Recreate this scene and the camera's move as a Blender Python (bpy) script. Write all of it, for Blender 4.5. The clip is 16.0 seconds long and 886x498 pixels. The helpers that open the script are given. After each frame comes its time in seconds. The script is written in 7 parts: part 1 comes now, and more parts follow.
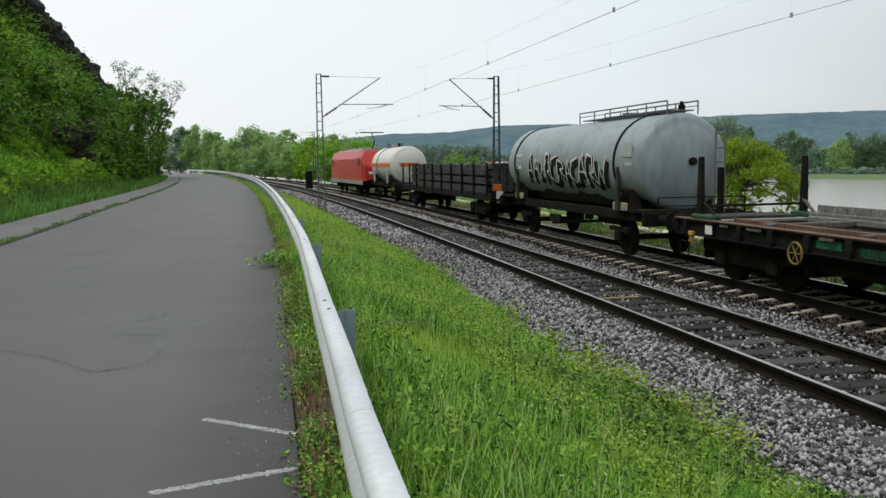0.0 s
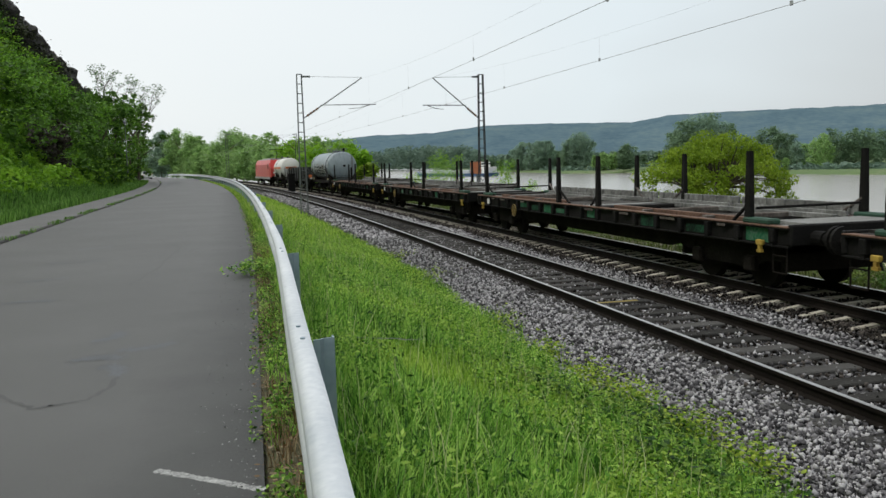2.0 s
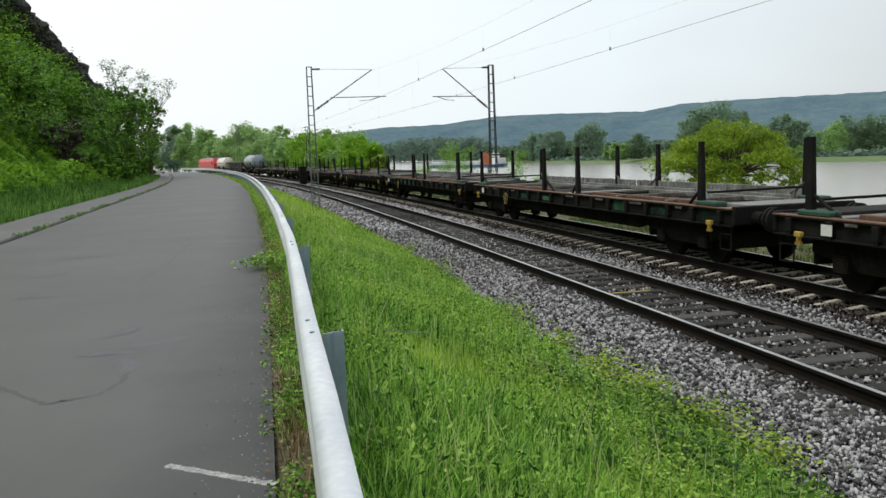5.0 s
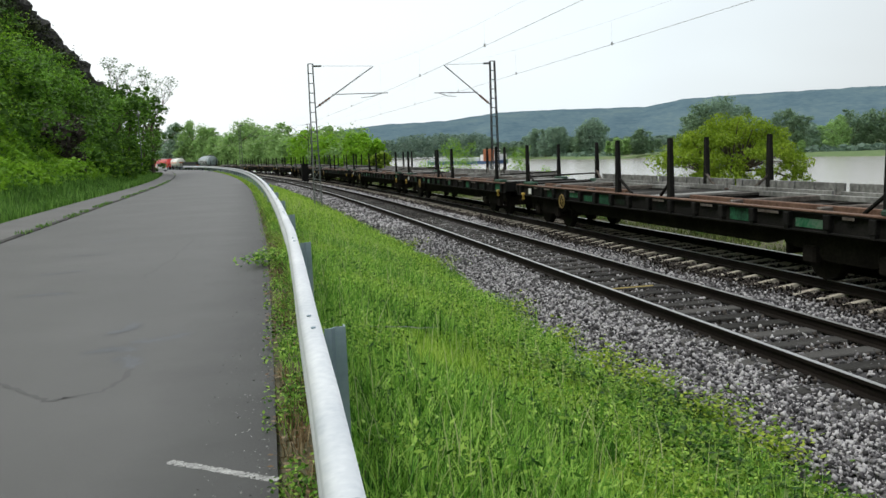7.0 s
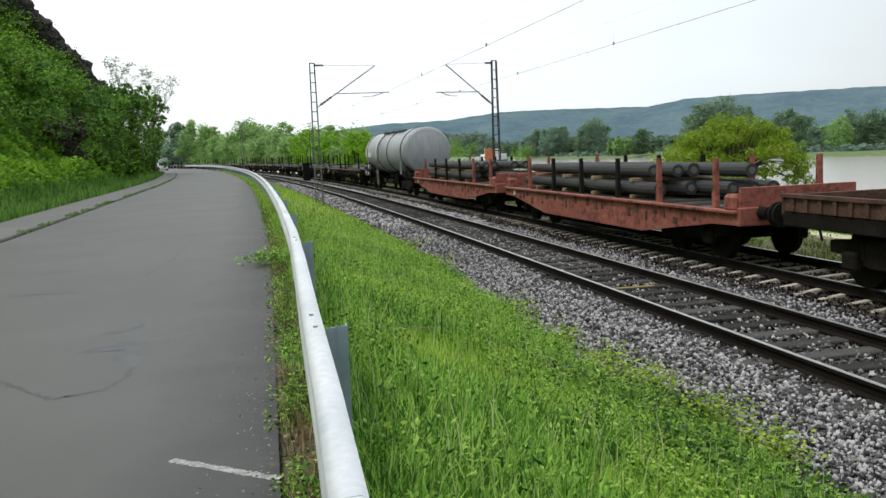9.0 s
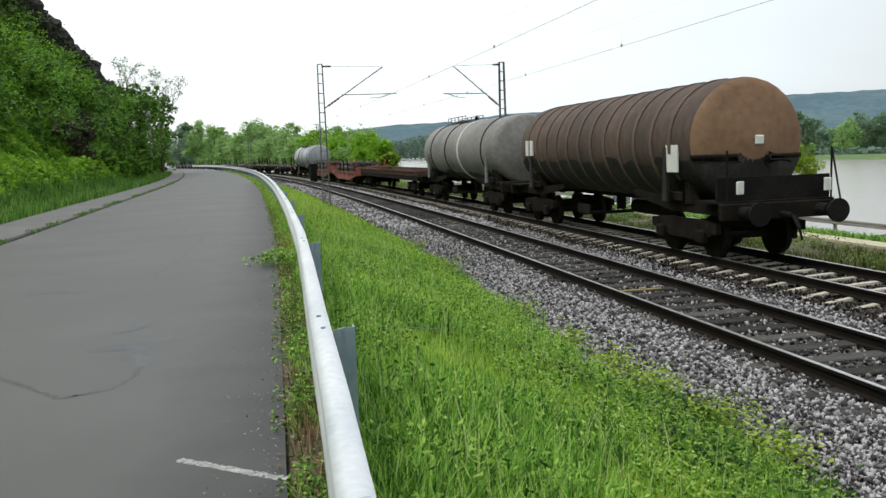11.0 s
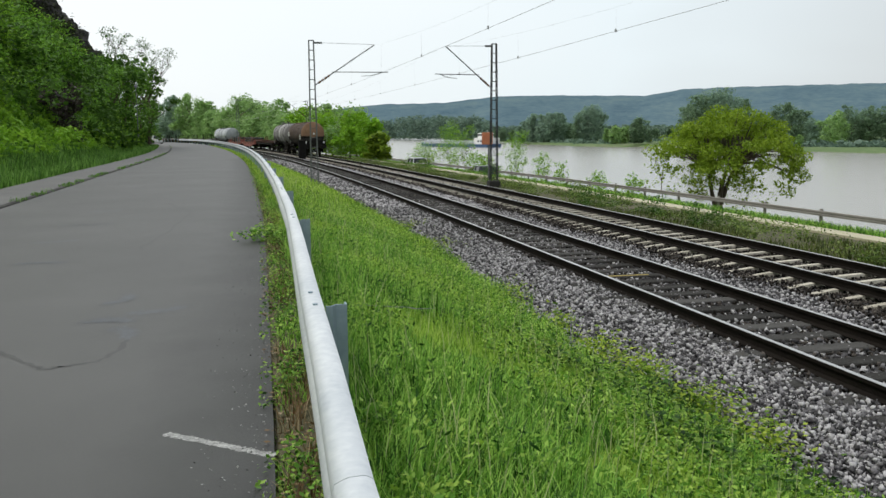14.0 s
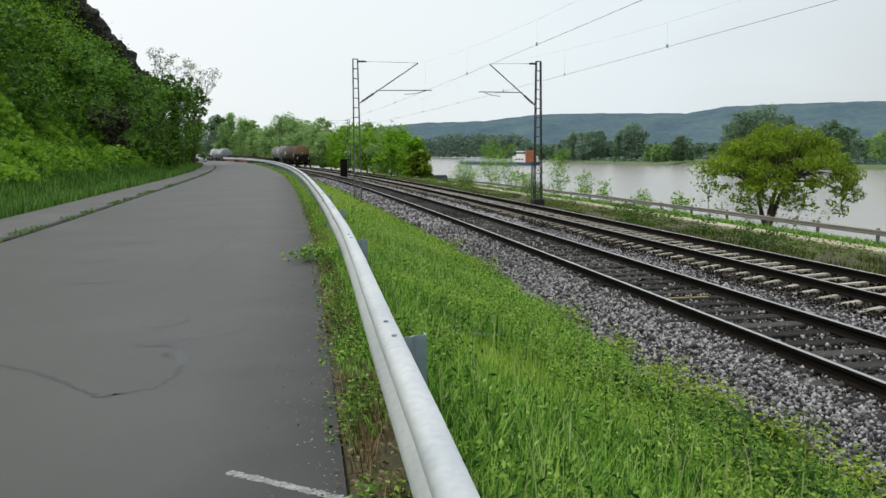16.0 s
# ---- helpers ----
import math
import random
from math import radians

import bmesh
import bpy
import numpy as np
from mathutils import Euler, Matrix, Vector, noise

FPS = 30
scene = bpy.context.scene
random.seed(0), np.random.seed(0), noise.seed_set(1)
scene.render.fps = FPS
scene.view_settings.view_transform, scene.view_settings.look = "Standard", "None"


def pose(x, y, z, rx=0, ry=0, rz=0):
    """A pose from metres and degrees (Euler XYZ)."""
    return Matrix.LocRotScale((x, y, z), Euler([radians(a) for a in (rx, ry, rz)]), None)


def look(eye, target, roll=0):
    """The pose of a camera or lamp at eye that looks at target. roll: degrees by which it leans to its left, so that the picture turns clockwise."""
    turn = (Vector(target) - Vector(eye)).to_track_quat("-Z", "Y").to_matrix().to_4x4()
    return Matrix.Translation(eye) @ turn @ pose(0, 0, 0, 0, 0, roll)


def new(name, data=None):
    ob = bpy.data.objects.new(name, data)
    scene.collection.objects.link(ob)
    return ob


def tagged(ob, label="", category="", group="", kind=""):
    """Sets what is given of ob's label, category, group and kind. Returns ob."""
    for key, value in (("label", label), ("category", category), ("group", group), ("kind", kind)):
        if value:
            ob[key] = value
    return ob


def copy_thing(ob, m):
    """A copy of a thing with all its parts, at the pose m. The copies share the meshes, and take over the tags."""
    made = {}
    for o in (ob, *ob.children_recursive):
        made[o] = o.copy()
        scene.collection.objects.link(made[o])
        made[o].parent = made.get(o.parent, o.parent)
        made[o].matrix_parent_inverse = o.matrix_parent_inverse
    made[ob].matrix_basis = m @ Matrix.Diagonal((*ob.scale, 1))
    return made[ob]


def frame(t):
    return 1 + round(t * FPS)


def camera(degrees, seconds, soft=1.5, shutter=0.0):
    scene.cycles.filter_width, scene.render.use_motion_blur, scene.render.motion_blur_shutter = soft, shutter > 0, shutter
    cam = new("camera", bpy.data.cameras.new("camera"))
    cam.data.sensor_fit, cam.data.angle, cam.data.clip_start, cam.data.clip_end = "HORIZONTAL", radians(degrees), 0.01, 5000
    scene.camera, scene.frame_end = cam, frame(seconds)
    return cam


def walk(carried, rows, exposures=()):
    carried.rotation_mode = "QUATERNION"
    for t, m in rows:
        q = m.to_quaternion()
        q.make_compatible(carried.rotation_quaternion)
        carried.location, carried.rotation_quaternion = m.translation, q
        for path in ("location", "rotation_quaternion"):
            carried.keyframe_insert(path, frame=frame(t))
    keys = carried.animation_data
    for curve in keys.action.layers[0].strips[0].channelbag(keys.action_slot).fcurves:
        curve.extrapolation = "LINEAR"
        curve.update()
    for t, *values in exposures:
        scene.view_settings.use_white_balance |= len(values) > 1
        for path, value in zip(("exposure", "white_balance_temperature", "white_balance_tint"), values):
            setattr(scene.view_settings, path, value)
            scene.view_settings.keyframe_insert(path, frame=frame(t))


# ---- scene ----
cam = camera(55.6, 16.0)
PATH = [
    (0, (0.046, -0.884, 1.616), (0.063, 1.105, 1.411), -0.7),
    (0.5, (-0.011, -0.574, 1.592), (0.012, 1.416, 1.39), -1.8),
    (1, (-0.043, -0.353, 1.605), (0.038, 1.633, 1.384), -2.3),
    (1.5, (-0.002, -0.14, 1.607), (0.024, 1.853, 1.438), -1.2),
    (2, (-0.004, -0.012, 1.596), (0.049, 1.977, 1.392), -1.5),
    (2.5, (-0.002, 0.032, 1.602), (0.059, 2.019, 1.389), -1.9),
    (3, (0.006, 0.043, 1.595), (0.052, 2.03, 1.37), -2.0),
    (3.5, (0.008, 0.035, 1.595), (0.051, 2.022, 1.37), -1.8),
    (4, (0.01, 0.03, 1.595), (0.041, 2.017, 1.372), -2.0),
    (6.5, (0.011, 0.024, 1.591), (0.031, 2.011, 1.366), -2.2),
    (7, (0.015, 0.037, 1.584), (0.033, 2.024, 1.353), -2.4),
    (7.5, (0.021, 0.032, 1.586), (0.04, 2.018, 1.348), -2.6),
    (8, (0.022, 0.028, 1.588), (0.041, 2.014, 1.351), -2.5),
    (8.5, (0.015, 0.024, 1.589), (0.032, 2.011, 1.354), -2.3),
    (9, (0.011, 0.028, 1.585), (0.026, 2.014, 1.353), -2.3),
    (11.5, (0.003, 0.019, 1.59), (0.0, 2.006, 1.364), -2.0),
    (12, (-0.004, 0.022, 1.585), (-0.003, 2.01, 1.365), -1.8),
    (12.5, (-0.003, 0.02, 1.586), (-0.003, 2.007, 1.364), -1.7),
    (13, (-0.004, 0.019, 1.584), (-0.011, 2.006, 1.352), -1.9),
    (13.5, (-0.009, 0.022, 1.583), (-0.018, 2.008, 1.347), -1.4),
    (14, (-0.037, 0.062, 1.574), (-0.006, 2.043, 1.301), -0.4),
    (14.5, (-0.079, 0.116, 1.581), (-0.038, 2.099, 1.321), -0.7),
    (15, (-0.146, 0.166, 1.607), (-0.088, 2.15, 1.366), -0.4),
    (15.5, (-0.227, 0.263, 1.587), (-0.209, 2.25, 1.356), -0.2),
    (16, (-0.262, 0.413, 1.566), (-0.323, 2.399, 1.336), -0.5),
]
walk(cam, [(t, look(eye, target, roll)) for t, eye, target, roll in PATH],
     exposures=[(0, -0.03), (1.5, -0.08), (3.5, 0.03), (6.5, 0.15), (8, 0.24), (11.5, 0.28), (12.5, 0.15), (15, 0.03), (16, -0.03)])

# ---- world, sun ----
world = bpy.data.worlds.new("sky")
scene.world = world
world.use_nodes = True
wn, wl = world.node_tree.nodes, world.node_tree.links
wn.clear()
sky = wn.new("ShaderNodeTexSky")
sky.sky_type = "NISHITA"
sky.sun_disc = False
sky.sun_elevation, sky.sun_rotation = radians(52), radians(-40)
sky.dust_density, sky.air_density = 4.0, 1.0
skybg = wn.new("ShaderNodeBackground")
skybg.inputs[1].default_value = 0.10
wl.new(sky.outputs[0], skybg.inputs[0])
tc = wn.new("ShaderNodeTexCoord")
sep = wn.new("ShaderNodeSeparateXYZ")
wl.new(tc.outputs["Generated"], sep.inputs[0])
cloud = wn.new("ShaderNodeTexNoise")
cloud.inputs["Scale"].default_value, cloud.inputs["Detail"].default_value = 1.6, 3.0
mapn = wn.new("ShaderNodeMapping")
mapn.inputs["Scale"].default_value = (1, 1, 3)
wl.new(tc.outputs["Generated"], mapn.inputs[0])
wl.new(mapn.outputs[0], cloud.inputs["Vector"])
# the overcast is brightest towards the hidden sun and greyer to the east
lean = wn.new("ShaderNodeVectorMath")
lean.operation = "DOT_PRODUCT"
lean.inputs[1].default_value = (-0.62, 0.10, 0.10)
wl.new(tc.outputs["Generated"], lean.inputs[0])
add = wn.new("ShaderNodeMath")
add.operation = "ADD"
wl.new(lean.outputs["Value"], add.inputs[0])
mul = wn.new("ShaderNodeMath")
mul.operation = "MULTIPLY_ADD"
mul.inputs[1].default_value, mul.inputs[2].default_value = 0.35, -0.17
wl.new(cloud.outputs[0], mul.inputs[0])
wl.new(mul.outputs[0], add.inputs[1])
ramp = wn.new("ShaderNodeValToRGB")
ramp.color_ramp.elements[0].position, ramp.color_ramp.elements[0].color = 0.08, (0.50, 0.51, 0.51, 1)
ramp.color_ramp.elements[1].position, ramp.color_ramp.elements[1].color = 1.0, (0.97, 1.0, 1.0, 1)
mid = ramp.color_ramp.elements.new(0.45)
mid.color = (0.80, 0.885, 0.925, 1)
shift = wn.new("ShaderNodeMath")
shift.operation = "ADD"
shift.inputs[1].default_value = 0.45
wl.new(add.outputs[0], shift.inputs[0])
wl.new(shift.outputs[0], ramp.inputs[0])
cloudbg = wn.new("ShaderNodeBackground")
cloudbg.inputs[1].default_value = 1.06
wl.new(ramp.outputs[0], cloudbg.inputs[0])
mixbg = wn.new("ShaderNodeMixShader")
mixbg.inputs[0].default_value = 0.9
wl.new(skybg.outputs[0], mixbg.inputs[1])
wl.new(cloudbg.outputs[0], mixbg.inputs[2])
wout = wn.new("ShaderNodeOutputWorld")
wl.new(mixbg.outputs[0], wout.inputs[0])

sun_data = bpy.data.lights.new("sun", "SUN")
sun_data.energy, sun_data.angle, sun_data.color = 1.5, radians(14), (1.0, 0.96, 0.9)
sun = new("sun", sun_data)
sun.matrix_world = look((0, 0, 50), (0 + 25, 0 + 12, 0))


# ---- materials ----
def mat(name, colors, rough=0.7, metal=0.0, scale=4.0, fine=40.0, bump=0.2, spread=0.5, streak=None, per_object=0.0, per_island=0.0, spec=0.5):
    """Base colour that wanders between the given colours at a coarse and a fine scale, with fine relief."""
    m = bpy.data.materials.new(name)
    m.use_nodes = True
    n, l = m.node_tree.nodes, m.node_tree.links
    b = n["Principled BSDF"]
    b.inputs["Roughness"].default_value, b.inputs["Metallic"].default_value = rough, metal
    b.inputs["Specular IOR Level"].default_value = spec
    co = n.new("ShaderNodeTexCoord")
    vec = co.outputs["Object"]
    if streak:
        mp = n.new("ShaderNodeMapping")
        mp.inputs["Scale"].default_value = streak
        l.new(vec, mp.inputs[0])
        vec = mp.outputs[0]
    big, small = n.new("ShaderNodeTexNoise"), n.new("ShaderNodeTexNoise")
    big.inputs["Scale"].default_value, big.inputs["Detail"].default_value = scale, 4
    small.inputs["Scale"].default_value, small.inputs["Detail"].default_value = fine, 3
    l.new(vec, big.inputs["Vector"])
    l.new(vec, small.inputs["Vector"])
    mixv = n.new("ShaderNodeMath")
    mixv.operation = "MULTIPLY_ADD"
    mixv.inputs[1].default_value = 0.45
    l.new(small.outputs[0], mixv.inputs[0])
    half = n.new("ShaderNodeMath")
    half.operation = "MULTIPLY"
    half.inputs[1].default_value = 0.55
    l.new(big.outputs[0], half.inputs[0])
    l.new(half.outputs[0], mixv.inputs[2])
    val = mixv.outputs[0]
    for strength, node, out in ((per_object, "ShaderNodeObjectInfo", "Random"), (per_island, "ShaderNodeNewGeometry", "Random Per Island")):
        if strength:
            src, ma = n.new(node), n.new("ShaderNodeMath")
            ma.operation = "MULTIPLY_ADD"
            ma.inputs[1].default_value = strength
            l.new(src.outputs[out], ma.inputs[0])
            sub = n.new("ShaderNodeMath")
            sub.operation = "SUBTRACT"
            sub.inputs[1].default_value = strength / 2
            l.new(val, sub.inputs[0])
            l.new(sub.outputs[0], ma.inputs[2])
            val = ma.outputs[0]
    r = n.new("ShaderNodeValToRGB")
    els = r.color_ramp.elements
    lo, hi = 0.5 - spread / 2, 0.5 + spread / 2
    els[0].position, els[0].color = lo, (*colors[0], 1)
    els[1].position, els[1].color = hi, (*colors[-1], 1)
    for i, c in enumerate(colors[1:-1]):
        e = els.new(lo + (hi - lo) * (i + 1) / (len(colors) - 1))
        e.color = (*c, 1)
    l.new(val, r.inputs[0])
    l.new(r.outputs[0], b.inputs["Base Color"])
    if bump:
        bp = n.new("ShaderNodeBump")
        bp.inputs["Strength"].default_value, bp.inputs["Distance"].default_value = bump, 0.02
        l.new(small.outputs[0], bp.inputs["Height"])
        l.new(bp.outputs[0], b.inputs["Normal"])
    return m


def leafy(name, colors, spread=0.5, through_light=0.35, vary=0.5):
    """Leaves and blades: each one its own green, letting some light through."""
    m = mat(name, colors, rough=0.55, scale=0.6, fine=3.0, bump=0, spread=spread, per_island=vary, spec=0.25)
    n, l = m.node_tree.nodes, m.node_tree.links
    b = n["Principled BSDF"]
    tr = n.new("ShaderNodeBsdfTranslucent")
    colour = b.inputs["Base Color"].links[0].from_socket
    l.new(colour, tr.inputs["Color"])
    mx = n.new("ShaderNodeMixShader")
    mx.inputs[0].default_value = through_light
    l.new(b.outputs[0], mx.inputs[1])
    l.new(tr.outputs[0], mx.inputs[2])
    l.new(mx.outputs[0], n["Material Output"].inputs[0])
    return m


ASPHALT = mat("asphalt", [(0.058, 0.058, 0.056), (0.083, 0.083, 0.081), (0.122, 0.121, 0.119)], rough=0.62, scale=0.45, fine=140, bump=0.16, spread=0.6, spec=0.5)
PAVING = mat("paving", [(0.085, 0.084, 0.083), (0.125, 0.123, 0.121), (0.165, 0.162, 0.158)], rough=0.75, scale=0.8, fine=60)
KERB = mat("kerbstone", [(0.022, 0.022, 0.020), (0.06, 0.058, 0.053)], rough=0.9, scale=3, fine=30, per_object=0.5)
SOIL = mat("soil", [(0.045, 0.042, 0.022), (0.085, 0.078, 0.040), (0.125, 0.105, 0.068)], rough=0.95, scale=0.7, fine=12, bump=0.6)
MEADOW = mat("meadow", [(0.08, 0.15, 0.018), (0.13, 0.23, 0.03), (0.18, 0.27, 0.05)], rough=0.95, scale=0.25, fine=6, bump=0.6)
GALV = mat("galvanised steel", [(0.49, 0.53, 0.575), (0.61, 0.64, 0.675), (0.73, 0.755, 0.78)], rough=0.5, metal=0.25, scale=1.2, fine=25, bump=0.04, spread=0.4)
POSTBLUE = mat("post steel", [(0.22, 0.30, 0.36), (0.36, 0.44, 0.50)], rough=0.5, metal=0.4, scale=3, fine=20, bump=0.05)
# Kept near black, so the gaps between the stones carry painted shade.
BALLASTBED_SHADED = mat("ballast bed", [(0.014, 0.013, 0.013), (0.045, 0.043, 0.044), (0.11, 0.106, 0.108)], rough=0.95, scale=2, fine=26, bump=1.0, spread=0.4)
STONE = mat("ballast stone", [(0.050, 0.048, 0.051), (0.205, 0.197, 0.206), (0.47, 0.458, 0.466)], rough=0.95, scale=3, fine=40, bump=0.3, spread=0.6, per_island=0.95, spec=0.2)
STONE_OILY = mat("oily ballast stone", [(0.006, 0.0055, 0.005), (0.026, 0.022, 0.019), (0.10, 0.088, 0.08)], rough=0.95, scale=2, fine=30, bump=0.3, spread=0.6, per_island=0.8, spec=0.08)
# Rust taken near black: the shade on the rail sides is in the colour.
RAILSTEEL_SHADED = mat("rail side", [(0.006, 0.005, 0.0045), (0.018, 0.014, 0.011)], rough=0.9, scale=2, fine=30, spec=0.12)
RAILTOP = mat("rail head", [(0.45, 0.44, 0.43), (0.65, 0.64, 0.63)], rough=0.35, metal=0.8, scale=1, fine=8, bump=0.02)
WOODSLEEPER = mat("wood sleeper", [(0.025, 0.024, 0.022), (0.085, 0.082, 0.078)], rough=0.95, scale=2, fine=30, bump=0.5, per_object=0.5, spec=0.2)
CONCRETE = mat("concrete sleeper", [(0.34, 0.31, 0.25), (0.58, 0.54, 0.46)], rough=0.9, scale=3, fine=30, bump=0.3, per_object=0.3)
LATTICE = mat("mast steel", [(0.10, 0.11, 0.11), (0.20, 0.21, 0.21)], rough=0.6, metal=0.4, scale=3, fine=20, bump=0.05)
WIRE = mat("wire", [(0.40, 0.41, 0.42), (0.50, 0.51, 0.52)], rough=0.6, metal=0.2, bump=0)
BARK = mat("bark", [(0.05, 0.04, 0.03), (0.13, 0.105, 0.08)], rough=0.95, scale=3, fine=25, bump=0.8, streak=(1, 1, 0.25))
LEAF_DARK = leafy("dark leaves", [(0.030, 0.080, 0.012), (0.06, 0.145, 0.020), (0.11, 0.23, 0.035)], vary=0.3, through_light=0.3)
LEAF_MID = leafy("green leaves", [(0.075, 0.19, 0.018), (0.15, 0.335, 0.032), (0.25, 0.46, 0.055)], vary=0.3, through_light=0.38)
LEAF_LIGHT = leafy("light leaves", [(0.11, 0.19, 0.014), (0.22, 0.335, 0.024), (0.36, 0.48, 0.05)], through_light=0.45, vary=0.35)
LEAF_BROWN = leafy("brown twigs", [(0.03, 0.025, 0.02), (0.07, 0.06, 0.045)], through_light=0.1)
GRASS = leafy("grass", [(0.018, 0.08, 0.009), (0.165, 0.39, 0.042), (0.48, 0.72, 0.145)], through_light=0.42, vary=0.95, spread=0.85)
STRAW = leafy("grass ears", [(0.36, 0.46, 0.16), (0.56, 0.58, 0.30)])
ROCK = mat("crag rock", [(0.012, 0.012, 0.012), (0.035, 0.034, 0.032), (0.075, 0.074, 0.068)], rough=0.95, scale=0.5, fine=4, bump=1.0)
# Distance haze is mixed into these bluish woodland tones.
HAZED_HILLWOOD = mat("wooded hillside", [(0.075, 0.122, 0.155), (0.102, 0.157, 0.185), (0.135, 0.190, 0.200)], rough=1.0, scale=0.008, fine=0.06, bump=0, spread=0.3, spec=0.0)
SAND = mat("sandy path", [(0.38, 0.35, 0.24), (0.56, 0.52, 0.38)], rough=0.95, scale=1, fine=20)
WATER = mat("river water", [(0.26, 0.245, 0.215), (0.32, 0.30, 0.265)], rough=0.2, scale=0.02, fine=0.5, bump=0.05, spec=0.5)
BLACKSTEEL = mat("black steel", [(0.004, 0.004, 0.004), (0.010, 0.0095, 0.009), (0.022, 0.020, 0.018)], rough=0.8, scale=2, fine=20, bump=0.1, spec=0.15)
BROWNDIRT = mat("dirty underframe", [(0.005, 0.0045, 0.004), (0.013, 0.011, 0.009), (0.03, 0.025, 0.02)], rough=0.9, scale=2, fine=20, spec=0.1)
RUST = mat("rusty steel", [(0.06, 0.03, 0.02), (0.15, 0.08, 0.05), (0.24, 0.17, 0.13)], rough=0.85, scale=1.5, fine=15)
DARKRUST = mat("dark rust", [(0.022, 0.012, 0.009), (0.075, 0.036, 0.024), (0.16, 0.085, 0.058)], rough=0.9, scale=3, fine=24)
GREENSILL = mat("worn green paint", [(0.005, 0.0055, 0.005), (0.008, 0.016, 0.011), (0.016, 0.060, 0.034), (0.025, 0.13, 0.065), (0.10, 0.17, 0.12)], rough=0.8, scale=2.2, fine=16, spread=0.6, spec=0.15, per_object=0.55)
DECKWOOD = mat("deck boards", [(0.008, 0.0075, 0.007), (0.028, 0.026, 0.023), (0.13, 0.12, 0.11)], rough=0.95, scale=1.8, fine=14, per_object=0.4, spec=0.2, spread=0.7)
STAKEGREY = mat("weathered board", [(0.05, 0.05, 0.05), (0.18, 0.18, 0.173), (0.44, 0.44, 0.425)], rough=0.9, scale=1.6, fine=12, spec=0.2, spread=0.6)
YELLOW = mat("yellow paint", [(0.28, 0.17, 0.03), (0.55, 0.38, 0.06)], rough=0.7, scale=4, fine=20)
DECKEDGE = mat("worn deck edge", [(0.02, 0.017, 0.014), (0.05, 0.036, 0.028), (0.15, 0.13, 0.115), (0.30, 0.29, 0.275)], rough=0.85, scale=2.2, fine=12, spread=0.7)
RUSTEDGE = mat("rusty deck edge", [(0.035, 0.018, 0.012), (0.085, 0.042, 0.026), (0.17, 0.095, 0.062), (0.27, 0.24, 0.21)], rough=0.85, scale=1.6, fine=14, spread=0.7)
PALEYELLOW = mat("dirty cream paint", [(0.22, 0.19, 0.12), (0.42, 0.38, 0.26)], rough=0.7, scale=4, fine=20)
WHITE = mat("white paint", [(0.60, 0.60, 0.57), (0.80, 0.80, 0.78)], rough=0.6, scale=3, fine=20)
TANKGREY = mat("grey tank paint", [(0.16, 0.20, 0.22), (0.27, 0.32, 0.345), (0.34, 0.385, 0.41)], rough=0.5, scale=0.6, fine=6, bump=0.02, streak=(1, 0.5, 0.3))
TANKSILVER = mat("light grey tank paint", [(0.20, 0.217, 0.237), (0.315, 0.335, 0.36), (0.375, 0.395, 0.42)], rough=0.45, scale=0.5, fine=6, bump=0.02, streak=(1, 0.5, 0.3))
TANKBROWN = mat("rusty brown tank", [(0.028, 0.019, 0.016), (0.075, 0.050, 0.040), (0.14, 0.098, 0.078)], rough=0.8, scale=0.6, fine=6, bump=0.1, streak=(1, 1, 0.4))
TANKEND = mat("brown tank end", [(0.13, 0.07, 0.035), (0.22, 0.125, 0.07), (0.27, 0.17, 0.10)], rough=0.75, scale=0.8, fine=6)
TANKWHITE = mat("white tank paint", [(0.55, 0.54, 0.50), (0.78, 0.77, 0.73)], rough=0.5, scale=0.8, fine=8, bump=0.03)
ORANGE = mat("orange stripe", [(0.55, 0.12, 0.03), (0.70, 0.20, 0.05)], rough=0.5, scale=2, fine=10)
LOCORED = mat("locomotive red", [(0.42, 0.025, 0.022), (0.58, 0.04, 0.035)], rough=0.4, scale=0.8, fine=8, bump=0.02)
LOCOGREY = mat("locomotive grey", [(0.22, 0.22, 0.22), (0.36, 0.36, 0.36)], rough=0.6, scale=1, fine=8)
GLASS = mat("dark glass", [(0.02, 0.025, 0.03), (0.03, 0.035, 0.04)], rough=0.1, bump=0)
REDWAGON = mat("faded red paint", [(0.030, 0.014, 0.011), (0.10, 0.032, 0.023), (0.27, 0.078, 0.056), (0.32, 0.105, 0.078), (0.46, 0.24, 0.185)], rough=0.75, scale=2.6, fine=10, spread=0.46)
POLE = mat("dark poles", [(0.016, 0.017, 0.018), (0.050, 0.052, 0.053)], rough=0.8, scale=1, fine=12, streak=(6, 0.3, 6))
POLEEND = mat("pole ends", [(0.07, 0.068, 0.062), (0.17, 0.165, 0.15)], rough=0.8, scale=6, fine=30)
TIMBER = mat("light timber", [(0.22, 0.15, 0.08), (0.40, 0.30, 0.18)], rough=0.9, scale=3, fine=20)
RUBBER = mat("tyre rubber", [(0.02, 0.02, 0.02), (0.035, 0.035, 0.035)], rough=0.9, bump=0.05)
CARDARK = mat("dark car paint", [(0.014, 0.016, 0.018), (0.030, 0.032, 0.035)], rough=0.22, bump=0)
CARWHITE = mat("white car paint", [(0.62, 0.63, 0.64), (0.78, 0.79, 0.8)], rough=0.3, bump=0)
SIGNORANGE = mat("faded orange board", [(0.50, 0.14, 0.06), (0.66, 0.26, 0.13)], rough=0.6, scale=3, fine=15)
REDLAMP = mat("red lamp glass", [(0.45, 0.02, 0.02), (0.6, 0.04, 0.03)], rough=0.25, bump=0)

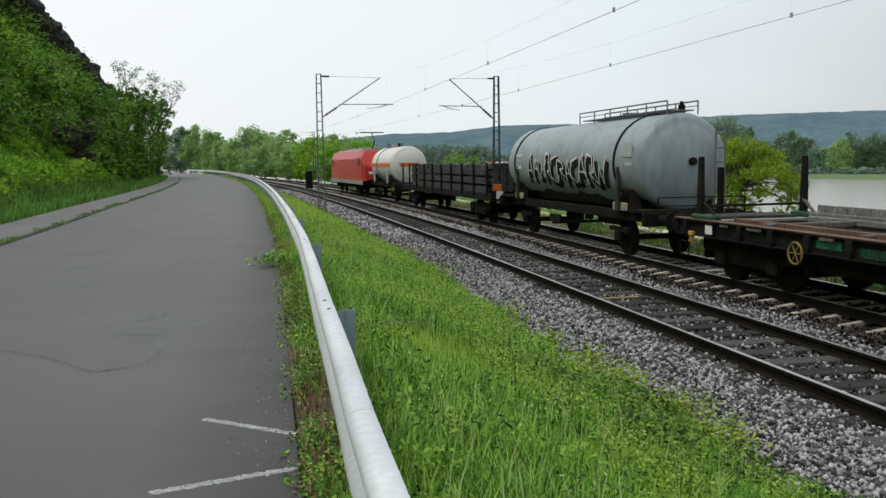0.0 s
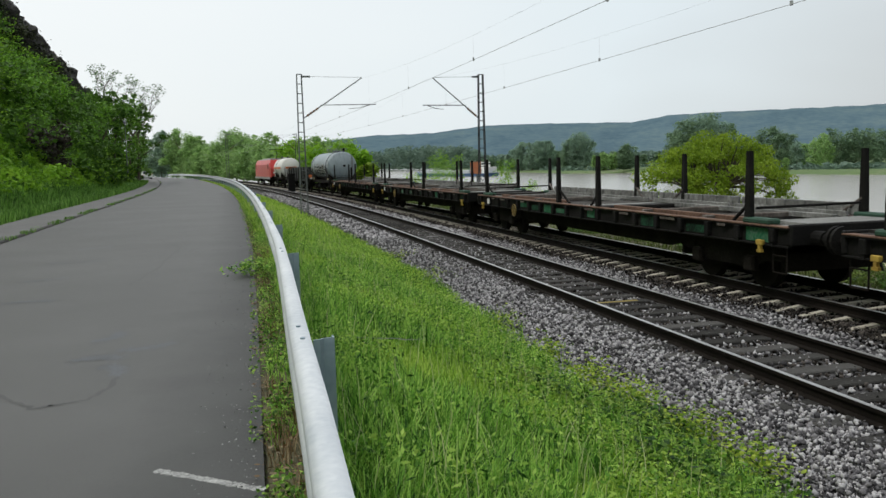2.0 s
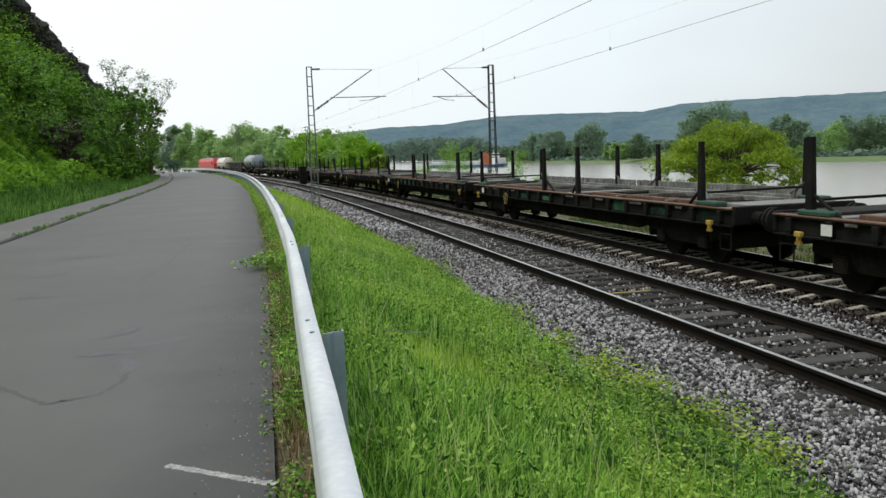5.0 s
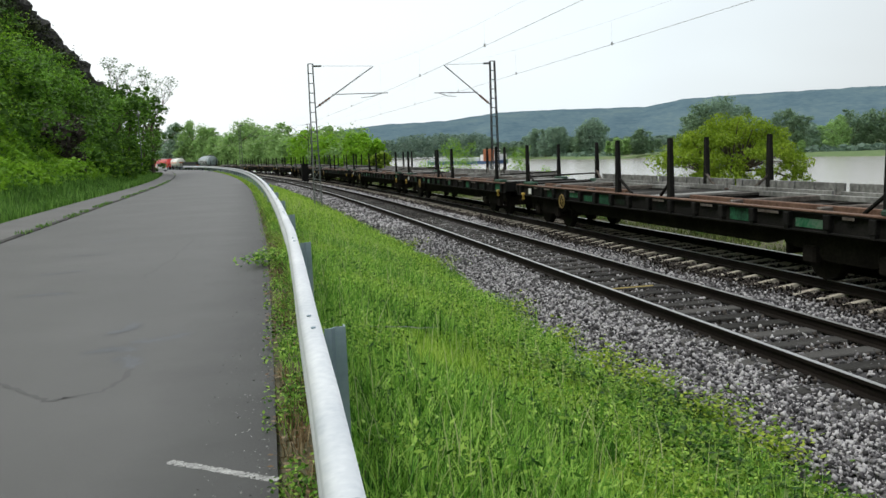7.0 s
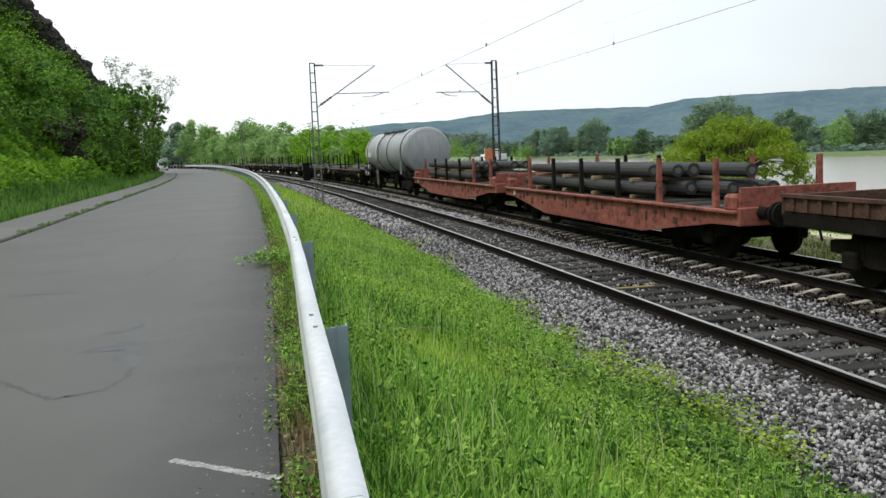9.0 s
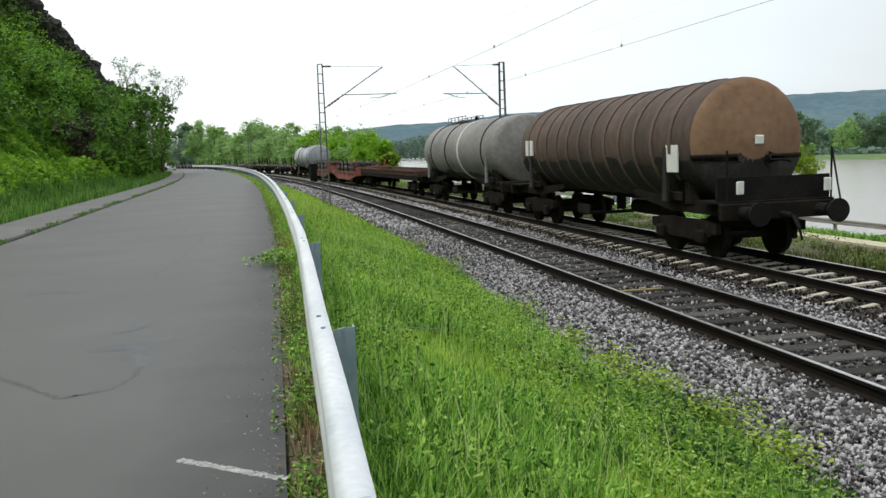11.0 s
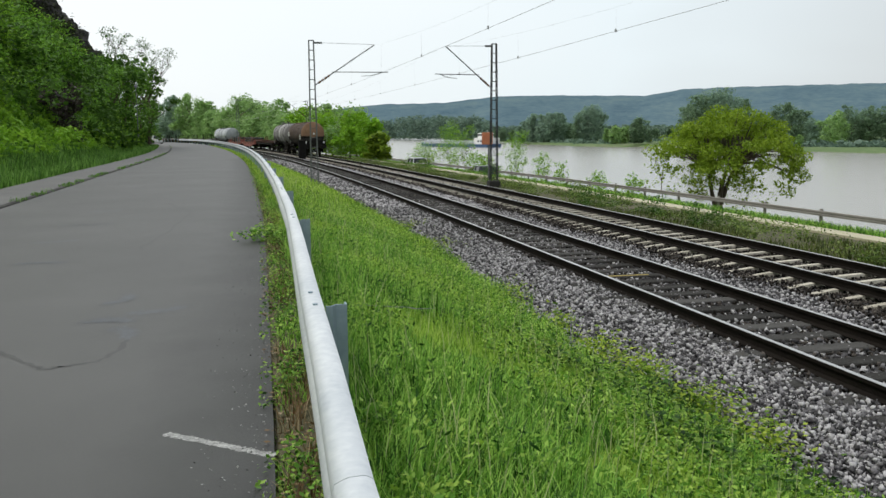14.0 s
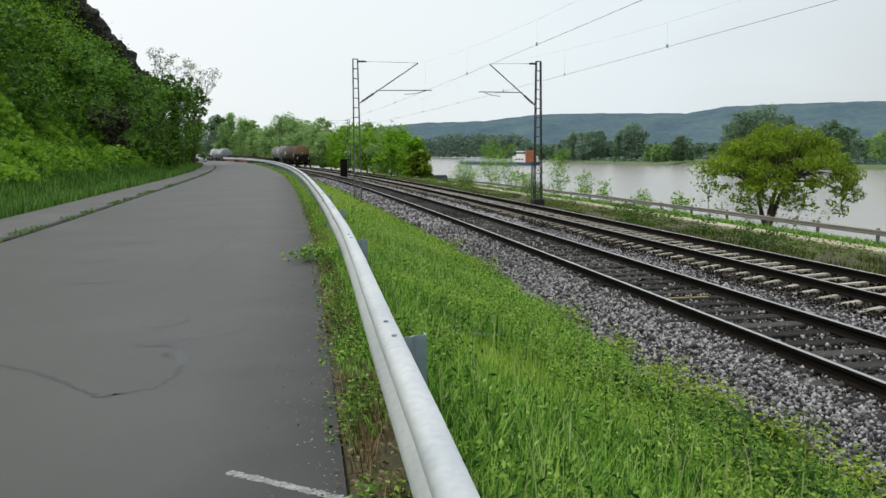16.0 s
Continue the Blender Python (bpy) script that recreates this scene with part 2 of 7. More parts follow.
# ---- the line of the railway: distance along it and heading in degrees ----
LINE_S = np.array([-200, -40, 0, 20, 40, 60, 80, 100, 130, 160, 193, 250, 330, 520, 900])
LINE_H = np.array([-12, -12, -12.0, -12.4, -13.3, -14.3, -15.4, -16.4, -17.4, -20.5, -25, -31, -38, -50, -60])
S_ALL = np.arange(-200, 900.5, 1.0)
H_ALL = np.radians(np.convolve(np.pad(np.interp(S_ALL, LINE_S, LINE_H), 10, "edge"), np.ones(21) / 21, "valid"))
X_ALL = np.concatenate([[0], np.cumsum((np.sin(H_ALL[1:]) + np.sin(H_ALL[:-1])) / 2)])
Y_ALL = np.concatenate([[0], np.cumsum((np.cos(H_ALL[1:]) + np.cos(H_ALL[:-1])) / 2)])
X_ALL, Y_ALL = X_ALL - X_ALL[200], Y_ALL - Y_ALL[200]
RAIL_Z = -0.887
TRACKS = (6.685, 10.345)


def heading(s):
    return np.interp(s, S_ALL, H_ALL)


def xy(s, o):
    """The place s metres along the line and o metres to its right."""
    h = heading(s)
    return np.interp(s, S_ALL, X_ALL) + o * np.cos(h), np.interp(s, S_ALL, Y_ALL) - o * np.sin(h)


def at(s, o, z):
    x, y = xy(s, o)
    return Vector((float(x), float(y), float(z)))


def pose_at(s, o, z, turn=0.0):
    x, y = xy(s, o)
    return pose(float(x), float(y), z, 0, 0, -math.degrees(float(heading(s))) + turn)


# ---- mesh helpers ----
def mesh_object(name, verts, faces, material, smooth=False):
    me = bpy.data.meshes.new(name)
    me.from_pydata([tuple(v) for v in verts], [], faces)
    me.materials.append(material)
    if smooth:
        me.shade_smooth()
    me.update()
    return new(name, me)


def part(name, bm, material, parent=None, label="", smooth=False):
    me = bpy.data.meshes.new(name)
    bmesh.ops.recalc_face_normals(bm, faces=bm.faces[:])
    bm.to_mesh(me)
    bm.free()
    me.materials.append(material)
    if smooth:
        me.shade_smooth()
    ob = new(name, me)
    ob.parent = parent
    return tagged(ob, label)


def share(ob, m, parent):
    """Another object on the same mesh."""
    o = new(ob.name.split(".")[0], ob.data)
    o.parent = parent
    o.matrix_basis = m
    return o


def box(bm, cx, cy, cz, dx, dy, dz, m=None, bevel=0.0):
    r = bmesh.ops.create_cube(bm, size=1.0)
    vs = r["verts"]
    for v in vs:
        v.co = Vector((v.co.x * dx + cx, v.co.y * dy + cy, v.co.z * dz + cz))
        if m:
            v.co = m @ v.co
    if bevel:
        es = list({e for v in vs for e in v.link_edges})
        bmesh.ops.bevel(bm, geom=es, offset=bevel, segments=1, affect="EDGES")
    return bm


def rod(bm, a, b, r, seg=8, r2=None, caps=True):
    a, b = Vector(a), Vector(b)
    d = b - a
    m = Matrix.Translation((a + b) / 2) @ d.to_track_quat("Z", "Y").to_matrix().to_4x4()
    bmesh.ops.create_cone(bm, cap_ends=caps, segments=seg, radius1=r, radius2=r if r2 is None else r2, depth=d.length, matrix=m)
    return bm


def loft(bm, rings, close=True, caps=True):
    """Skin over rings of equally many points."""
    vs = [[bm.verts.new(p) for p in ring] for ring in rings]
    n = len(vs[0])
    for a, b in zip(vs, vs[1:]):
        for i in range(n if close else n - 1):
            j = (i + 1) % n
            bm.faces.new((a[i], a[j], b[j], b[i]))
    if caps:
        bm.faces.new(vs[0])
        bm.faces.new(vs[-1])
    return bm


def rail_drift(s):
    """The guard rail opens slightly away from the asphalt."""
    return float(np.interp(s, [-30, 1, 2, 3, 4.5, 5.8, 6.9, 9.7, 16, 30, 55, 120], [-0.05, -0.02, 0.0, 0.035, 0.076, 0.118, 0.155, 0.235, 0.32, 0.42, 0.50, 0.55]))


def edge_shift(s):
    """The asphalt's edge towards the guard rail swings out a little."""
    return np.interp(s, [0, 3, 4.1, 5.6, 9, 13.7, 16.5, 31, 52, 100], [0.0, 0.01, 0.03, 0.06, 0.12, 0.19, 0.23, 0.29, 0.38, 0.42])


def widen(s):
    """The left side of the road wanders against the railway."""
    return float(np.interp(s, [-60, 20, 36, 48, 62, 77, 330], [0.10, 0.0, -0.14, -0.05, 0.10, 0.22, 0.30]))


def sweep(name, profile, s0, s1, step, material, closed=True, smooth=False):
    """A bar of the given cross-section (o, z) along the line."""
    ss = np.arange(s0, s1 + step * 0.5, step)
    n = len(profile)
    verts, faces = [], []
    for s in ss:
        for o, z in profile:
            verts.append(at(s, o + (widen(s) if -8.0 < o < -4 else rail_drift(s) if 0.1 < o < 0.3 else float(edge_shift(s)) if -0.2 < o < 0.1 else 0.0), z))
    for i in range(len(ss) - 1):
        for j in range(n if closed else n - 1):
            k = (j + 1) % n
            faces.append((i * n + j, i * n + k, (i + 1) * n + k, (i + 1) * n + j))
    if closed:
        faces.append(tuple(range(n - 1, -1, -1)))
        faces.append(tuple(range((len(ss) - 1) * n, len(ss) * n)))
    return mesh_object(name, verts, faces, material, smooth)


def empty(name, m=None):
    e = new(name)
    if m:
        e.matrix_basis = m
    return e


# ---- ground ----
PROFILE_O = [-260, -120, -80, -55, -40, -30, -22, -16, -12, -9.6, -8.4, -8.0, -7.95, 0.02, 0.1, 0.6, 1.4, 2.4, 3.4, 4.3, 5.0, 13.0, 13.8, 15.6, 17.4, 18.2, 19.2, 19.4, 24.6, 26.5, 32, 40, 60]
PROFILE_Z = [64, 52, 44, 36, 29, 22, 13.5, 6.6, 2.9, 1.0, 0.35, 0.12, -0.14, -0.14, -0.03, -0.06, -0.30, -0.65, -1.0, -1.27, -1.42, -1.42, -1.45, -1.55, -1.62, -1.66, -1.72, -2.72, -2.74, -3.1, -6.0, -8.5, -9.5]


def ground_z(s, o):
    z = np.interp(o, PROFILE_O, PROFILE_Z)
    fade = np.clip((185 - s) / 75, 0, 1)
    fade = fade * fade * (3 - 2 * fade)
    rough = noise.noise(Vector((s * 0.06, o * 0.06, 0.3))) * 2.2 + noise.noise(Vector((s * 0.2, o * 0.2, 5))) * 0.6
    if o < -7.99:
        z = 0.12 + (z - 0.12) * (0.04 + 0.96 * fade) + rough * min(1.0, (-o - 7.99) / 14) * (0.2 + 0.8 * fade)
    if 1.0 < o < 4.0:
        z += noise.noise(Vector((s * 0.5, o * 0.8, 9))) * 0.05
    return float(z)


def build_ground():
    ss = list(np.arange(-60, 60, 1.5)) + list(np.arange(60, 420, 6)) + list(np.arange(420, 881, 20))
    os_ = sorted(set(PROFILE_O) | {-200, -160, -100, -70, -65, -50, -45, -35, -26, -24, -19, -14, -10.8, -9.0, 1.0, 1.9, 2.9, 3.9})
    verts = [at(s, o, ground_z(s, o)) for s in ss for o in os_]
    n = len(os_)
    faces = [(i * n + j, i * n + j + 1, (i + 1) * n + j + 1, (i + 1) * n + j) for i in range(len(ss) - 1) for j in range(n - 1)]
    g = mesh_object("ground", verts, faces, MEADOW, True)
    g.data.materials.append(SOIL)
    for p in g.data.polygons:
        j = p.index % (n - 1)
        o = (os_[j] + os_[j + 1]) / 2
        if 12.5 < o < 17 or o > 24 or -0.1 < o < 0.5:
            p.material_index = 1
    tagged(g, "green grassy bank and wooded slope beside the road", "ground", kind="structure")


FARMEADOW = mat("far meadow", [(0.07, 0.115, 0.04), (0.10, 0.16, 0.05), (0.24, 0.22, 0.16)], rough=0.95, scale=0.02, fine=0.3, bump=0, spread=0.5)


def build_distance():
    # riverbed and the plain beyond it
    bed = mesh_object("riverbed", [(-4500, -600, -10), (4500, -600, -10), (4500, 4500, -10), (-4500, 4500, -10)], [(0, 1, 2, 3)], SOIL)
    tagged(bed, "dark soil under the river and plain", "ground", kind="structure")
    water = mesh_object("river_water", [(-900, -900, -7), (1500, -900, -7), (1500, 2700, -7), (-900, 2700, -7)], [(0, 1, 2, 3)], WATER)
    tagged(water, "calm grey-brown river under an overcast sky", "water", kind="structure")
    # far bank: a low plain whose shore runs roughly beside the line
    rnd = random.Random(5)
    shore = [(-420, 2600), (-200, 2150), (-22, 1700), (30, 1150), (58, 858), (73, 641), (95, 508), (114, 486), (140, 480), (152, 440), (156, 352), (166, 311), (230, 190), (420, -60), (900, -500)]
    pts = []
    for (x0, y0), (x1, y1) in zip(shore, shore[1:]):
        for k in range(8):
            f = k / 8
            pts.append((x0 + (x1 - x0) * f + rnd.uniform(-2, 2), y0 + (y1 - y0) * f + rnd.uniform(-2, 2)))
    rows = []
    for back, z in ((0, -7.2), (3, -6.4), (10, -5.6), (40, -5.2), (300, -4.8), (1200, -4.0), (2600, -3.0)):
        rows.append([(x + back * 0.8, y + back * 0.6, z) for x, y in pts])
    n = len(pts)
    verts = [v for r in rows for v in r]
    faces = [(i * n + j, i * n + j + 1, (i + 1) * n + j + 1, (i + 1) * n + j) for i in range(len(rows) - 1) for j in range(n - 1)]
    far = mesh_object("far_bank", verts, faces, FARMEADOW, True)
    tagged(far, "flat green meadows on the far river bank", "ground", kind="structure")
    # the long wooded ridge: height over bearing
    bear = [-60, -25, -14, -8.3, -6.0, -3.0, 0.9, 4.7, 8.4, 14.3, 16.8, 20.2, 24.1, 27.7, 40, 60]
    high = [30, 34, 42, 60, 84, 97, 100, 120, 121, 116, 134, 138, 138, 138, 150, 140]
    verts, faces = [], []
    bs = np.arange(-60, 60.01, 0.25)
    radii = (1900, 2150, 2400, 2600, 2800, 3100)
    lift = (0.0, 0.28, 0.62, 0.88, 1.0, 0.8)
    for b in bs:
        a = radians(b)
        h = np.interp(b, bear, high) + noise.noise(Vector((b * 1.3, 0, 0))) * 2.5 + noise.noise(Vector((b * 6, 3, 0))) * 0.9
        for r, f in zip(radii, lift):
            rr = r + 60 * noise.noise(Vector((b * 0.5, r * 0.01, 1)))
            verts.append((rr * math.sin(a), rr * math.cos(a), -4 + (h + 4) * f * (rr / 2800 if f > 0.9 else 1) + (4 * noise.noise(Vector((b * 2.5, r * 0.02, 7))) if 0 < f < 0.9 else 0)))
    n = len(radii)
    faces = [(i * n + j, i * n + j + 1, (i + 1) * n + j + 1, (i + 1) * n + j) for i in range(len(bs) - 1) for j in range(n - 1)]
    ridge = mesh_object("far_hills", verts, faces, HAZED_HILLWOOD, True)
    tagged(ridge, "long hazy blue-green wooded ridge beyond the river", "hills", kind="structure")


build_ground()
build_distance()


# ---- road, kerb, pavement, guard rail ----
def build_road():
    tagged(sweep("road", [(-5.35, -0.02), (0.02, -0.02), (0.02, -0.1), (-5.35, -0.1)][::-1], -60, 330, 1.5, ASPHALT), "worn grey asphalt road with faint cracks", "road", kind="structure")
    tagged(sweep("pavement", [(-6.98, -0.05), (-6.98, 0.035), (-5.51, 0.012), (-5.51, -0.05)], -60, 330, 1.5, PAVING), "light grey asphalt footway beside the road", "pavement", kind="structure")
    kerb = empty("kerb")
    tagged(kerb, "dark weathered stone kerb with weeds", "kerb", kind="structure")
    for i in range(110):
        s = 2 + i * 1.0
        bm = box(bmesh.new(), 0, 0, 0, 0.16, 0.985, 0.16, bevel=0.02)
        if i == 0:
            first = part("kerbstone", bm, KERB, kerb)
            first.matrix_basis = pose_at(s, -5.43 + widen(s), -0.064)
        else:
            bm.free()
            share(first, pose_at(s, -5.43 + widen(s), -0.064), kerb)


def build_guard_rail():
    # W-beam: two ridges facing the road, rolled edges
    prof = [(0.245, 0.745), (0.225, 0.757), (0.185, 0.756), (0.150, 0.742), (0.141, 0.715), (0.150, 0.685), (0.195, 0.650), (0.200, 0.600), (0.152, 0.565), (0.141, 0.530), (0.150, 0.490), (0.20, 0.465),
            (0.203, 0.472), (0.158, 0.494), (0.149, 0.530), (0.159, 0.560), (0.208, 0.597), (0.203, 0.653), (0.158, 0.690), (0.149, 0.715), (0.157, 0.737), (0.188, 0.748), (0.223, 0.749), (0.240, 0.739)]
    rail = empty("guard_rail")
    tagged(rail, "galvanised steel guard rail on posts along the road", "guard rail", kind="structure")
    s = -30.0
    while s < 190:
        e = s + 4.0
        b = sweep("beam", prof[::-1], s, e - 0.004, 0.4995, GALV, smooth=True)
        b.data.set_sharp_from_angle(angle=radians(50))
        b.parent = rail
        s = e
    first = None
    for k in range(-7, 48):
        s = 4.25 + 4.4 * k
        if first is None:
            bm = bmesh.new()
            # sigma-shaped post
            sec = [(-0.055, -0.03), (-0.02, -0.03), (0.0, 0.0), (0.055, 0.0), (0.055, 0.06), (0.047, 0.06), (0.047, 0.008), (-0.004, 0.008), (-0.024, -0.022), (-0.055, -0.022)]
            loft(bm, [[(x + 0.06, y, z) for x, y in sec] for z in (-0.6, 0.72)])
            first = part("post", bm, POSTBLUE, rail, "blue-grey steel post")
            first.matrix_basis = pose_at(s, 0.255 + rail_drift(s), 0)
            bm = box(bmesh.new(), 0, 0, 0, 0.06, 0.10, 0.2, bevel=0.01)
            block = part("spacer", bm, POSTBLUE, rail)
            block.matrix_basis = pose_at(s, 0.215 + rail_drift(s), 0.6)
            bm = bmesh.new()
            for dy in (-0.16, 0.16):
                rod(bm, (-0.005, dy, 0.752), (-0.005, dy, 0.764), 0.012, 8)
            bolt = part("bolt", bm, POSTBLUE, rail)
            bolt.matrix_basis = pose_at(s, 0.204 + rail_drift(s), 0)
        else:
            share(first, pose_at(s, 0.255 + rail_drift(s), 0), rail)
            share(block, pose_at(s, 0.215 + rail_drift(s), 0.6), rail)
            share(bolt, pose_at(s, 0.204 + rail_drift(s), 0), rail)


def flakes(spots, rnd, z):
    """Thin irregular flecks lying on the asphalt, each a hair above the last."""
    verts, faces = [], []
    for i, (cx, cy, size) in enumerate(spots):
        k, turn, base = rnd.choice((5, 6, 7)), rnd.uniform(0, 6.28), len(verts)
        for q in range(k):
            a = turn + 6.2832 * q / k
            r = size * rnd.uniform(0.6, 1.2)
            verts.append((cx + r * math.cos(a), cy + r * math.sin(a), z + 0.00000008 * i))
        faces.append(tuple(range(base, base + k)))
    return verts, faces


def build_markings():
    def bar(a, b, w, name):
        ax, ay = a
        bx, by = b
        dx, dy = bx - ax, by - ay
        l = math.hypot(dx, dy)
        nx, ny = -dy / l * w / 2, dx / l * w / 2
        rnd = random.Random(int(ax * 100))
        spots = []
        for i in range(1000):
            f, g = rnd.random(), rnd.gauss(0, 0.45)
            if abs(g) < 1.1:
                spots.append((ax + dx * f + nx * g, ay + dy * f + ny * g, rnd.uniform(0.003, 0.013)))
        verts, faces = flakes(spots, rnd, -0.0170)
        tagged(mesh_object(name, verts, faces, LINEPAINT), "worn white chalk line on the asphalt", "road marking", kind="structure")
    def ribbon(name, pts, w, material, label, category, z):
        rnd = random.Random(len(pts))
        verts = []
        for i in range(len(pts)):
            p, q = Vector(pts[max(0, i - 1)]), Vector(pts[min(len(pts) - 1, i + 1)])
            d = (q - p).normalized()
            k = w * rnd.uniform(0.4, 1.2) / 2
            verts += [(pts[i][0] - d.y * k, pts[i][1] + d.x * k, z), (pts[i][0] + d.y * k, pts[i][1] - d.x * k, z)]
        faces = [(2 * i + 1, 2 * i + 3, 2 * i + 2, 2 * i) for i in range(len(pts) - 1)]
        tagged(mesh_object(name, verts, faces, material), label, category, kind="structure")

    def wobble(pts, amount, seed):
        rnd = random.Random(seed)
        out = []
        for (x0, y0), (x1, y1) in zip(pts, pts[1:]):
            for k in range(7):
                f = k / 7
                out.append((x0 + (x1 - x0) * f + rnd.uniform(-amount, amount), y0 + (y1 - y0) * f + rnd.uniform(-amount, amount)))
        return out
    ribbon("road_crack_1", wobble(CRACK, 0.02, 1), 0.05, TAR, "dark tar-filled crack in the asphalt", "crack", -0.0180)
    ribbon("road_crack_2", wobble([(-0.02, 7.6), (-0.9, 7.9), (-1.5, 7.7)], 0.03, 2), 0.03, TAR, "fine dark crack in the asphalt", "crack", -0.0179)
    ribbon("road_crack_3", wobble([(-6.2, 20.0), (-5.0, 17.5), (-4.4, 14.0), (-4.1, 11.5)], 0.05, 3), 0.035, TAR, "fine dark crack in the asphalt", "crack", -0.0179)
    for i, (x, y, a, l, turn) in enumerate(((-3.15, 8.0, 0.6, 0.45, 1.6), (-2.65, 6.95, -0.5, 0.40, -1.2), (-2.75, 7.55, 0.1, 0.5, 1.1), (-3.0, 7.2, 0.9, 0.4, -1.8), (-6.7, 15.2, 0.1, 0.9, 0.2), (-7.2, 17.8, 0.4, 0.7, 0.8), (-6.0, 12.7, 0.2, 0.6, 0.6), (-5.2, 10.6, 0.5, 0.5, -0.7))):
        pts, px, py, head = [], x, y, a
        for k in range(16):
            pts.append((px, py))
            px, py, head = px + l / 15 * math.cos(head), py + l / 15 * math.sin(head), head + turn / 15
        fleck = random.Random(40 + i)
        spots = [(q[0] + fleck.gauss(0, 0.035), q[1] + fleck.gauss(0, 0.05), fleck.uniform(0.004, 0.016)) for q in pts for _ in range(34)]
        verts, faces = flakes(spots, fleck, -0.0176)
        tagged(mesh_object("chalk_smudge_%d" % (i + 1), verts, faces, SMUDGE), "faint pale chalk smudge on the asphalt", "smudge", kind="structure")
    # damp dirt that fades out from the edge of the asphalt
    n = 150
    verts = []
    for i in range(n):
        s = 0.8 + i * 0.12 + i * i * 0.0018
        verts += [at(s, 0.018 + edge_shift(s), -0.0186), at(s, edge_shift(s) - 1.25, -0.0186)]
    faces = [(2 * i, 2 * i + 1, 2 * i + 3, 2 * i + 2)[::-1] for i in range(n - 1)]
    strip = mesh_object("road_edge", verts, faces, EDGEDIRT)
    across = strip.data.uv_layers.new(name="across")
    for loop in strip.data.loops:
        across.data[loop.index].uv = (loop.vertex_index % 2, 0.0)
    tagged(strip, "dark damp edge of the asphalt", "road edge", kind="structure")
    bar((-1.47, 4.43), (-0.83, 4.10), 0.056, "road_marking_1")
    bar((-1.40, 3.20), (-0.73, 3.52), 0.062, "road_marking_2")


CRACK = [(-3.9, 6.6), (-3.5, 6.4), (-3.1, 6.1), (-2.72, 5.72), (-2.6, 5.8), (-2.4, 5.92), (-2.38, 6.3), (-2.5, 6.85)]
TAR = mat("tar", [(0.060, 0.060, 0.059), (0.076, 0.076, 0.075)], rough=0.65, scale=3, fine=30, bump=0)
SMUDGE = mat("chalk smudge", [(0.086, 0.090, 0.097), (0.122, 0.131, 0.145)], rough=0.65, scale=9, fine=50, bump=0, spread=0.8, per_island=0.6)


def damp_edge():
    """The road's asphalt with damp dirt that thins out across the strip in ragged tongues."""
    m = mat("dirty asphalt edge", [(0.058, 0.058, 0.056), (0.083, 0.083, 0.081), (0.122, 0.121, 0.119)], rough=0.62, scale=0.45, fine=140, bump=0.16, spread=0.6, spec=0.5)
    nodes, links = m.node_tree.nodes, m.node_tree.links
    base = nodes["Principled BSDF"].inputs["Base Color"]
    clean = base.links[0].from_socket
    uv, split, co, tongues = nodes.new("ShaderNodeUVMap"), nodes.new("ShaderNodeSeparateXYZ"), nodes.new("ShaderNodeTexCoord"), nodes.new("ShaderNodeTexNoise")
    uv.uv_map = "across"
    links.new(uv.outputs[0], split.inputs[0])
    tongues.inputs["Scale"].default_value, tongues.inputs["Detail"].default_value = 1.3, 6
    links.new(co.outputs["Object"], tongues.inputs["Vector"])
    total, fade, mix = nodes.new("ShaderNodeMath"), nodes.new("ShaderNodeMapRange"), nodes.new("ShaderNodeMixRGB")
    total.operation = "MULTIPLY_ADD"
    total.inputs[1].default_value = 0.9
    links.new(tongues.outputs[0], total.inputs[0])
    links.new(split.outputs[0], total.inputs[2])
    fade.inputs["From Min"].default_value, fade.inputs["From Max"].default_value = 0.38, 1.15
    fade.inputs["To Min"].default_value, fade.inputs["To Max"].default_value = 1.0, 0.0
    links.new(total.outputs[0], fade.inputs["Value"])
    links.new(fade.outputs[0], mix.inputs[0])
    links.new(clean, mix.inputs[1])
    mix.inputs[2].default_value = (0.036, 0.036, 0.035, 1)
    links.new(mix.outputs[0], base)
    return m


EDGEDIRT = damp_edge()
LINEPAINT = mat("worn white line", [(0.15, 0.152, 0.15), (0.32, 0.322, 0.315), (0.58, 0.58, 0.57)], rough=0.85, scale=14, fine=70, bump=0, spread=0.9, per_island=0.5)
build_road()
build_guard_rail()
build_markings()


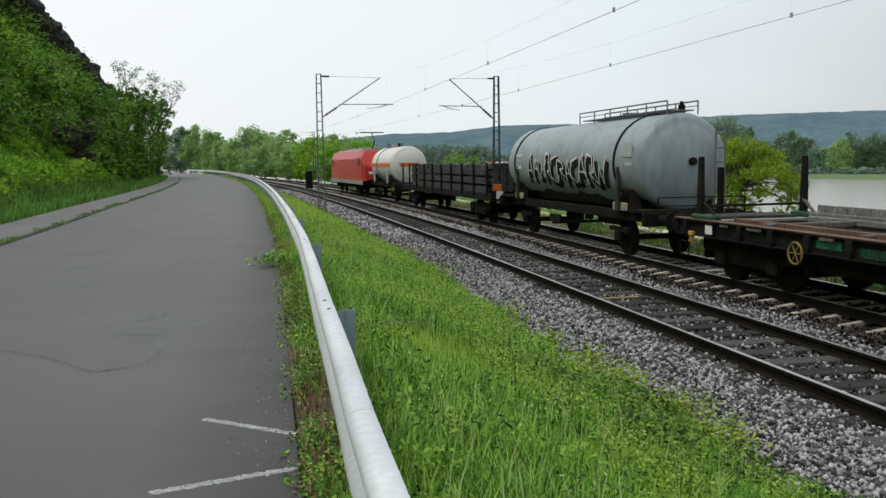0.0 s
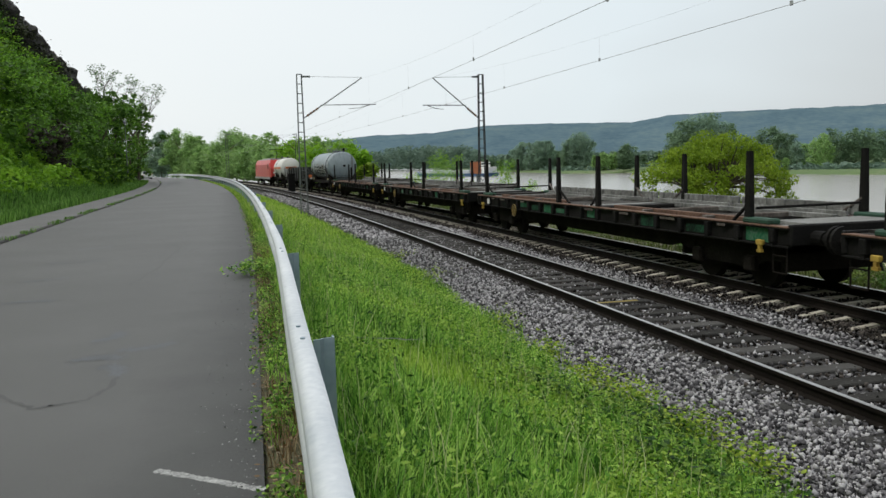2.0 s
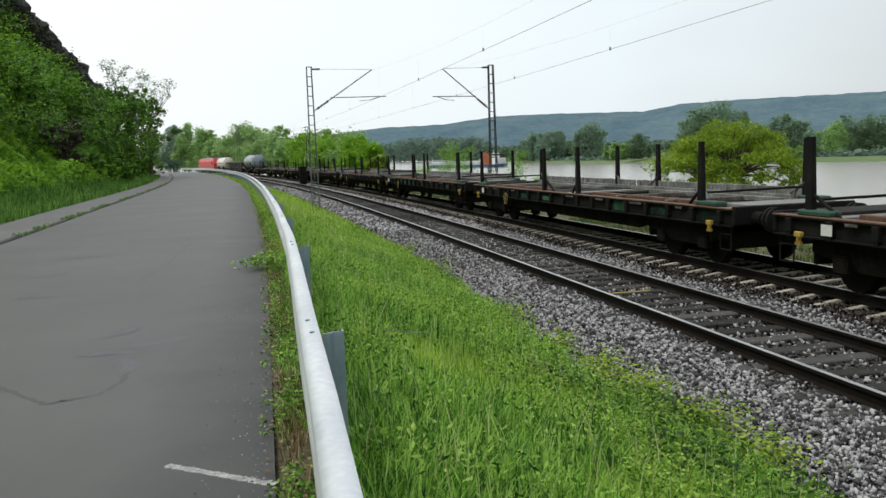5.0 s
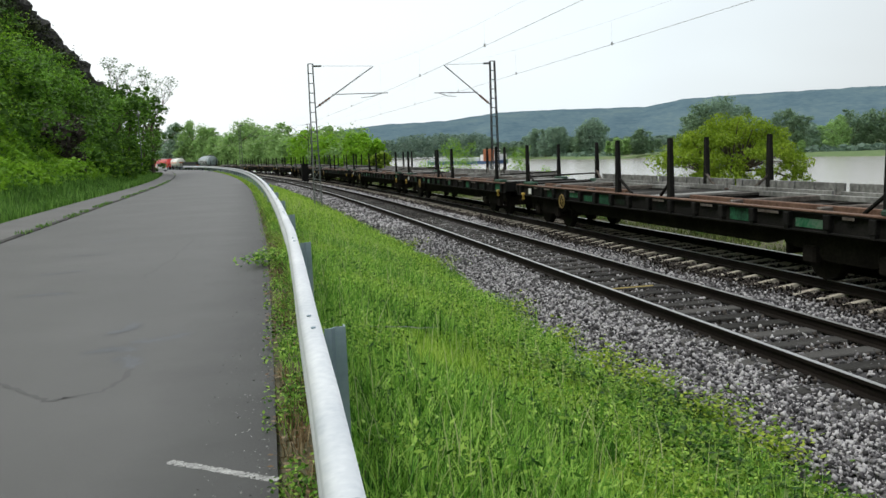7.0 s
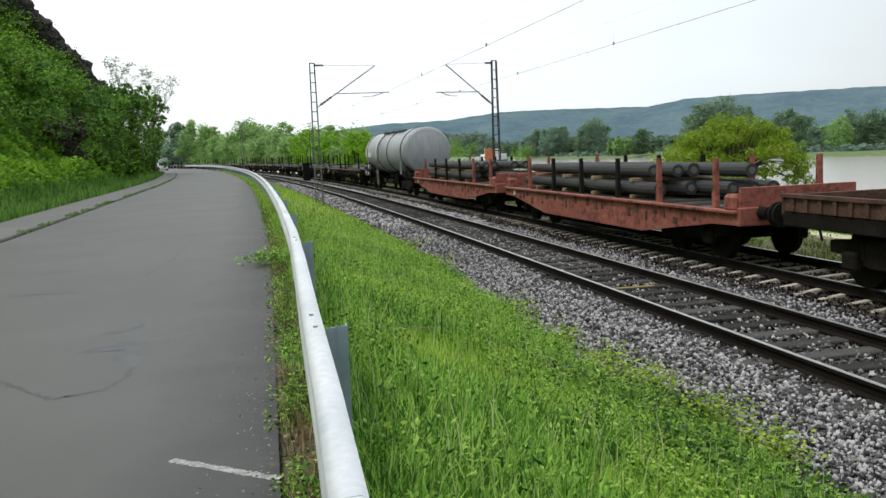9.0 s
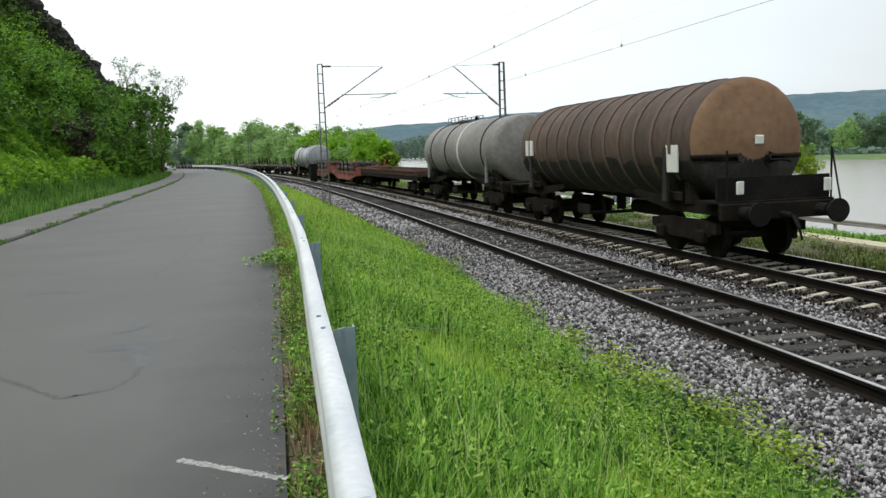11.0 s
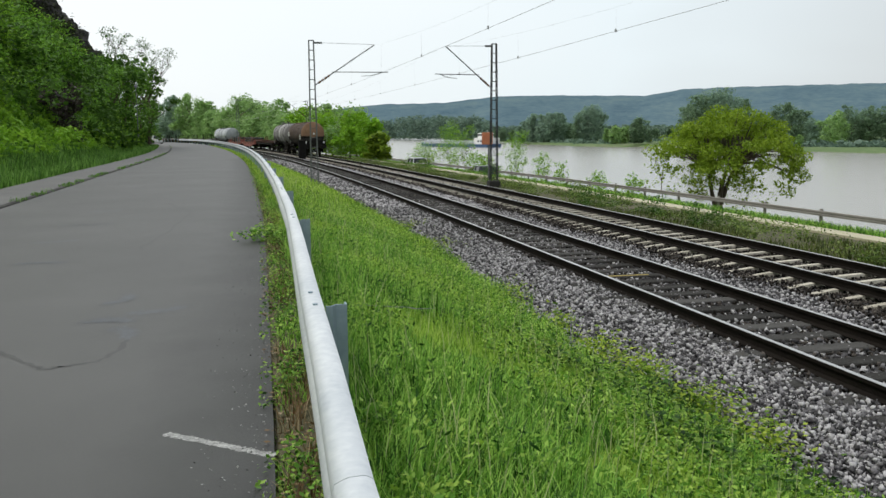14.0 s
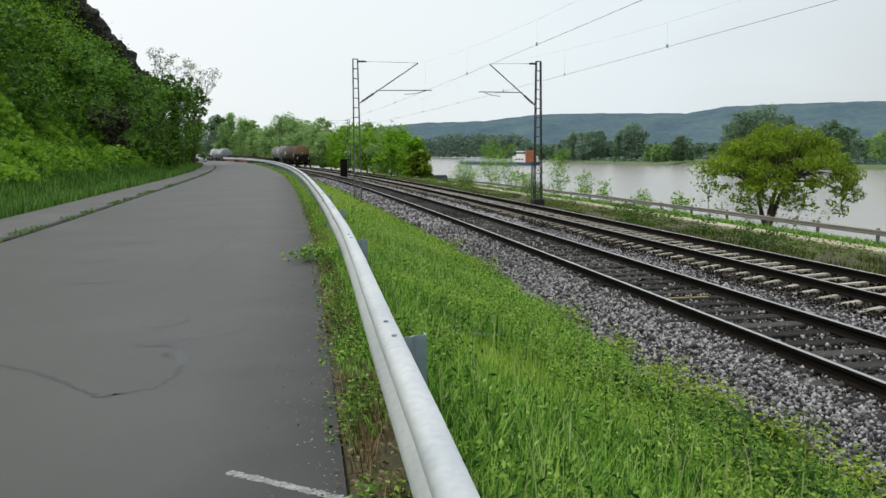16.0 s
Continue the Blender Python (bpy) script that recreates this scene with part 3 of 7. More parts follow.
# ---- tracks ----
def build_tracks():
    head = [(-0.036, 0.0), (-0.034, 0.0), (0.034, 0.0), (0.036, -0.004), (0.036, -0.034), (0.010, -0.045), (0.010, -0.13), (0.068, -0.152), (0.068, -0.165), (-0.068, -0.165), (-0.068, -0.152), (-0.010, -0.13), (-0.010, -0.045), (-0.036, -0.034)]
    for t, centre in enumerate(TRACKS):
        for side in (-0.7535, 0.7535):
            r = sweep("rail", [(centre + side + o, RAIL_Z + z) for o, z in head], -40, 420, 2.0, RAILSTEEL_SHADED)
            tagged(r, "dark rusty steel rail with painted side shade and a bright worn head", "rail", "running rails", "structure")
            top = sweep("rail_head", [(centre + side - 0.030, RAIL_Z + 0.001), (centre + side - 0.030, RAIL_Z + 0.005), (centre + side + 0.030, RAIL_Z + 0.005), (centre + side + 0.030, RAIL_Z + 0.001)][::-1], -40, 420, 2.0, RAILTOP)
            top.parent = r
    bed = sweep("ballast_bed", [(4.1, -1.34), (4.5, -1.19), (5.0, -1.09), (7.8, -1.09), (8.4, -1.12), (8.95, -1.14), (11.75, -1.14), (12.3, -1.24), (13.2, -1.5), (13.2, -1.9), (4.1, -1.9)], -40, 420, 2.0, BALLASTBED_SHADED)
    tagged(bed, "grey crushed stone ballast under two tracks", "ballast", kind="structure")
    for t, (centre, material, name, label) in enumerate(((TRACKS[0], WOODSLEEPER, "wooden_sleepers", "dark weathered wooden sleepers in the ballast"), (TRACKS[1], CONCRETE, "concrete_sleepers", "pale concrete sleepers in the ballast"))):
        thing = empty(name)
        tagged(thing, label, "sleepers", kind="structure")
        first = None
        for k in range(250):
            s = 3.0 + 0.6 * k + (0.35 if t == 0 else 0.08)
            m = pose_at(s, centre, RAIL_Z - 0.165)
            if first is None:
                bm = bmesh.new()
                if t == 0:
                    box(bm, 0, 0, -0.06, 2.6, 0.26, 0.14, bevel=0.015)
                else:
                    loft(bm, [[(x, -0.075, -0.16), (x, 0.075, -0.16), (x, 0.06, z), (x, -0.06, z)] for x, z in ((-1.3, -0.065), (-0.78, -0.003), (-0.68, -0.003), (-0.60, -0.055), (-0.3, -0.050), (0.70, -0.003), (0.80, -0.003), (1.3, -0.06))])
                first = part("sleeper", bm, material, thing)
                first.matrix_basis = m
            else:
                share(first, m, thing)
    ym = mat("yellow sleeper mark", [(0.30, 0.22, 0.05), (0.42, 0.33, 0.10)], rough=0.9, scale=4, fine=30)
    mark = part("yellow_mark", box(bmesh.new(), 0, 0, 0, 0.9, 0.06, 0.012), ym)
    mark.matrix_basis = pose_at(14.12, TRACKS[0], RAIL_Z - 0.152)
    tagged(mark, "yellow paint stripe on a wooden sleeper", "paint mark", kind="structure")


build_tracks()


# ---- overhead line ----
MASTDARK = mat("dark mast steel", [(0.018, 0.020, 0.022), (0.06, 0.065, 0.068)], rough=0.6, metal=0.3, scale=3, fine=20, bump=0.05)
SIDEBOARD2 = mat("dark concrete", [(0.014, 0.014, 0.013), (0.04, 0.039, 0.036)], rough=0.95, scale=3, fine=20)


def lattice_mast(name, m, height, reach, side, steel):
    """A tapered steel lattice mast with a cantilever that holds the contact wire; side: +1 when the arm points to local +x."""
    mast = empty(name, m)
    tagged(mast, "grey steel lattice mast carrying the overhead line", "catenary mast", "catenary masts")
    wb, wt = 0.19, 0.12
    corners = [(-1, -1), (1, -1), (1, 1), (-1, 1)]
    for cx, cy in corners:
        bm = bmesh.new()
        rod(bm, (cx * wb, cy * wb * 0.7, 0), (cx * wt, cy * wt * 0.7, height), 0.032, 4)
        part("leg", bm, steel, mast)
    bm = bmesh.new()
    k = 15
    for i in range(k):
        z0, z1 = height * i / k, height * (i + 1) / k
        w0, w1 = wb + (wt - wb) * i / k, wb + (wt - wb) * (i + 1) / k
        for q in range(4):
            a, b = corners[q], corners[(q + 1) % 4]
            rod(bm, (a[0] * w1, a[1] * w1 * 0.7, z1), (b[0] * w1, b[1] * w1 * 0.7, z1), 0.016, 4)
            if i < 4 or q % 2:
                rod(bm, (a[0] * w0, a[1] * w0 * 0.7, z0), (b[0] * w1, b[1] * w1 * 0.7, z1), 0.010, 4)
    part("bracing", bm, steel, mast)
    bm = box(bmesh.new(), 0, 0, -0.1, 0.62, 0.55, 0.42, bevel=0.04)
    part("footing", bm, SIDEBOARD2, mast, "dark concrete footing")
    tip = side * reach
    bm = bmesh.new()
    rod(bm, (side * 0.14, 0, height - 2.32), (tip, 0, height - 0.18), 0.028, 6)
    part("strut", bm, steel, mast)
    bm = bmesh.new()
    rod(bm, (side * 0.14, 0, height - 0.12), (side * 0.14 + tip * 0.13, 0, height - 0.12), 0.05, 8)
    rod(bm, (side * 0.5, 0, height - 0.12), (tip, 0, height - 0.16), 0.009, 5)
    part("top_stay", bm, steel, mast)
    bm = bmesh.new()
    for f in (0.08, 0.13, 0.18, 0.23):
        p = Vector((side * 0.14 + (tip - side * 0.14) * f, 0, height - 2.32 + 2.14 * f))
        rod(bm, p - Vector((side * 0.05, 0, 0.04)), p + Vector((side * 0.05, 0, 0.04)), 0.06, 8)
    part("insulator", bm, RUST, mast, "brown ribbed insulator")
    bm = bmesh.new()
    zr = height - 1.62
    rod(bm, (side * (reach * 0.32), 0, zr), (tip * 1.22, 0, zr + 0.02), 0.022, 6)
    rod(bm, (tip * 1.12, 0, zr), (tip * 0.95, 0, zr - 0.16), 0.018, 6)
    rod(bm, (tip * 0.95, 0, zr - 0.16), (tip * 0.78, 0, zr - 0.20), 0.014, 6)
    part("steady_arm", bm, steel, mast)
    return mast


def build_overhead():
    spans = [-16.0, 45.0, 122.0, 185.0]
    for i, s in enumerate(spans[1:3]):
        lattice_mast("catenary_mast", pose_at(s + 0.5, 3.9, -1.15), 7.6, 3.35, 1, LATTICE)
        lattice_mast("catenary_mast", pose_at(s - 1.4, 13.35, -1.1), 7.35, 2.65, -1, MASTDARK)
    for centre, arm, name in ((TRACKS[0], 0.05, "overhead_line"), (TRACKS[1], 0.25, "overhead_line")):
        line = empty(name)
        tagged(line, "thin grey contact wire and catenary with droppers", "overhead line", "overhead lines")
        bmc, bmm = bmesh.new(), bmesh.new()
        zc, zm = RAIL_Z + 5.36, RAIL_Z + 7.0
        for a, b in zip(spans, spans[1:]):
            k = 14
            prev = None
            for i in range(k + 1):
                f = i / k
                s = a + (b - a) * f
                sag = 1.05 * 4 * f * (1 - f)
                pc, pm = at(s, centre + arm, zc), at(s, centre + arm, zm - sag)
                if prev:
                    rod(bmc, prev[0], pc, 0.0062, 4, caps=False)
                    rod(bmm, prev[1], pm, 0.0018, 4, caps=False)
                if i % 2 == 1:
                    bmd = bmesh.new()
                    rod(bmd, pc, pm, 0.0014, 4, caps=False)
                    box(bmd, pc.x, pc.y, pc.z + 0.02, 0.05, 0.05, 0.09)
                    part("dropper", bmd, WIRE, line)
                prev = (pc, pm)
        part("contact_wire", bmc, WIRE, line)
        part("catenary_wire", bmm, WIRE, line)


build_overhead()


# ---- train ----
def ring(r, y, cx=0.0, cz=0.0, seg=28, rz=None):
    return [(cx + r * math.cos(2 * math.pi * i / seg), y, cz + (rz or r) * math.sin(2 * math.pi * i / seg)) for i in range(seg)]


def tank_shell(bm, r, length, cz, dish=0.38, seg=32):
    h = length / 2
    rings = []
    knuckle = 0.26
    head = [(0.03, 0.0), (0.3, 0.03), (0.55, 0.09), (0.75, 0.17)]
    prof = [(r * f, -h - dish + d) for f, d in head]
    for a in (0, 22, 45, 67, 90):
        prof.append((r - knuckle + knuckle * math.sin(radians(a)), -h + 0.02 - knuckle * math.cos(radians(a)) * 0.75 + 0.0))
    for rr, y in prof:
        rings.append(ring(rr, y, 0, cz, seg))
    n = 8
    for i in range(1, n):
        rings.append(ring(r, -h + 0.05 + (length - 0.1) * i / n, 0, cz, seg))
    for rr, y in reversed(prof):
        rings.append(ring(rr, -y, 0, cz, seg))
    return loft(bm, rings)


def band(bm, r, y, cz, w=0.08, t=0.03, seg=32, lo=0.0, hi=1.0):
    return loft(bm, [ring(r - 0.01, y - w / 2, 0, cz, seg), ring(r + t, y - w / 2, 0, cz, seg), ring(r + t, y + w / 2, 0, cz, seg), ring(r - 0.01, y + w / 2, 0, cz, seg)], caps=False)


def wheelset(parent, y, r=0.46):
    bm = bmesh.new()
    for x in (-0.75, 0.75):
        rod(bm, (x - 0.065, y, r), (x + 0.065, y, r), r, 24)
        sx = -1 if x < 0 else 1
        rod(bm, (x - sx * 0.085, y, r), (x - sx * 0.06, y, r), r + 0.028, 24)
        rod(bm, (x + sx * 0.066, y, r), (x + sx * 0.09, y, r), 0.17, 12)
    rod(bm, (-1.05, y, r), (1.05, y, r), 0.08, 10)
    return part("wheelset", bm, BROWNDIRT, parent, "dark steel wheelset")


def bogie(parent, y, base=1.8, r=0.46):
    bm = bmesh.new()
    for x in (-1.0, 1.0):
        loft(bm, [[(x - 0.06, y + yy, z0), (x + 0.06, y + yy, z0), (x + 0.06, y + yy, z1), (x - 0.06, y + yy, z1)] for yy, z0, z1 in ((-1.45, 0.55, 0.75), (-1.0, 0.52, 0.80), (-0.55, 0.38, 0.82), (0.55, 0.38, 0.82), (1.0, 0.52, 0.80), (1.45, 0.55, 0.75))])
        for dy in (-base / 2, base / 2):
            box(bm, x + (0.09 if x > 0 else -0.09), y + dy, r, 0.16, 0.34, 0.30, bevel=0.04)
            for c in (-0.22, 0.22):
                rod(bm, (x, y + dy + c, 0.48), (x, y + dy + c, 0.74), 0.085, 10)
    box(bm, 0, y, 0.62, 2.0, 0.5, 0.25)
    part("bogie_frame", bm, BROWNDIRT, parent)
    for dy in (-base / 2, base / 2):
        wheelset(parent, y + dy, r)


def buffers(parent, half):
    for end in (-1, 1):
        for x in (-0.875, 0.875):
            bm = bmesh.new()
            rod(bm, (x, end * (half - 0.62), 1.05), (x, end * (half - 0.3), 1.05), 0.125, 12)
            rod(bm, (x, end * (half - 0.3), 1.05), (x, end * (half - 0.06), 1.05), 0.09, 12)
            rod(bm, (x, end * (half - 0.06), 1.05), (x, end * half, 1.05), 0.24, 16)
            part("buffer", bm, BLACKSTEEL, parent)
        bm = bmesh.new()
        rod(bm, (0, end * (half - 0.6), 1.0), (0, end * (half - 0.25), 0.98), 0.05, 8)
        rod(bm, (0, end * (half - 0.25), 0.98), (0, end * (half - 0.02), 0.72), 0.035, 8)
        rod(bm, (0.3, end * (half - 0.55), 0.95), (0.3, end * (half - 0.35), 0.45), 0.025, 6)
        part("coupling", bm, BLACKSTEEL, parent)


def ladder(parent, x, y, z0, z1, material, out=0.0, width=0.42):
    bm = bmesh.new()
    for dy in (-width / 2, width / 2):
        rod(bm, (x, y + dy, z0), (x + out, y + dy, z1), 0.022, 6)
    k = max(3, int((z1 - z0) / 0.3))
    for i in range(k):
        f = (i + 0.5) / k
        rod(bm, (x + out * f, y - width / 2, z0 + (z1 - z0) * f), (x + out * f, y + width / 2, z0 + (z1 - z0) * f), 0.016, 6)
    part("ladder", bm, material, parent)


def tank_wagon(label, length, shell_material, r, cz, shell_len, bands, band_material, end_material=None, four_axle=True, rail_top=(), panel=True, stripe=False, walk_z=None, band_w=0.09, strap_material=None, saddle_material=None):
    saddle_material = saddle_material or BROWNDIRT
    w = empty("tank_wagon")
    tagged(w, label, "tank wagon", "freight wagons")
    half = length / 2
    sh = part("tank", tank_shell(bmesh.new(), r, shell_len, cz), shell_material, w, smooth=True)
    sh.data.set_sharp_from_angle(angle=radians(55))
    for y in bands:
        part("band", band(bmesh.new(), r, y, cz, w=band_w), band_material, w)
    if end_material:
        for e in (-1, 1):
            bm = bmesh.new()
            rings = [ring(rr, e * (shell_len / 2 + y + 0.008), 0, cz, 32) for rr, y in ((0.03 * r, 0.38), (0.3 * r, 0.35), (0.55 * r, 0.29), (0.75 * r, 0.21), (r - 0.20, 0.17), (r - 0.08, 0.115), (r - 0.02, 0.055))]
            part("tank_end", loft(bm, rings, caps=False), end_material, w, smooth=True)
    for e in (-1, 1):
        for x in (-1, 1):
            bm = bmesh.new()
            y = e * (shell_len / 2 - 1.0)
            loft(bm, [[(x * (r + 0.03), y - wd, z), (x * (r - 0.04), y - wd, z), (x * (r - 0.04), y + wd, z), (x * (r + 0.03), y + wd, z)] for wd, z in ((0.11, 1.2), (0.05, cz - 0.1))])
            part("strap", bm, strap_material or shell_material, w)
            part("cradle", box(bmesh.new(), x * 1.16, y, 1.30, 0.06, 0.85, 0.22, bevel=0.03), saddle_material, w)
    bm = bmesh.new()
    for x in (-1.0, 1.0):
        if four_axle:
            for e in (-1, 1):
                loft(bm, [[(x - 0.06, e * (half - d), z0), (x + 0.06, e * (half - d), z0), (x + 0.06, e * (half - d), z1), (x - 0.06, e * (half - d), z1)] for d, z0, z1 in ((0.65, 0.95, 1.21), (3.2, 0.95, 1.24), (4.3, 1.10, 1.30), (5.2, 1.24, 1.36))])
        else:
            box(bm, x, 0, 1.08, 0.12, length - 1.3, 0.26, bevel=0.02)
    if four_axle:
        box(bm, 0, 0, 1.12, 0.5, length - 1.4, 0.16)
    for e in (-1, 1):
        box(bm, 0, e * (half - 0.68), 1.06, 2.7, 0.14, 0.34, bevel=0.02)
        box(bm, 0, e * (half - 1.2), 1.24, 2.6, 0.95, 0.05)
    part("underframe", bm, BROWNDIRT, w)
    for e in (-1, 1):
        bm = bmesh.new()
        y = e * (shell_len / 2 - 0.75)
        for x in (-1, 1):
            loft(bm, [[(x * 1.1, y - wd, z), (x * 0.9, y - wd, z), (x * 0.9, y + wd, z), (x * 1.1, y + wd, z)] for wd, z in ((0.5, 1.15), (0.25, 1.75))])
        box(bm, 0, y, 1.42, 2.2, 0.3, 0.5)
        part("saddle", bm, BROWNDIRT, w)
    if four_axle:
        for e in (-1, 1):
            bogie(w, e * (half - 2.75))
    else:
        for e in (-1, 1):
            wheelset(w, e * (half - 2.7))
            for x in (-1.02, 1.02):
                bm = bmesh.new()
                box(bm, x, e * (half - 2.7), 0.69, 0.06, 1.1, 0.12)
                box(bm, x, e * (half - 2.7), 0.5, 0.18, 0.3, 0.3, bevel=0.04)
                part("leaf_spring", bm, BROWNDIRT, w)
    bm = bmesh.new()
    rod(bm, (0.3, -1.6, 0.75), (0.3, 0.2, 0.75), 0.2, 12)
    rod(bm, (0, 0.6, 0.65), (0, 0.6, 1.3), 0.14, 10)
    box(bm, -1.15, 0.6, 0.72, 0.06, 0.9, 0.25)
    rod(bm, (-1.1, 1.0, 0.55), (1.1, 1.0, 0.55), 0.05, 8)
    part("brake_gear", bm, BLACKSTEEL, w)
    buffers(w, half)
    if rail_top:
        bm = bmesh.new()
        zt = cz + r
        a, b = rail_top
        for x in (-0.24, 0.0, 0.24):
            box(bm, x, (a + b) / 2, zt + 0.05, 0.16, b - a, 0.03)
        part("walkway", bm, LATTICE, w)
        bm = bmesh.new()
        for x in (-0.42, 0.42):
            rod(bm, (x, a, zt + 0.28), (x, b, zt + 0.28), 0.02, 6)
            rod(bm, (x, a, zt + 0.16), (x, b, zt + 0.16), 0.012, 6)
            for i in range(6):
                y = a + (b - a) * i / 5
                rod(bm, (x, y, zt - 0.05), (x, y, zt + 0.28), 0.018, 6)
        part("handrail", bm, LATTICE, w)
        bm = bmesh.new()
        rod(bm, (0, (a + b) / 2, zt - 0.1), (0, (a + b) / 2, zt + 0.14), 0.28, 16)
        part("manhole", bm, shell_material, w)
        bm = bmesh.new()
        rod(bm, (0.25, a + 0.5, zt - 0.05), (0.25, a + 0.5, zt + 0.22), 0.09, 10)
        rod(bm, (0.25, a + 0.5, zt + 0.22), (0.25, a + 0.5, zt + 0.30), 0.05, 8)
        part("vent_valve", bm, BLACKSTEEL, w)
    if stripe:
        bm = bmesh.new()
        for e in (-1, 1):
            a0 = 0.0
            rr = r + 0.012
            pts = [[(e * rr * math.cos(t), y, cz + rr * math.sin(t)) for t in (-0.10, -0.03, 0.04, 0.11)] for y in np.linspace(-shell_len / 2, shell_len / 2, 9)]
            loft(bm, pts, close=False, caps=False)
        part("stripe", bm, ORANGE, w, "orange warning stripe")
        for e in (-1, 1):
            bm = bmesh.new()
            xs = np.linspace(-r * 0.86, r * 0.86, 13)
            loft(bm, [[(x, e * (shell_len / 2 + 0.03 + 0.37 * (1 - (x / r) ** 2)), z) for z in (cz - 0.12, cz + 0.14)] for x in xs], close=False, caps=False)
            part("end_stripe", bm, ORANGE, w, "orange warning stripe")
    return w


def grime(w, r, cz, length, start, ends=False, seed=1):
    """Black oily dirt run down over the lower part of a tank, mixed with painted underside shade."""
    rnd = random.Random(seed)
    for x in (-1, 1):
        bm = bmesh.new()
        rings = []
        for i in range(25):
            y = -length / 2 + length * i / 24
            a0 = start + rnd.uniform(-0.10, 0.06) + 0.06 * math.sin(i * 0.9)
            rings.append([(x * (r + 0.006) * math.cos(a0 + (-1.45 - a0) * k / 5), y, cz + (r + 0.006) * math.sin(a0 + (-1.45 - a0) * k / 5)) for k in range(6)])
        loft(bm, rings, close=False, caps=False)
        part("grime", bm, GRIME_AND_SHADE, w, "black oily grime and painted shade on the lower tank", smooth=True)
    if ends:
        bm = bmesh.new()
        prof = [(0.3 * r, 0.36), (0.55 * r, 0.30), (0.75 * r, 0.22), (r - 0.20, 0.18), (r - 0.08, 0.125), (r - 0.015, 0.065)]
        rows = []
        for k in range(81):
            a = math.pi + 0.16 + (math.pi - 0.32) * k / 80
            low = 0.36 + rnd.uniform(-0.10, 0.10) + 0.05 * math.sin(k * 0.7)
            row = []
            for rr, y in prof:
                p = Vector((rr * math.cos(a), 0, rr * math.sin(a)))
                if p.z > -low:
                    p.z = -low
                row.append((p.x, -length / 2 - y - 0.01, cz + p.z))
            rows.append(row)
        loft(bm, rows, close=False, caps=False)
        part("end_grime", bm, GRIME_AND_SHADE, w, "black oily grime on the tank end", smooth=True)


GRIME_AND_SHADE = mat("oily grime", [(0.010, 0.009, 0.008), (0.03, 0.027, 0.025), (0.07, 0.065, 0.06)], rough=0.7, scale=1.2, fine=8, bump=0.05, spread=0.5, spec=0.3)


def flat_wagon():
    L = 19.65
    half = L / 2 - 0.62
    w = empty("flat_wagon")
    tagged(w, "empty flat wagon with dark stakes and worn green sills", "flat wagon", "empty flat wagons")
    rnd = random.Random(17)
    pitch = (2 * half - 0.9) / 17
    for x in (-1, 1):
        # channel sill: web with two flanges
        bm = bmesh.new()
        box(bm, x * 1.29, 0, 1.05, 0.03, half * 2, 0.34)
        box(bm, x * 1.325, 0, 1.205, 0.10, half * 2, 0.025)
        box(bm, x * 1.325, 0, 0.895, 0.10, half * 2, 0.025)
        part("side_sill", bm, BLACKSTEEL, w, "black channel sill")
        for i in range(17):
            y = -half + 0.45 + (i + 0.5) * pitch
            # faded paint survives on some fields of the web
            if rnd.random() < 0.62:
                wd, hg = rnd.uniform(0.5, 0.92) * (pitch - 0.16), rnd.uniform(0.12, 0.25)
                part("painted_field", box(bmesh.new(), x * 1.309, y + rnd.uniform(-0.1, 0.1), 1.03 + rnd.uniform(-0.03, 0.04), 0.008, wd, hg), GREENSILL, w, "patch of worn green paint")
            if rnd.random() < 0.55:
                part("lashing_tab", box(bmesh.new(), x * 1.385, y, 1.165, 0.014, rnd.uniform(0.25, 0.6), 0.045), DECKEDGE, w, "pale worn steel tab")
        for i in range(18):
            y = -half + 0.45 + i * pitch
            bm = box(bmesh.new(), x * 1.345, y, 1.07, 0.11, 0.15, 0.24, bevel=0.015)
            box(bm, x * 1.345, y, 0.94, 0.08, 0.10, 0.12)
            part("stake_pocket", bm, BLACKSTEEL, w)
        bm = box(bmesh.new(), x * 1.30, 0, 1.232, 0.17, half * 2, 0.028, bevel=0.006)
        part("deck_edge", bm, RUSTEDGE, w, "rusty steel deck edge")
        # lengthwise bearer inside the edge
        for y0, y1 in ((-half + 1.6, -1.6), (1.6, half - 1.6)):
            bm = box(bmesh.new(), x * 0.86, (y0 + y1) / 2, 1.235, 0.12, y1 - y0, 0.11, bevel=0.01)
            part("deck_bearer", bm, RUSTEDGE if x < 0 else STAKEGREY, w, "weathered lengthwise bearer")
    # drop side of the far edge, in four lengths with battens, and its lower inner board
    sl = (2 * half - 2.6) / 4
    for seg in range(4):
        y = -half + 1.3 + sl * (seg + 0.5)
        bm = box(bmesh.new(), 1.22, y, 1.385, 0.06, sl - 0.15, 0.24, bevel=0.01)
        for k in range(6):
            box(bm, 1.18, y - sl / 2 + (k + 0.5) * sl / 6, 1.385, 0.04, 0.07, 0.22)
        part("side_board", bm, STAKEGREY, w, "weathered grey drop side")
        part("inner_board", box(bmesh.new(), 0.98, y, 1.30, 0.05, sl - 0.25, 0.12, bevel=0.01), STAKEGREY, w, "weathered low inner board")
    bm = box(bmesh.new(), 0, 0, 0.98, 2.4, half * 2 - 0.1, 0.08)
    part("frame", bm, BROWNDIRT, w)
    # fish-bellied main girders between the bogies
    for x in (-0.95, 0.95):
        bm = bmesh.new()
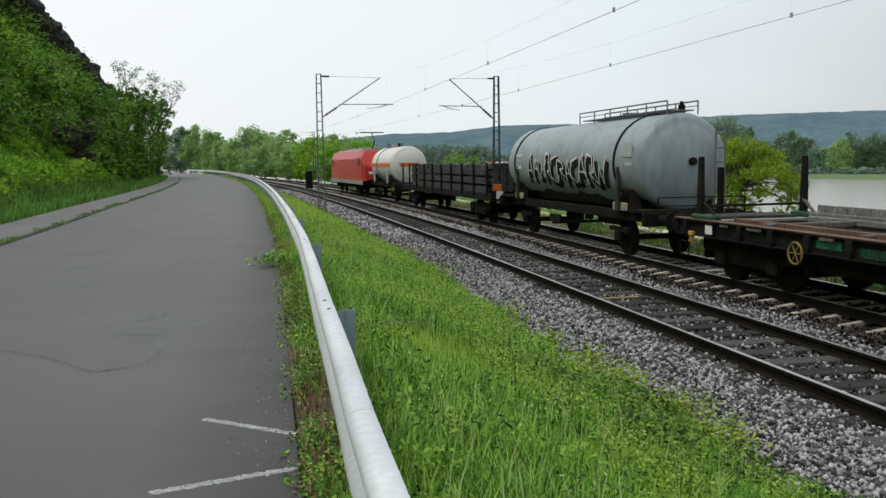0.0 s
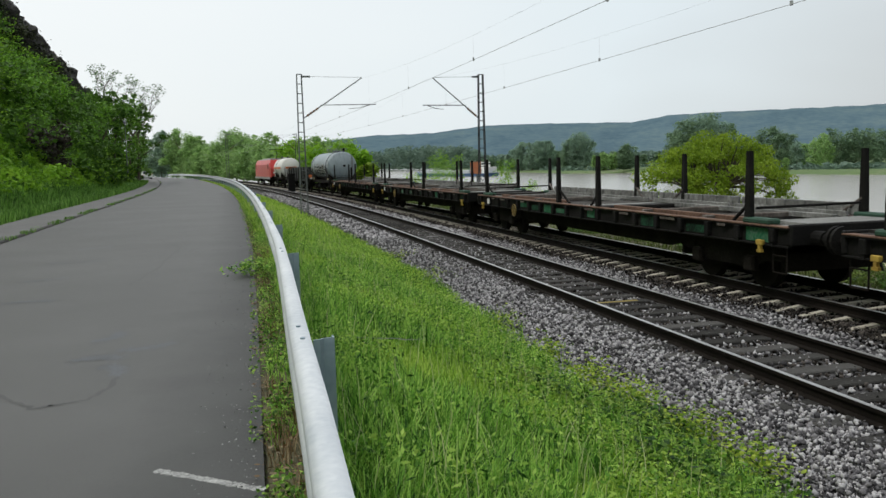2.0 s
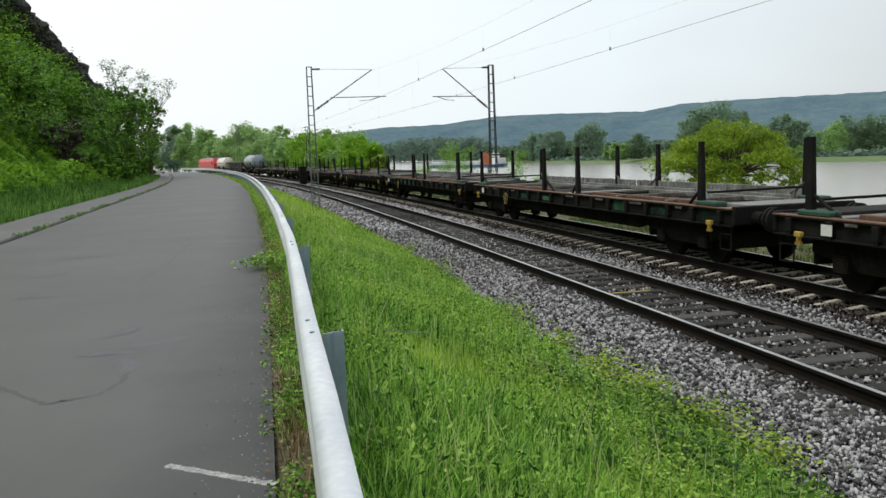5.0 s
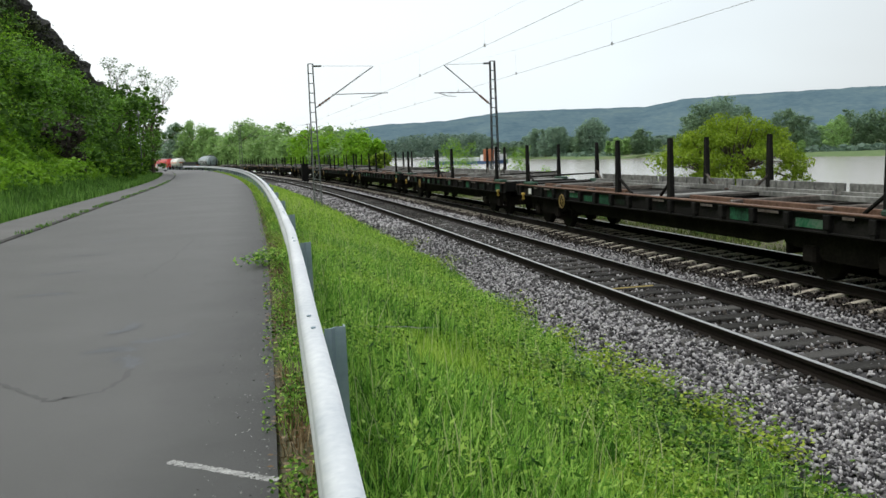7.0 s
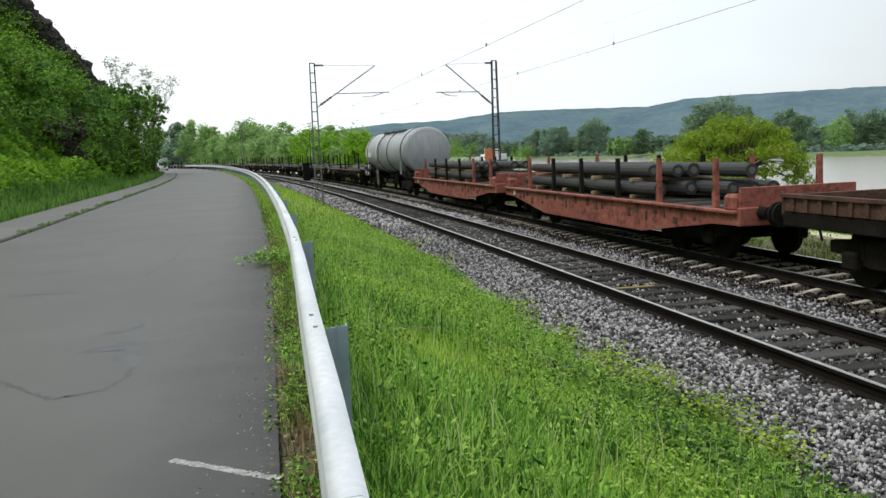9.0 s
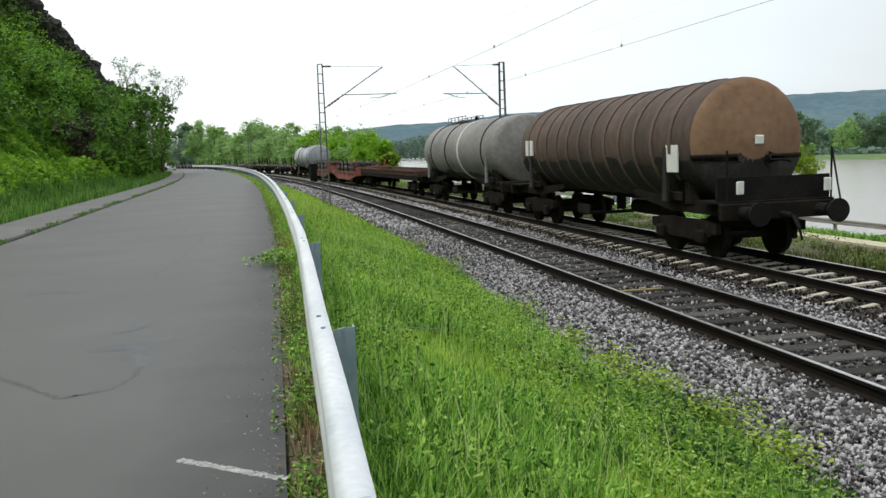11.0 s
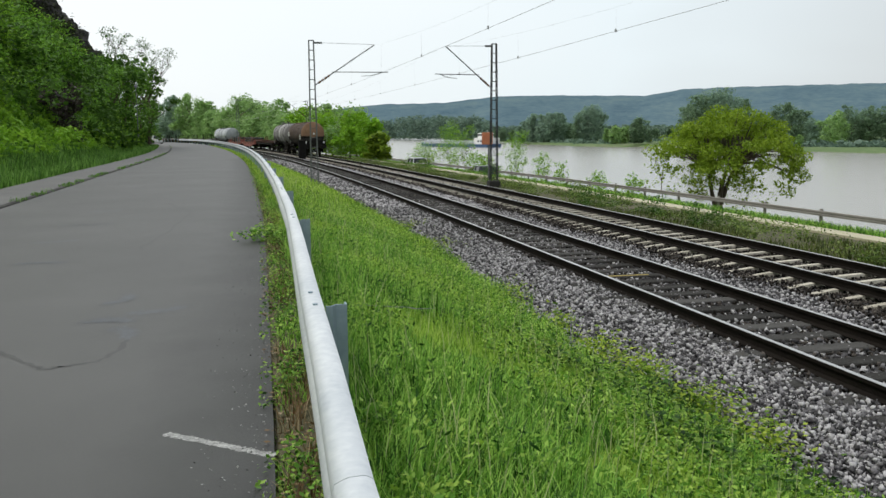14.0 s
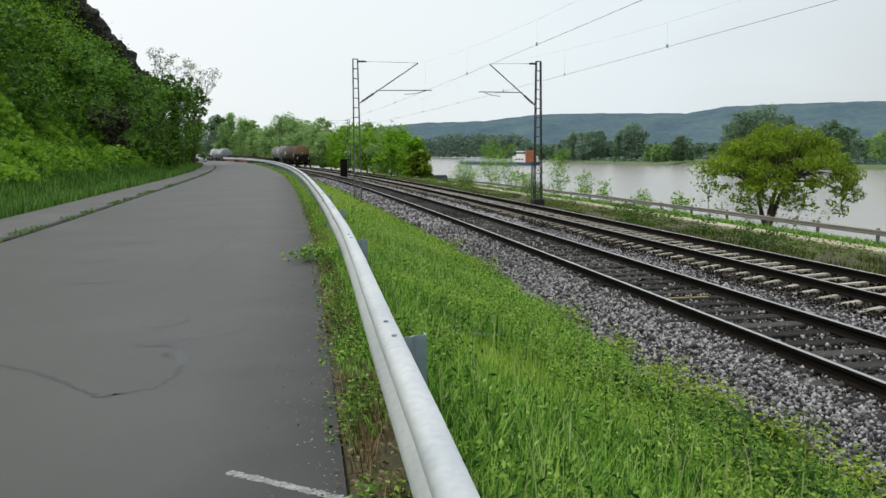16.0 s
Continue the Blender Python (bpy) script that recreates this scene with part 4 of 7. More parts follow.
        loft(bm, [[(x - 0.06, y, z), (x + 0.06, y, z), (x + 0.06, y, 0.96), (x - 0.06, y, 0.96)] for y, z in ((-6.0, 0.86), (-4.6, 0.52), (4.6, 0.52), (6.0, 0.86))])
        part("girder", bm, BROWNDIRT, w, "dark fish-bellied girder")
    # dark plates and bars, added to stand in for shade round the wheels
    for e in (-1, 1):
        bm = bmesh.new()
        for x in (-0.98, 0.98):
            box(bm, x, e * (half - 2.35), 0.74, 0.14, 3.5, 0.36, bevel=0.05)
        for dy in (-1.7, 0.0, 1.7):
            box(bm, 0, e * (half - 2.35) + dy, 0.55, 2.0, 0.10, 0.34, bevel=0.02)
        part("brake_rigging", bm, BROWNDIRT, w)
    n = 26
    for i in range(n):
        y = -half + (i + 0.5) * 2 * half / n
        raised = abs(y) < 1.6 or abs(y) > half - 1.7
        part("deck_board", box(bmesh.new(), 0, y, (1.205 if raised else 1.10) + 0.008 * (i % 2), 2.30 if raised else 2.4, 2 * half / n - (0.02 if raised else 0.10), 0.05), PALEPLATE if raised and i % 3 == 0 else DECKWOOD, w)
    for y in (-6.2, -3.6, 3.6, 6.2):
        bm = box(bmesh.new(), 0, y, 1.22, 2.3, 0.14, 0.12, bevel=0.02)
        part("bolster", bm, DECKEDGE, w)
    for e in (-1, 1):
        bm = box(bmesh.new(), 0, e * (half - 0.55), 1.262, 1.9, 1.0, 0.05)
        part("end_plate", bm, PALEPLATE if e < 0 else DECKWOOD, w, "pale weathered end plate" if e < 0 else "dark weathered end plate")
        bm = box(bmesh.new(), 0, e * half, 1.1, 2.7, 0.12, 0.36, bevel=0.02)
        part("headstock", bm, BLACKSTEEL, w)
        bogie(w, e * (half - 2.35))
        for x in (-1, 1):
            bm = bmesh.new()
            box(bm, x * 1.39, e * (half - 0.75), 0.93, 0.08, 0.17, 0.09, bevel=0.01)
            box(bm, x * 1.39, e * (half - 0.75), 0.84, 0.06, 0.06, 0.12)
            box(bm, x * 1.39, e * (half - 0.75), 0.78, 0.06, 0.13, 0.05)
            part("rope_hook", bm, YELLOW, w, "yellow rope hook")
            bm = box(bmesh.new(), x * 1.2, e * (half - 1.0), 1.29, 0.26, 0.8, 0.11, bevel=0.03)
            part("stake_box", bm, BOXGREEN, w, "worn green stake box")
            bm = bmesh.new()
            for zz in (0.42, 0.72):
                rod(bm, (x * 1.3, e * (half - 0.12), zz), (x * 1.3, e * (half - 0.5), zz), 0.016, 5)
            for dy in (0.12, 0.5):
                rod(bm, (x * 1.3, e * (half - dy), 0.42), (x * 1.3, e * (half - dy), 0.95), 0.016, 5)
            part("shunter_step", bm, BROWNDIRT, w)
    for y in (-(half - 1.3), -1.35, 1.35, half - 0.85):
        for x in (-1, 1):
            bm = bmesh.new()
            loft(bm, [[(x * 1.24 - a, y - b, z), (x * 1.24 + a, y - b, z), (x * 1.24 + a, y + b, z), (x * 1.24 - a, y + b, z)] for a, b, z in ((0.055, 0.085, 1.05), (0.05, 0.075, 1.7), (0.04, 0.055, 2.55))])
            part("stake", bm, BLACKSTEEL, w)
            # raking struts at the foot of the stake
            lean = -math.copysign(0.62, y)
            bm = bmesh.new()
            rod(bm, (x * 1.22, y, 1.62), (x * 1.16, y + lean, 1.24), 0.035, 6)
            part("strut", bm, BLACKSTEEL if x < 0 else DECKEDGE, w)
        if abs(y) > 2:
            bm = bmesh.new()
            rod(bm, (-1.1, y, 1.50), (1.15, y, 1.52), 0.025, 6)
            part("cross_rod", bm, BLACKSTEEL, w)
    for x in (-1.40, 1.40):
        bm = bmesh.new()
        for k in range(20):
            a, b = 2 * math.pi * k / 20, 2 * math.pi * (k + 1) / 20
            rod(bm, (x, 4.9 + 0.19 * math.cos(a), 0.86 + 0.19 * math.sin(a)), (x, 4.9 + 0.19 * math.cos(b), 0.86 + 0.19 * math.sin(b)), 0.022, 5)
        for k in range(3):
            a = math.pi * k / 3
            rod(bm, (x, 4.9 - 0.19 * math.cos(a), 0.86 - 0.19 * math.sin(a)), (x, 4.9 + 0.19 * math.cos(a), 0.86 + 0.19 * math.sin(a)), 0.012, 5)
        part("brake_wheel", bm, BRAKEYELLOW, w, "dull yellow hand brake wheel")
    for x in (-1.395, 1.395):
        part("data_plate", box(bmesh.new(), x, half - 1.45, 1.05, 0.012, 0.26, 0.18), WHITE, w, "small white data plate")
    bm = bmesh.new()
    rod(bm, (-0.4, 1.0, 0.72), (-0.4, 2.4, 0.72), 0.2, 10)
    part("brake_gear", bm, BROWNDIRT, w)
    buffers(w, L / 2)
    return w


def red_wagon():
    L = 15.9
    half = L / 2 - 0.62
    w = empty("flat_wagon")
    tagged(w, "faded red flat wagon with stakes and rust spots", "flat wagon", "red flat wagons")
    for x in (-1, 1):
        bm = bmesh.new()
        loft(bm, [[(x * 1.30, y, z), (x * 1.36, y, z), (x * 1.36, y, 1.06), (x * 1.30, y, 1.06)] for y, z in ((-half, 0.82), (-half + 0.9, 0.80), (-half + 4.0, 0.40), (half - 4.0, 0.40), (half - 0.9, 0.80), (half, 0.82))])
        part("side_sill", bm, REDWAGON, w)
        bm = box(bmesh.new(), x * 1.36, 0, 1.075, 0.18, half * 2, 0.06, bevel=0.01)
        part("deck_edge", bm, REDWAGON, w)
        rnd = random.Random(3)
        for i in range(30):
            if rnd.random() < 0.25:
                continue
            bm = bmesh.new()
            box(bm, x * 1.365, -half + 1.2 + i * (2 * half - 2.4) / 29 + rnd.uniform(-0.15, 0.15), rnd.uniform(0.70, 0.96), 0.03, rnd.uniform(0.08, 0.18), rnd.uniform(0.08, 0.24), bevel=0.012)
            part("lashing_ring", bm, DARKRUST, w, "dark rusty lashing ring")
    bm = box(bmesh.new(), 0, 0, 0.90, 2.5, half * 2 - 0.1, 0.12)
    part("frame", bm, BROWNDIRT, w)
    for i in range(24):
        part("deck_board", box(bmesh.new(), 0, -half + (i + 0.5) * 2 * half / 24, 1.07 + 0.008 * (i % 2), 2.5, 2 * half / 24 - 0.02, 0.05), DECKWOOD, w)
    for e in (-1, 1):
        bm = box(bmesh.new(), 0, e * (half - 0.06), 1.31, 2.56, 0.08, 0.46, bevel=0.01)
        part("end_board", bm, REDWAGON, w, "red steel end board")
        bm = box(bmesh.new(), -1.22, e * (half - 0.3), 1.24, 0.3, 0.4, 0.34, bevel=0.06)
        part("corner_casting", bm, REDWAGON, w)
        bm = box(bmesh.new(), 0, e * half, 0.98, 2.7, 0.12, 0.36, bevel=0.02)
        part("headstock", bm, REDWAGON, w)
        bogie(w, e * (half - 2.35))
    for y in (-6.3, -3.9, -1.7, 0.7, 2.9, 5.1):
        for x in (-1, 1):
            bm = bmesh.new()
            loft(bm, [[(x * 1.2 - a, y - b, z), (x * 1.2 + a, y - b, z), (x * 1.2 + a, y + b, z), (x * 1.2 - a, y + b, z)] for a, b, z in ((0.05, 0.07, 1.04), (0.04, 0.055, 2.1))])
            part("stake", bm, BLACKSTEEL if int(y * 10) % 3 else REDWAGON, w)
    bm = box(bmesh.new(), -1.35, half - 1.0, 0.93, 0.05, 0.2, 0.16)
    part("data_plate", bm, WHITE, w)
    buffers(w, L / 2)
    bm = bmesh.new()
    for x in (-0.35, 0.35):
        box(bm, x, 0, 0.66, 0.08, 9, 0.36)
    part("brake_gear", bm, BROWNDIRT, w)
    return w


def pole_load(seed):
    rnd = random.Random(seed)
    load = empty("pole_stack")
    tagged(load, "stack of dark tarred poles on timber bearers", "pole stack", "pole stacks")
    n = 0
    for layer in range(2):
        z = 1.10 + 0.09 + 0.17 + layer * 0.41
        for y in (-2.2, 0.2, 2.4, 4.8):
            bm = box(bmesh.new(), 0, y, z - 0.212, 2.2, 0.12, 0.09, bevel=0.01)
            part("bearer", bm, TIMBER, load, "pale timber bearer")
        for i in range(6 - layer):
            x = -0.93 + 0.37 * (i + 0.5 * layer) + rnd.uniform(-0.015, 0.015)
            r = rnd.uniform(0.15, 0.18)
            y0, y1 = (-2.9 if x < 0.1 else -4.9) + rnd.uniform(-0.7, 0.5), 5.6 + rnd.uniform(-0.6, 0.6)
            bm = bmesh.new()
            rod(bm, (x, y0, z), (x, y1, z), r, 12, r * 0.85)
            p = part("pole", bm, POLE, load)
            bm = bmesh.new()
            rod(bm, (x, y0 - 0.012, z), (x, y0 + 0.002, z), r * 0.5, 12)
            part("pole_end", bm, POLEEND, p, "pale cut end")
    return load


def stake_wagon():
    """The dark wagon with high stanchions, loaded with dark bales."""
    L = 19.4
    half = L / 2 - 0.62
    w = empty("stake_wagon")
    tagged(w, "dark high-sided stanchion wagon", "stake wagon", "freight wagons")
    bm = box(bmesh.new(), 0, 0, 1.1, 2.6, half * 2, 0.3, bevel=0.02)
    part("frame", bm, BLACKSTEEL, w)
    for x in (-1, 1):
        for k in range(3):
            bm = bmesh.new()
            box(bm, x * 1.22, -1.1, 1.38 + 0.36 * k, 0.05, half * 2 - 3.2, 0.27, bevel=0.01)
            part("side_board", bm, SIDEBOARD, w, "dark weathered side board")
        bm = bmesh.new()
        for i in range(10):
            y = -half + 0.5 + i * (2 * half - 1.0) / 9
            rod(bm, (x * 1.31, y, 1.1), (x * 1.31, y, 2.45), 0.05, 6)
            part("stanchion", bm, BLACKSTEEL, w)
            bm = bmesh.new()
        bm.free()
    for e in (-1, 1):
        for i in range(8):
            part("end_board", box(bmesh.new(), -1.05 + 0.3 * i, e * (half - 0.1 - (2.6 if e > 0 else 0)), 1.85, 0.22, 0.06, 1.1), SIDEBOARD, w)
        part("end_rail", box(bmesh.new(), 0, e * (half - 0.06 - (2.6 if e > 0 else 0)), 2.38, 2.5, 0.08, 0.08), SIDEBOARD, w)
        bogie(w, e * (half - 2.4))
    lay = random.Random(2)
    for i in range(7):
        for k in range(4):
            part("load_slab", box(bmesh.new(), lay.uniform(-0.05, 0.05), -half + 1.3 + i * 1.95, 1.42 + 0.29 * k, 2.16, 1.8 + lay.uniform(-0.1, 0.1), 0.24, bevel=0.04), SLAB, w, "dark grey stacked slab")
    part("marker_board", box(bmesh.new(), -1.05, -half - 0.08, 1.5, 0.34, 0.06, 0.26), ORANGE, w, "orange marker board")
    part("white_board", box(bmesh.new(), -0.95, -half - 0.08, 1.2, 0.26, 0.06, 0.3), WHITE, w, "white marker board")
    buffers(w, L / 2)
    return w


SLAB = mat("dark slabs", [(0.012, 0.014, 0.014), (0.035, 0.040, 0.040), (0.10, 0.11, 0.11)], rough=0.85, scale=1.5, fine=12, per_object=0.3)


def low_wagon():
    L = 22.0
    half = L / 2 - 0.62
    w = empty("low_side_wagon")
    tagged(w, "rusty brown wagon with low ribbed sides", "low side wagon", "freight wagons")
    bm = box(bmesh.new(), 0, 0, 1.05, 2.6, half * 2, 0.26, bevel=0.02)
    part("frame", bm, BROWNDIRT, w)
    for x in (-1, 1):
        for k in range(6):
            sl = 2 * half / 6
            bm = box(bmesh.new(), x * 1.28, -half + sl * (k + 0.5), 1.31, 0.06, sl - 0.12, 0.26, bevel=0.01)
            for i in range(9):
                box(bm, x * 1.325, -half + sl * k + sl * (i + 0.7) / 9.6, 1.31, 0.04, 0.09, 0.22)
            part("side_panel", bm, DARKRUST, w, "rusty ribbed side panel")
        bm = box(bmesh.new(), x * 1.3, 0, 1.46, 0.12, 2 * half, 0.06)
        part("top_rail", bm, DARKRUST, w)
    for e in (-1, 1):
        bm = box(bmesh.new(), 0, e * half, 1.30, 2.6, 0.08, 0.34, bevel=0.01)
        part("end_panel", bm, DARKRUST, w)
        bogie(w, e * (half - 2.4))
    bm = box(bmesh.new(), 0, 0, 1.20, 2.4, 2 * half - 0.2, 0.08)
    part("deck", bm, DECKWOOD, w)
    buffers(w, L / 2)
    return w


def locomotive():
    L = 18.9
    h = L / 2 - 0.62
    w = empty("locomotive")
    tagged(w, "red four-axle electric freight locomotive", "locomotive")
    bm = bmesh.new()

    def sec(y, wd, zt, slope):
        return [(-wd, y, 1.15), (wd, y, 1.15), (wd, y, 2.85), (wd - slope, y, zt), (-wd + slope, y, zt), (-wd, y, 2.85)]
    loft(bm, [sec(-h, 1.25, 2.2, 0.1), sec(-h + 0.02, 1.30, 2.25, 0.1)[:2] + [(1.30, -h + 0.02, 2.3), (1.15, -h + 0.05, 2.35), (-1.15, -h + 0.05, 2.35), (-1.30, -h + 0.02, 2.3)], sec(-h + 0.75, 1.45, 3.45, 0.3), sec(-h + 2.4, 1.49, 3.5, 0.3), sec(h - 2.4, 1.49, 3.5, 0.3), sec(h - 0.75, 1.45, 3.45, 0.3), [(-1.30, h - 0.02, 1.15), (1.30, h - 0.02, 1.15), (1.30, h - 0.02, 2.3), (1.15, h - 0.05, 2.35), (-1.15, h - 0.05, 2.35), (-1.30, h - 0.02, 2.3)], sec(h, 1.25, 2.2, 0.1)])
    part("body", bm, LOCORED, w)
    bm = bmesh.new()
    loft(bm, [[(-1.10, y, 3.505), (1.10, y, 3.505), (1.0, y, 3.62), (-1.0, y, 3.62)] for y in (-h + 2.3, h - 2.3)])
    for y in (-3.2, -1.0, 1.4, 3.4):
        box(bm, 0, y, 3.68, 1.5, 1.4, 0.16, bevel=0.04)
    part("roof", bm, LOCOGREY, w, "light grey roof equipment")
    for e in (-1, 1):
        bm = bmesh.new()
        vs = [(-1.1, e * (h - 0.12), 2.45), (1.1, e * (h - 0.12), 2.45), (1.0, e * (h - 0.62), 3.15), (-1.0, e * (h - 0.62), 3.15)]
        back = [(x, y - e * 0.08, z) for x, y, z in vs]
        loft(bm, [vs, back])
        part("windscreen", bm, GLASS, w, "dark windscreen")
        for x in (-1, 1):
            bm = box(bmesh.new(), x * 1.475, e * (h - 1.7), 2.6, 0.04, 0.6, 0.6, bevel=0.01)
            part("side_window", bm, GLASS, w)
            bm = box(bmesh.new(), x * 1.485, e * (h - 2.5), 2.1, 0.02, 0.6, 1.7, bevel=0.005)
            part("cab_door", bm, LOCORED, w)
            bm = box(bmesh.new(), x * 0.85, e * (h - 0.0), 1.75, 0.34, 0.08, 0.2, bevel=0.03)
            part("lamp_unit", bm, WHITE, w)
        bogie(w, e * 5.2, 2.6, 0.62)
    for x in (-1, 1):
        bm = box(bmesh.new(), x * 1.47, 0, 1.02, 0.05, 2 * h - 0.6, 0.3, bevel=0.01)
        part("skirt", bm, LOCOGREY, w, "grey lower skirt")
    bm = bmesh.new()
    box(bm, 0, 0, 0.9, 2.4, 4.0, 0.7, bevel=0.05)
    part("transformer", bm, BLACKSTEEL, w)
    bm = bmesh.new()
    y0 = -5.0
    rod(bm, (0, y0, 3.65), (0, y0 - 1.1, 4.2), 0.05, 6)
    rod(bm, (0, y0 - 1.1, 4.2), (0, y0 + 0.1, 4.9), 0.04, 6)
    rod(bm, (-0.95, y0 + 0.1, 4.95), (0.95, y0 + 0.1, 4.95), 0.04, 6)
    rod(bm, (-0.9, y0 + 0.35, 4.95), (0.9, y0 + 0.35, 4.95), 0.04, 6)
    part("pantograph", bm, BLACKSTEEL, w)
    bm = bmesh.new()
    rod(bm, (0, 5.0, 3.65), (0, 6.2, 3.75), 0.05, 6)
    part("folded_pantograph", bm, BLACKSTEEL, w)
    buffers(w, L / 2)
    return w


BOXGREEN = mat("green box paint", [(0.012, 0.03, 0.02), (0.02, 0.09, 0.05)], rough=0.7, scale=2, fine=12)
PALEPLATE = mat("pale plate", [(0.09, 0.09, 0.085), (0.20, 0.20, 0.19), (0.34, 0.34, 0.32)], rough=0.85, scale=2, fine=14, spread=0.6)
BRAKEYELLOW = mat("dirty yellow paint", [(0.10, 0.07, 0.02), (0.30, 0.20, 0.04)], rough=0.7, scale=4, fine=20)
LETTERGREY = mat("faint lettering", [(0.36, 0.40, 0.42), (0.48, 0.51, 0.53)], rough=0.6, scale=6, fine=30)
SIDEBOARD = mat("dark side boards", [(0.012, 0.014, 0.014), (0.055, 0.060, 0.060)], rough=0.9, scale=1.2, fine=10)


def graffiti(wagon, r, cz):
    """A big black and pale scrawl of plain strokes round the tank's flank."""
    rnd = random.Random(11)

    def wrap(y, a, lift):
        return (-(r + lift) * math.cos(a), y, cz + (r + lift) * math.sin(a))

    def stroke(bm, pts, width, lift):
        for (y0, a0), (y1, a1) in zip(pts, pts[1:]):
            d = math.hypot(y1 - y0, (a1 - a0) * r)
            ny, na = -(a1 - a0) * r / d * width / 2, (y1 - y0) / d * width / 2 / r
            k = max(1, int(d / 0.2))
            for i in range(k):
                f0, f1 = i / k, (i + 1) / k
                q = []
                for f, sg in ((f0, 1), (f1, 1), (f1, -1), (f0, -1)):
                    q.append(bm.verts.new(wrap(y0 + (y1 - y0) * f + sg * ny, a0 + (a1 - a0) * f + sg * na, lift)))
                bm.faces.new(q)
    y = 3.0
    while y > -2.9:
        wdt = rnd.uniform(0.55, 0.9)
        lo, hi = -0.60 + rnd.uniform(-0.08, 0.1), 0.10 + rnd.uniform(-0.12, 0.12)
        form = rnd.randrange(4)
        if form == 0:
            shape = [(y, lo), (y - 0.05, hi), (y - wdt * 0.6, hi - 0.08), (y - wdt * 0.75, lo + 0.3), (y - wdt * 0.35, lo + 0.28), (y - wdt * 0.95, lo)]
        elif form == 1:
            shape = [(y - wdt * 0.8, hi), (y - 0.08, hi - 0.1), (y, lo + 0.15), (y - wdt * 0.5, lo), (y - wdt * 0.95, lo + 0.2)]
        elif form == 2:
            shape = [(y, hi), (y - 0.1, lo), (y - wdt * 0.5, hi - 0.2), (y - wdt * 0.6, lo + 0.05), (y - wdt, hi)]
        else:
            shape = [(y, lo), (y - wdt * 0.45, hi), (y - wdt * 0.9, lo), (y - wdt * 0.7, lo + 0.28), (y - wdt * 0.25, lo + 0.3)]
        dark, pale = bmesh.new(), bmesh.new()
        stroke(dark, shape, 0.24, 0.012)
        part("graffiti", dark, BLACKSTEEL, wagon, "black scrawled graffiti stroke")
        stroke(pale, [(a + 0.12, b + 0.10) for a, b in shape], 0.05, 0.018)
        part("graffiti_outline", pale, WHITE, wagon, "pale graffiti outline")
        y -= wdt * 0.8
    bm = bmesh.new()
    stroke(bm, [(4.5, 0.05), (3.75, 0.05)], 0.5, 0.012)
    part("graffiti_patch", bm, WHITE, wagon, "white painted patch")


TRAIN = []


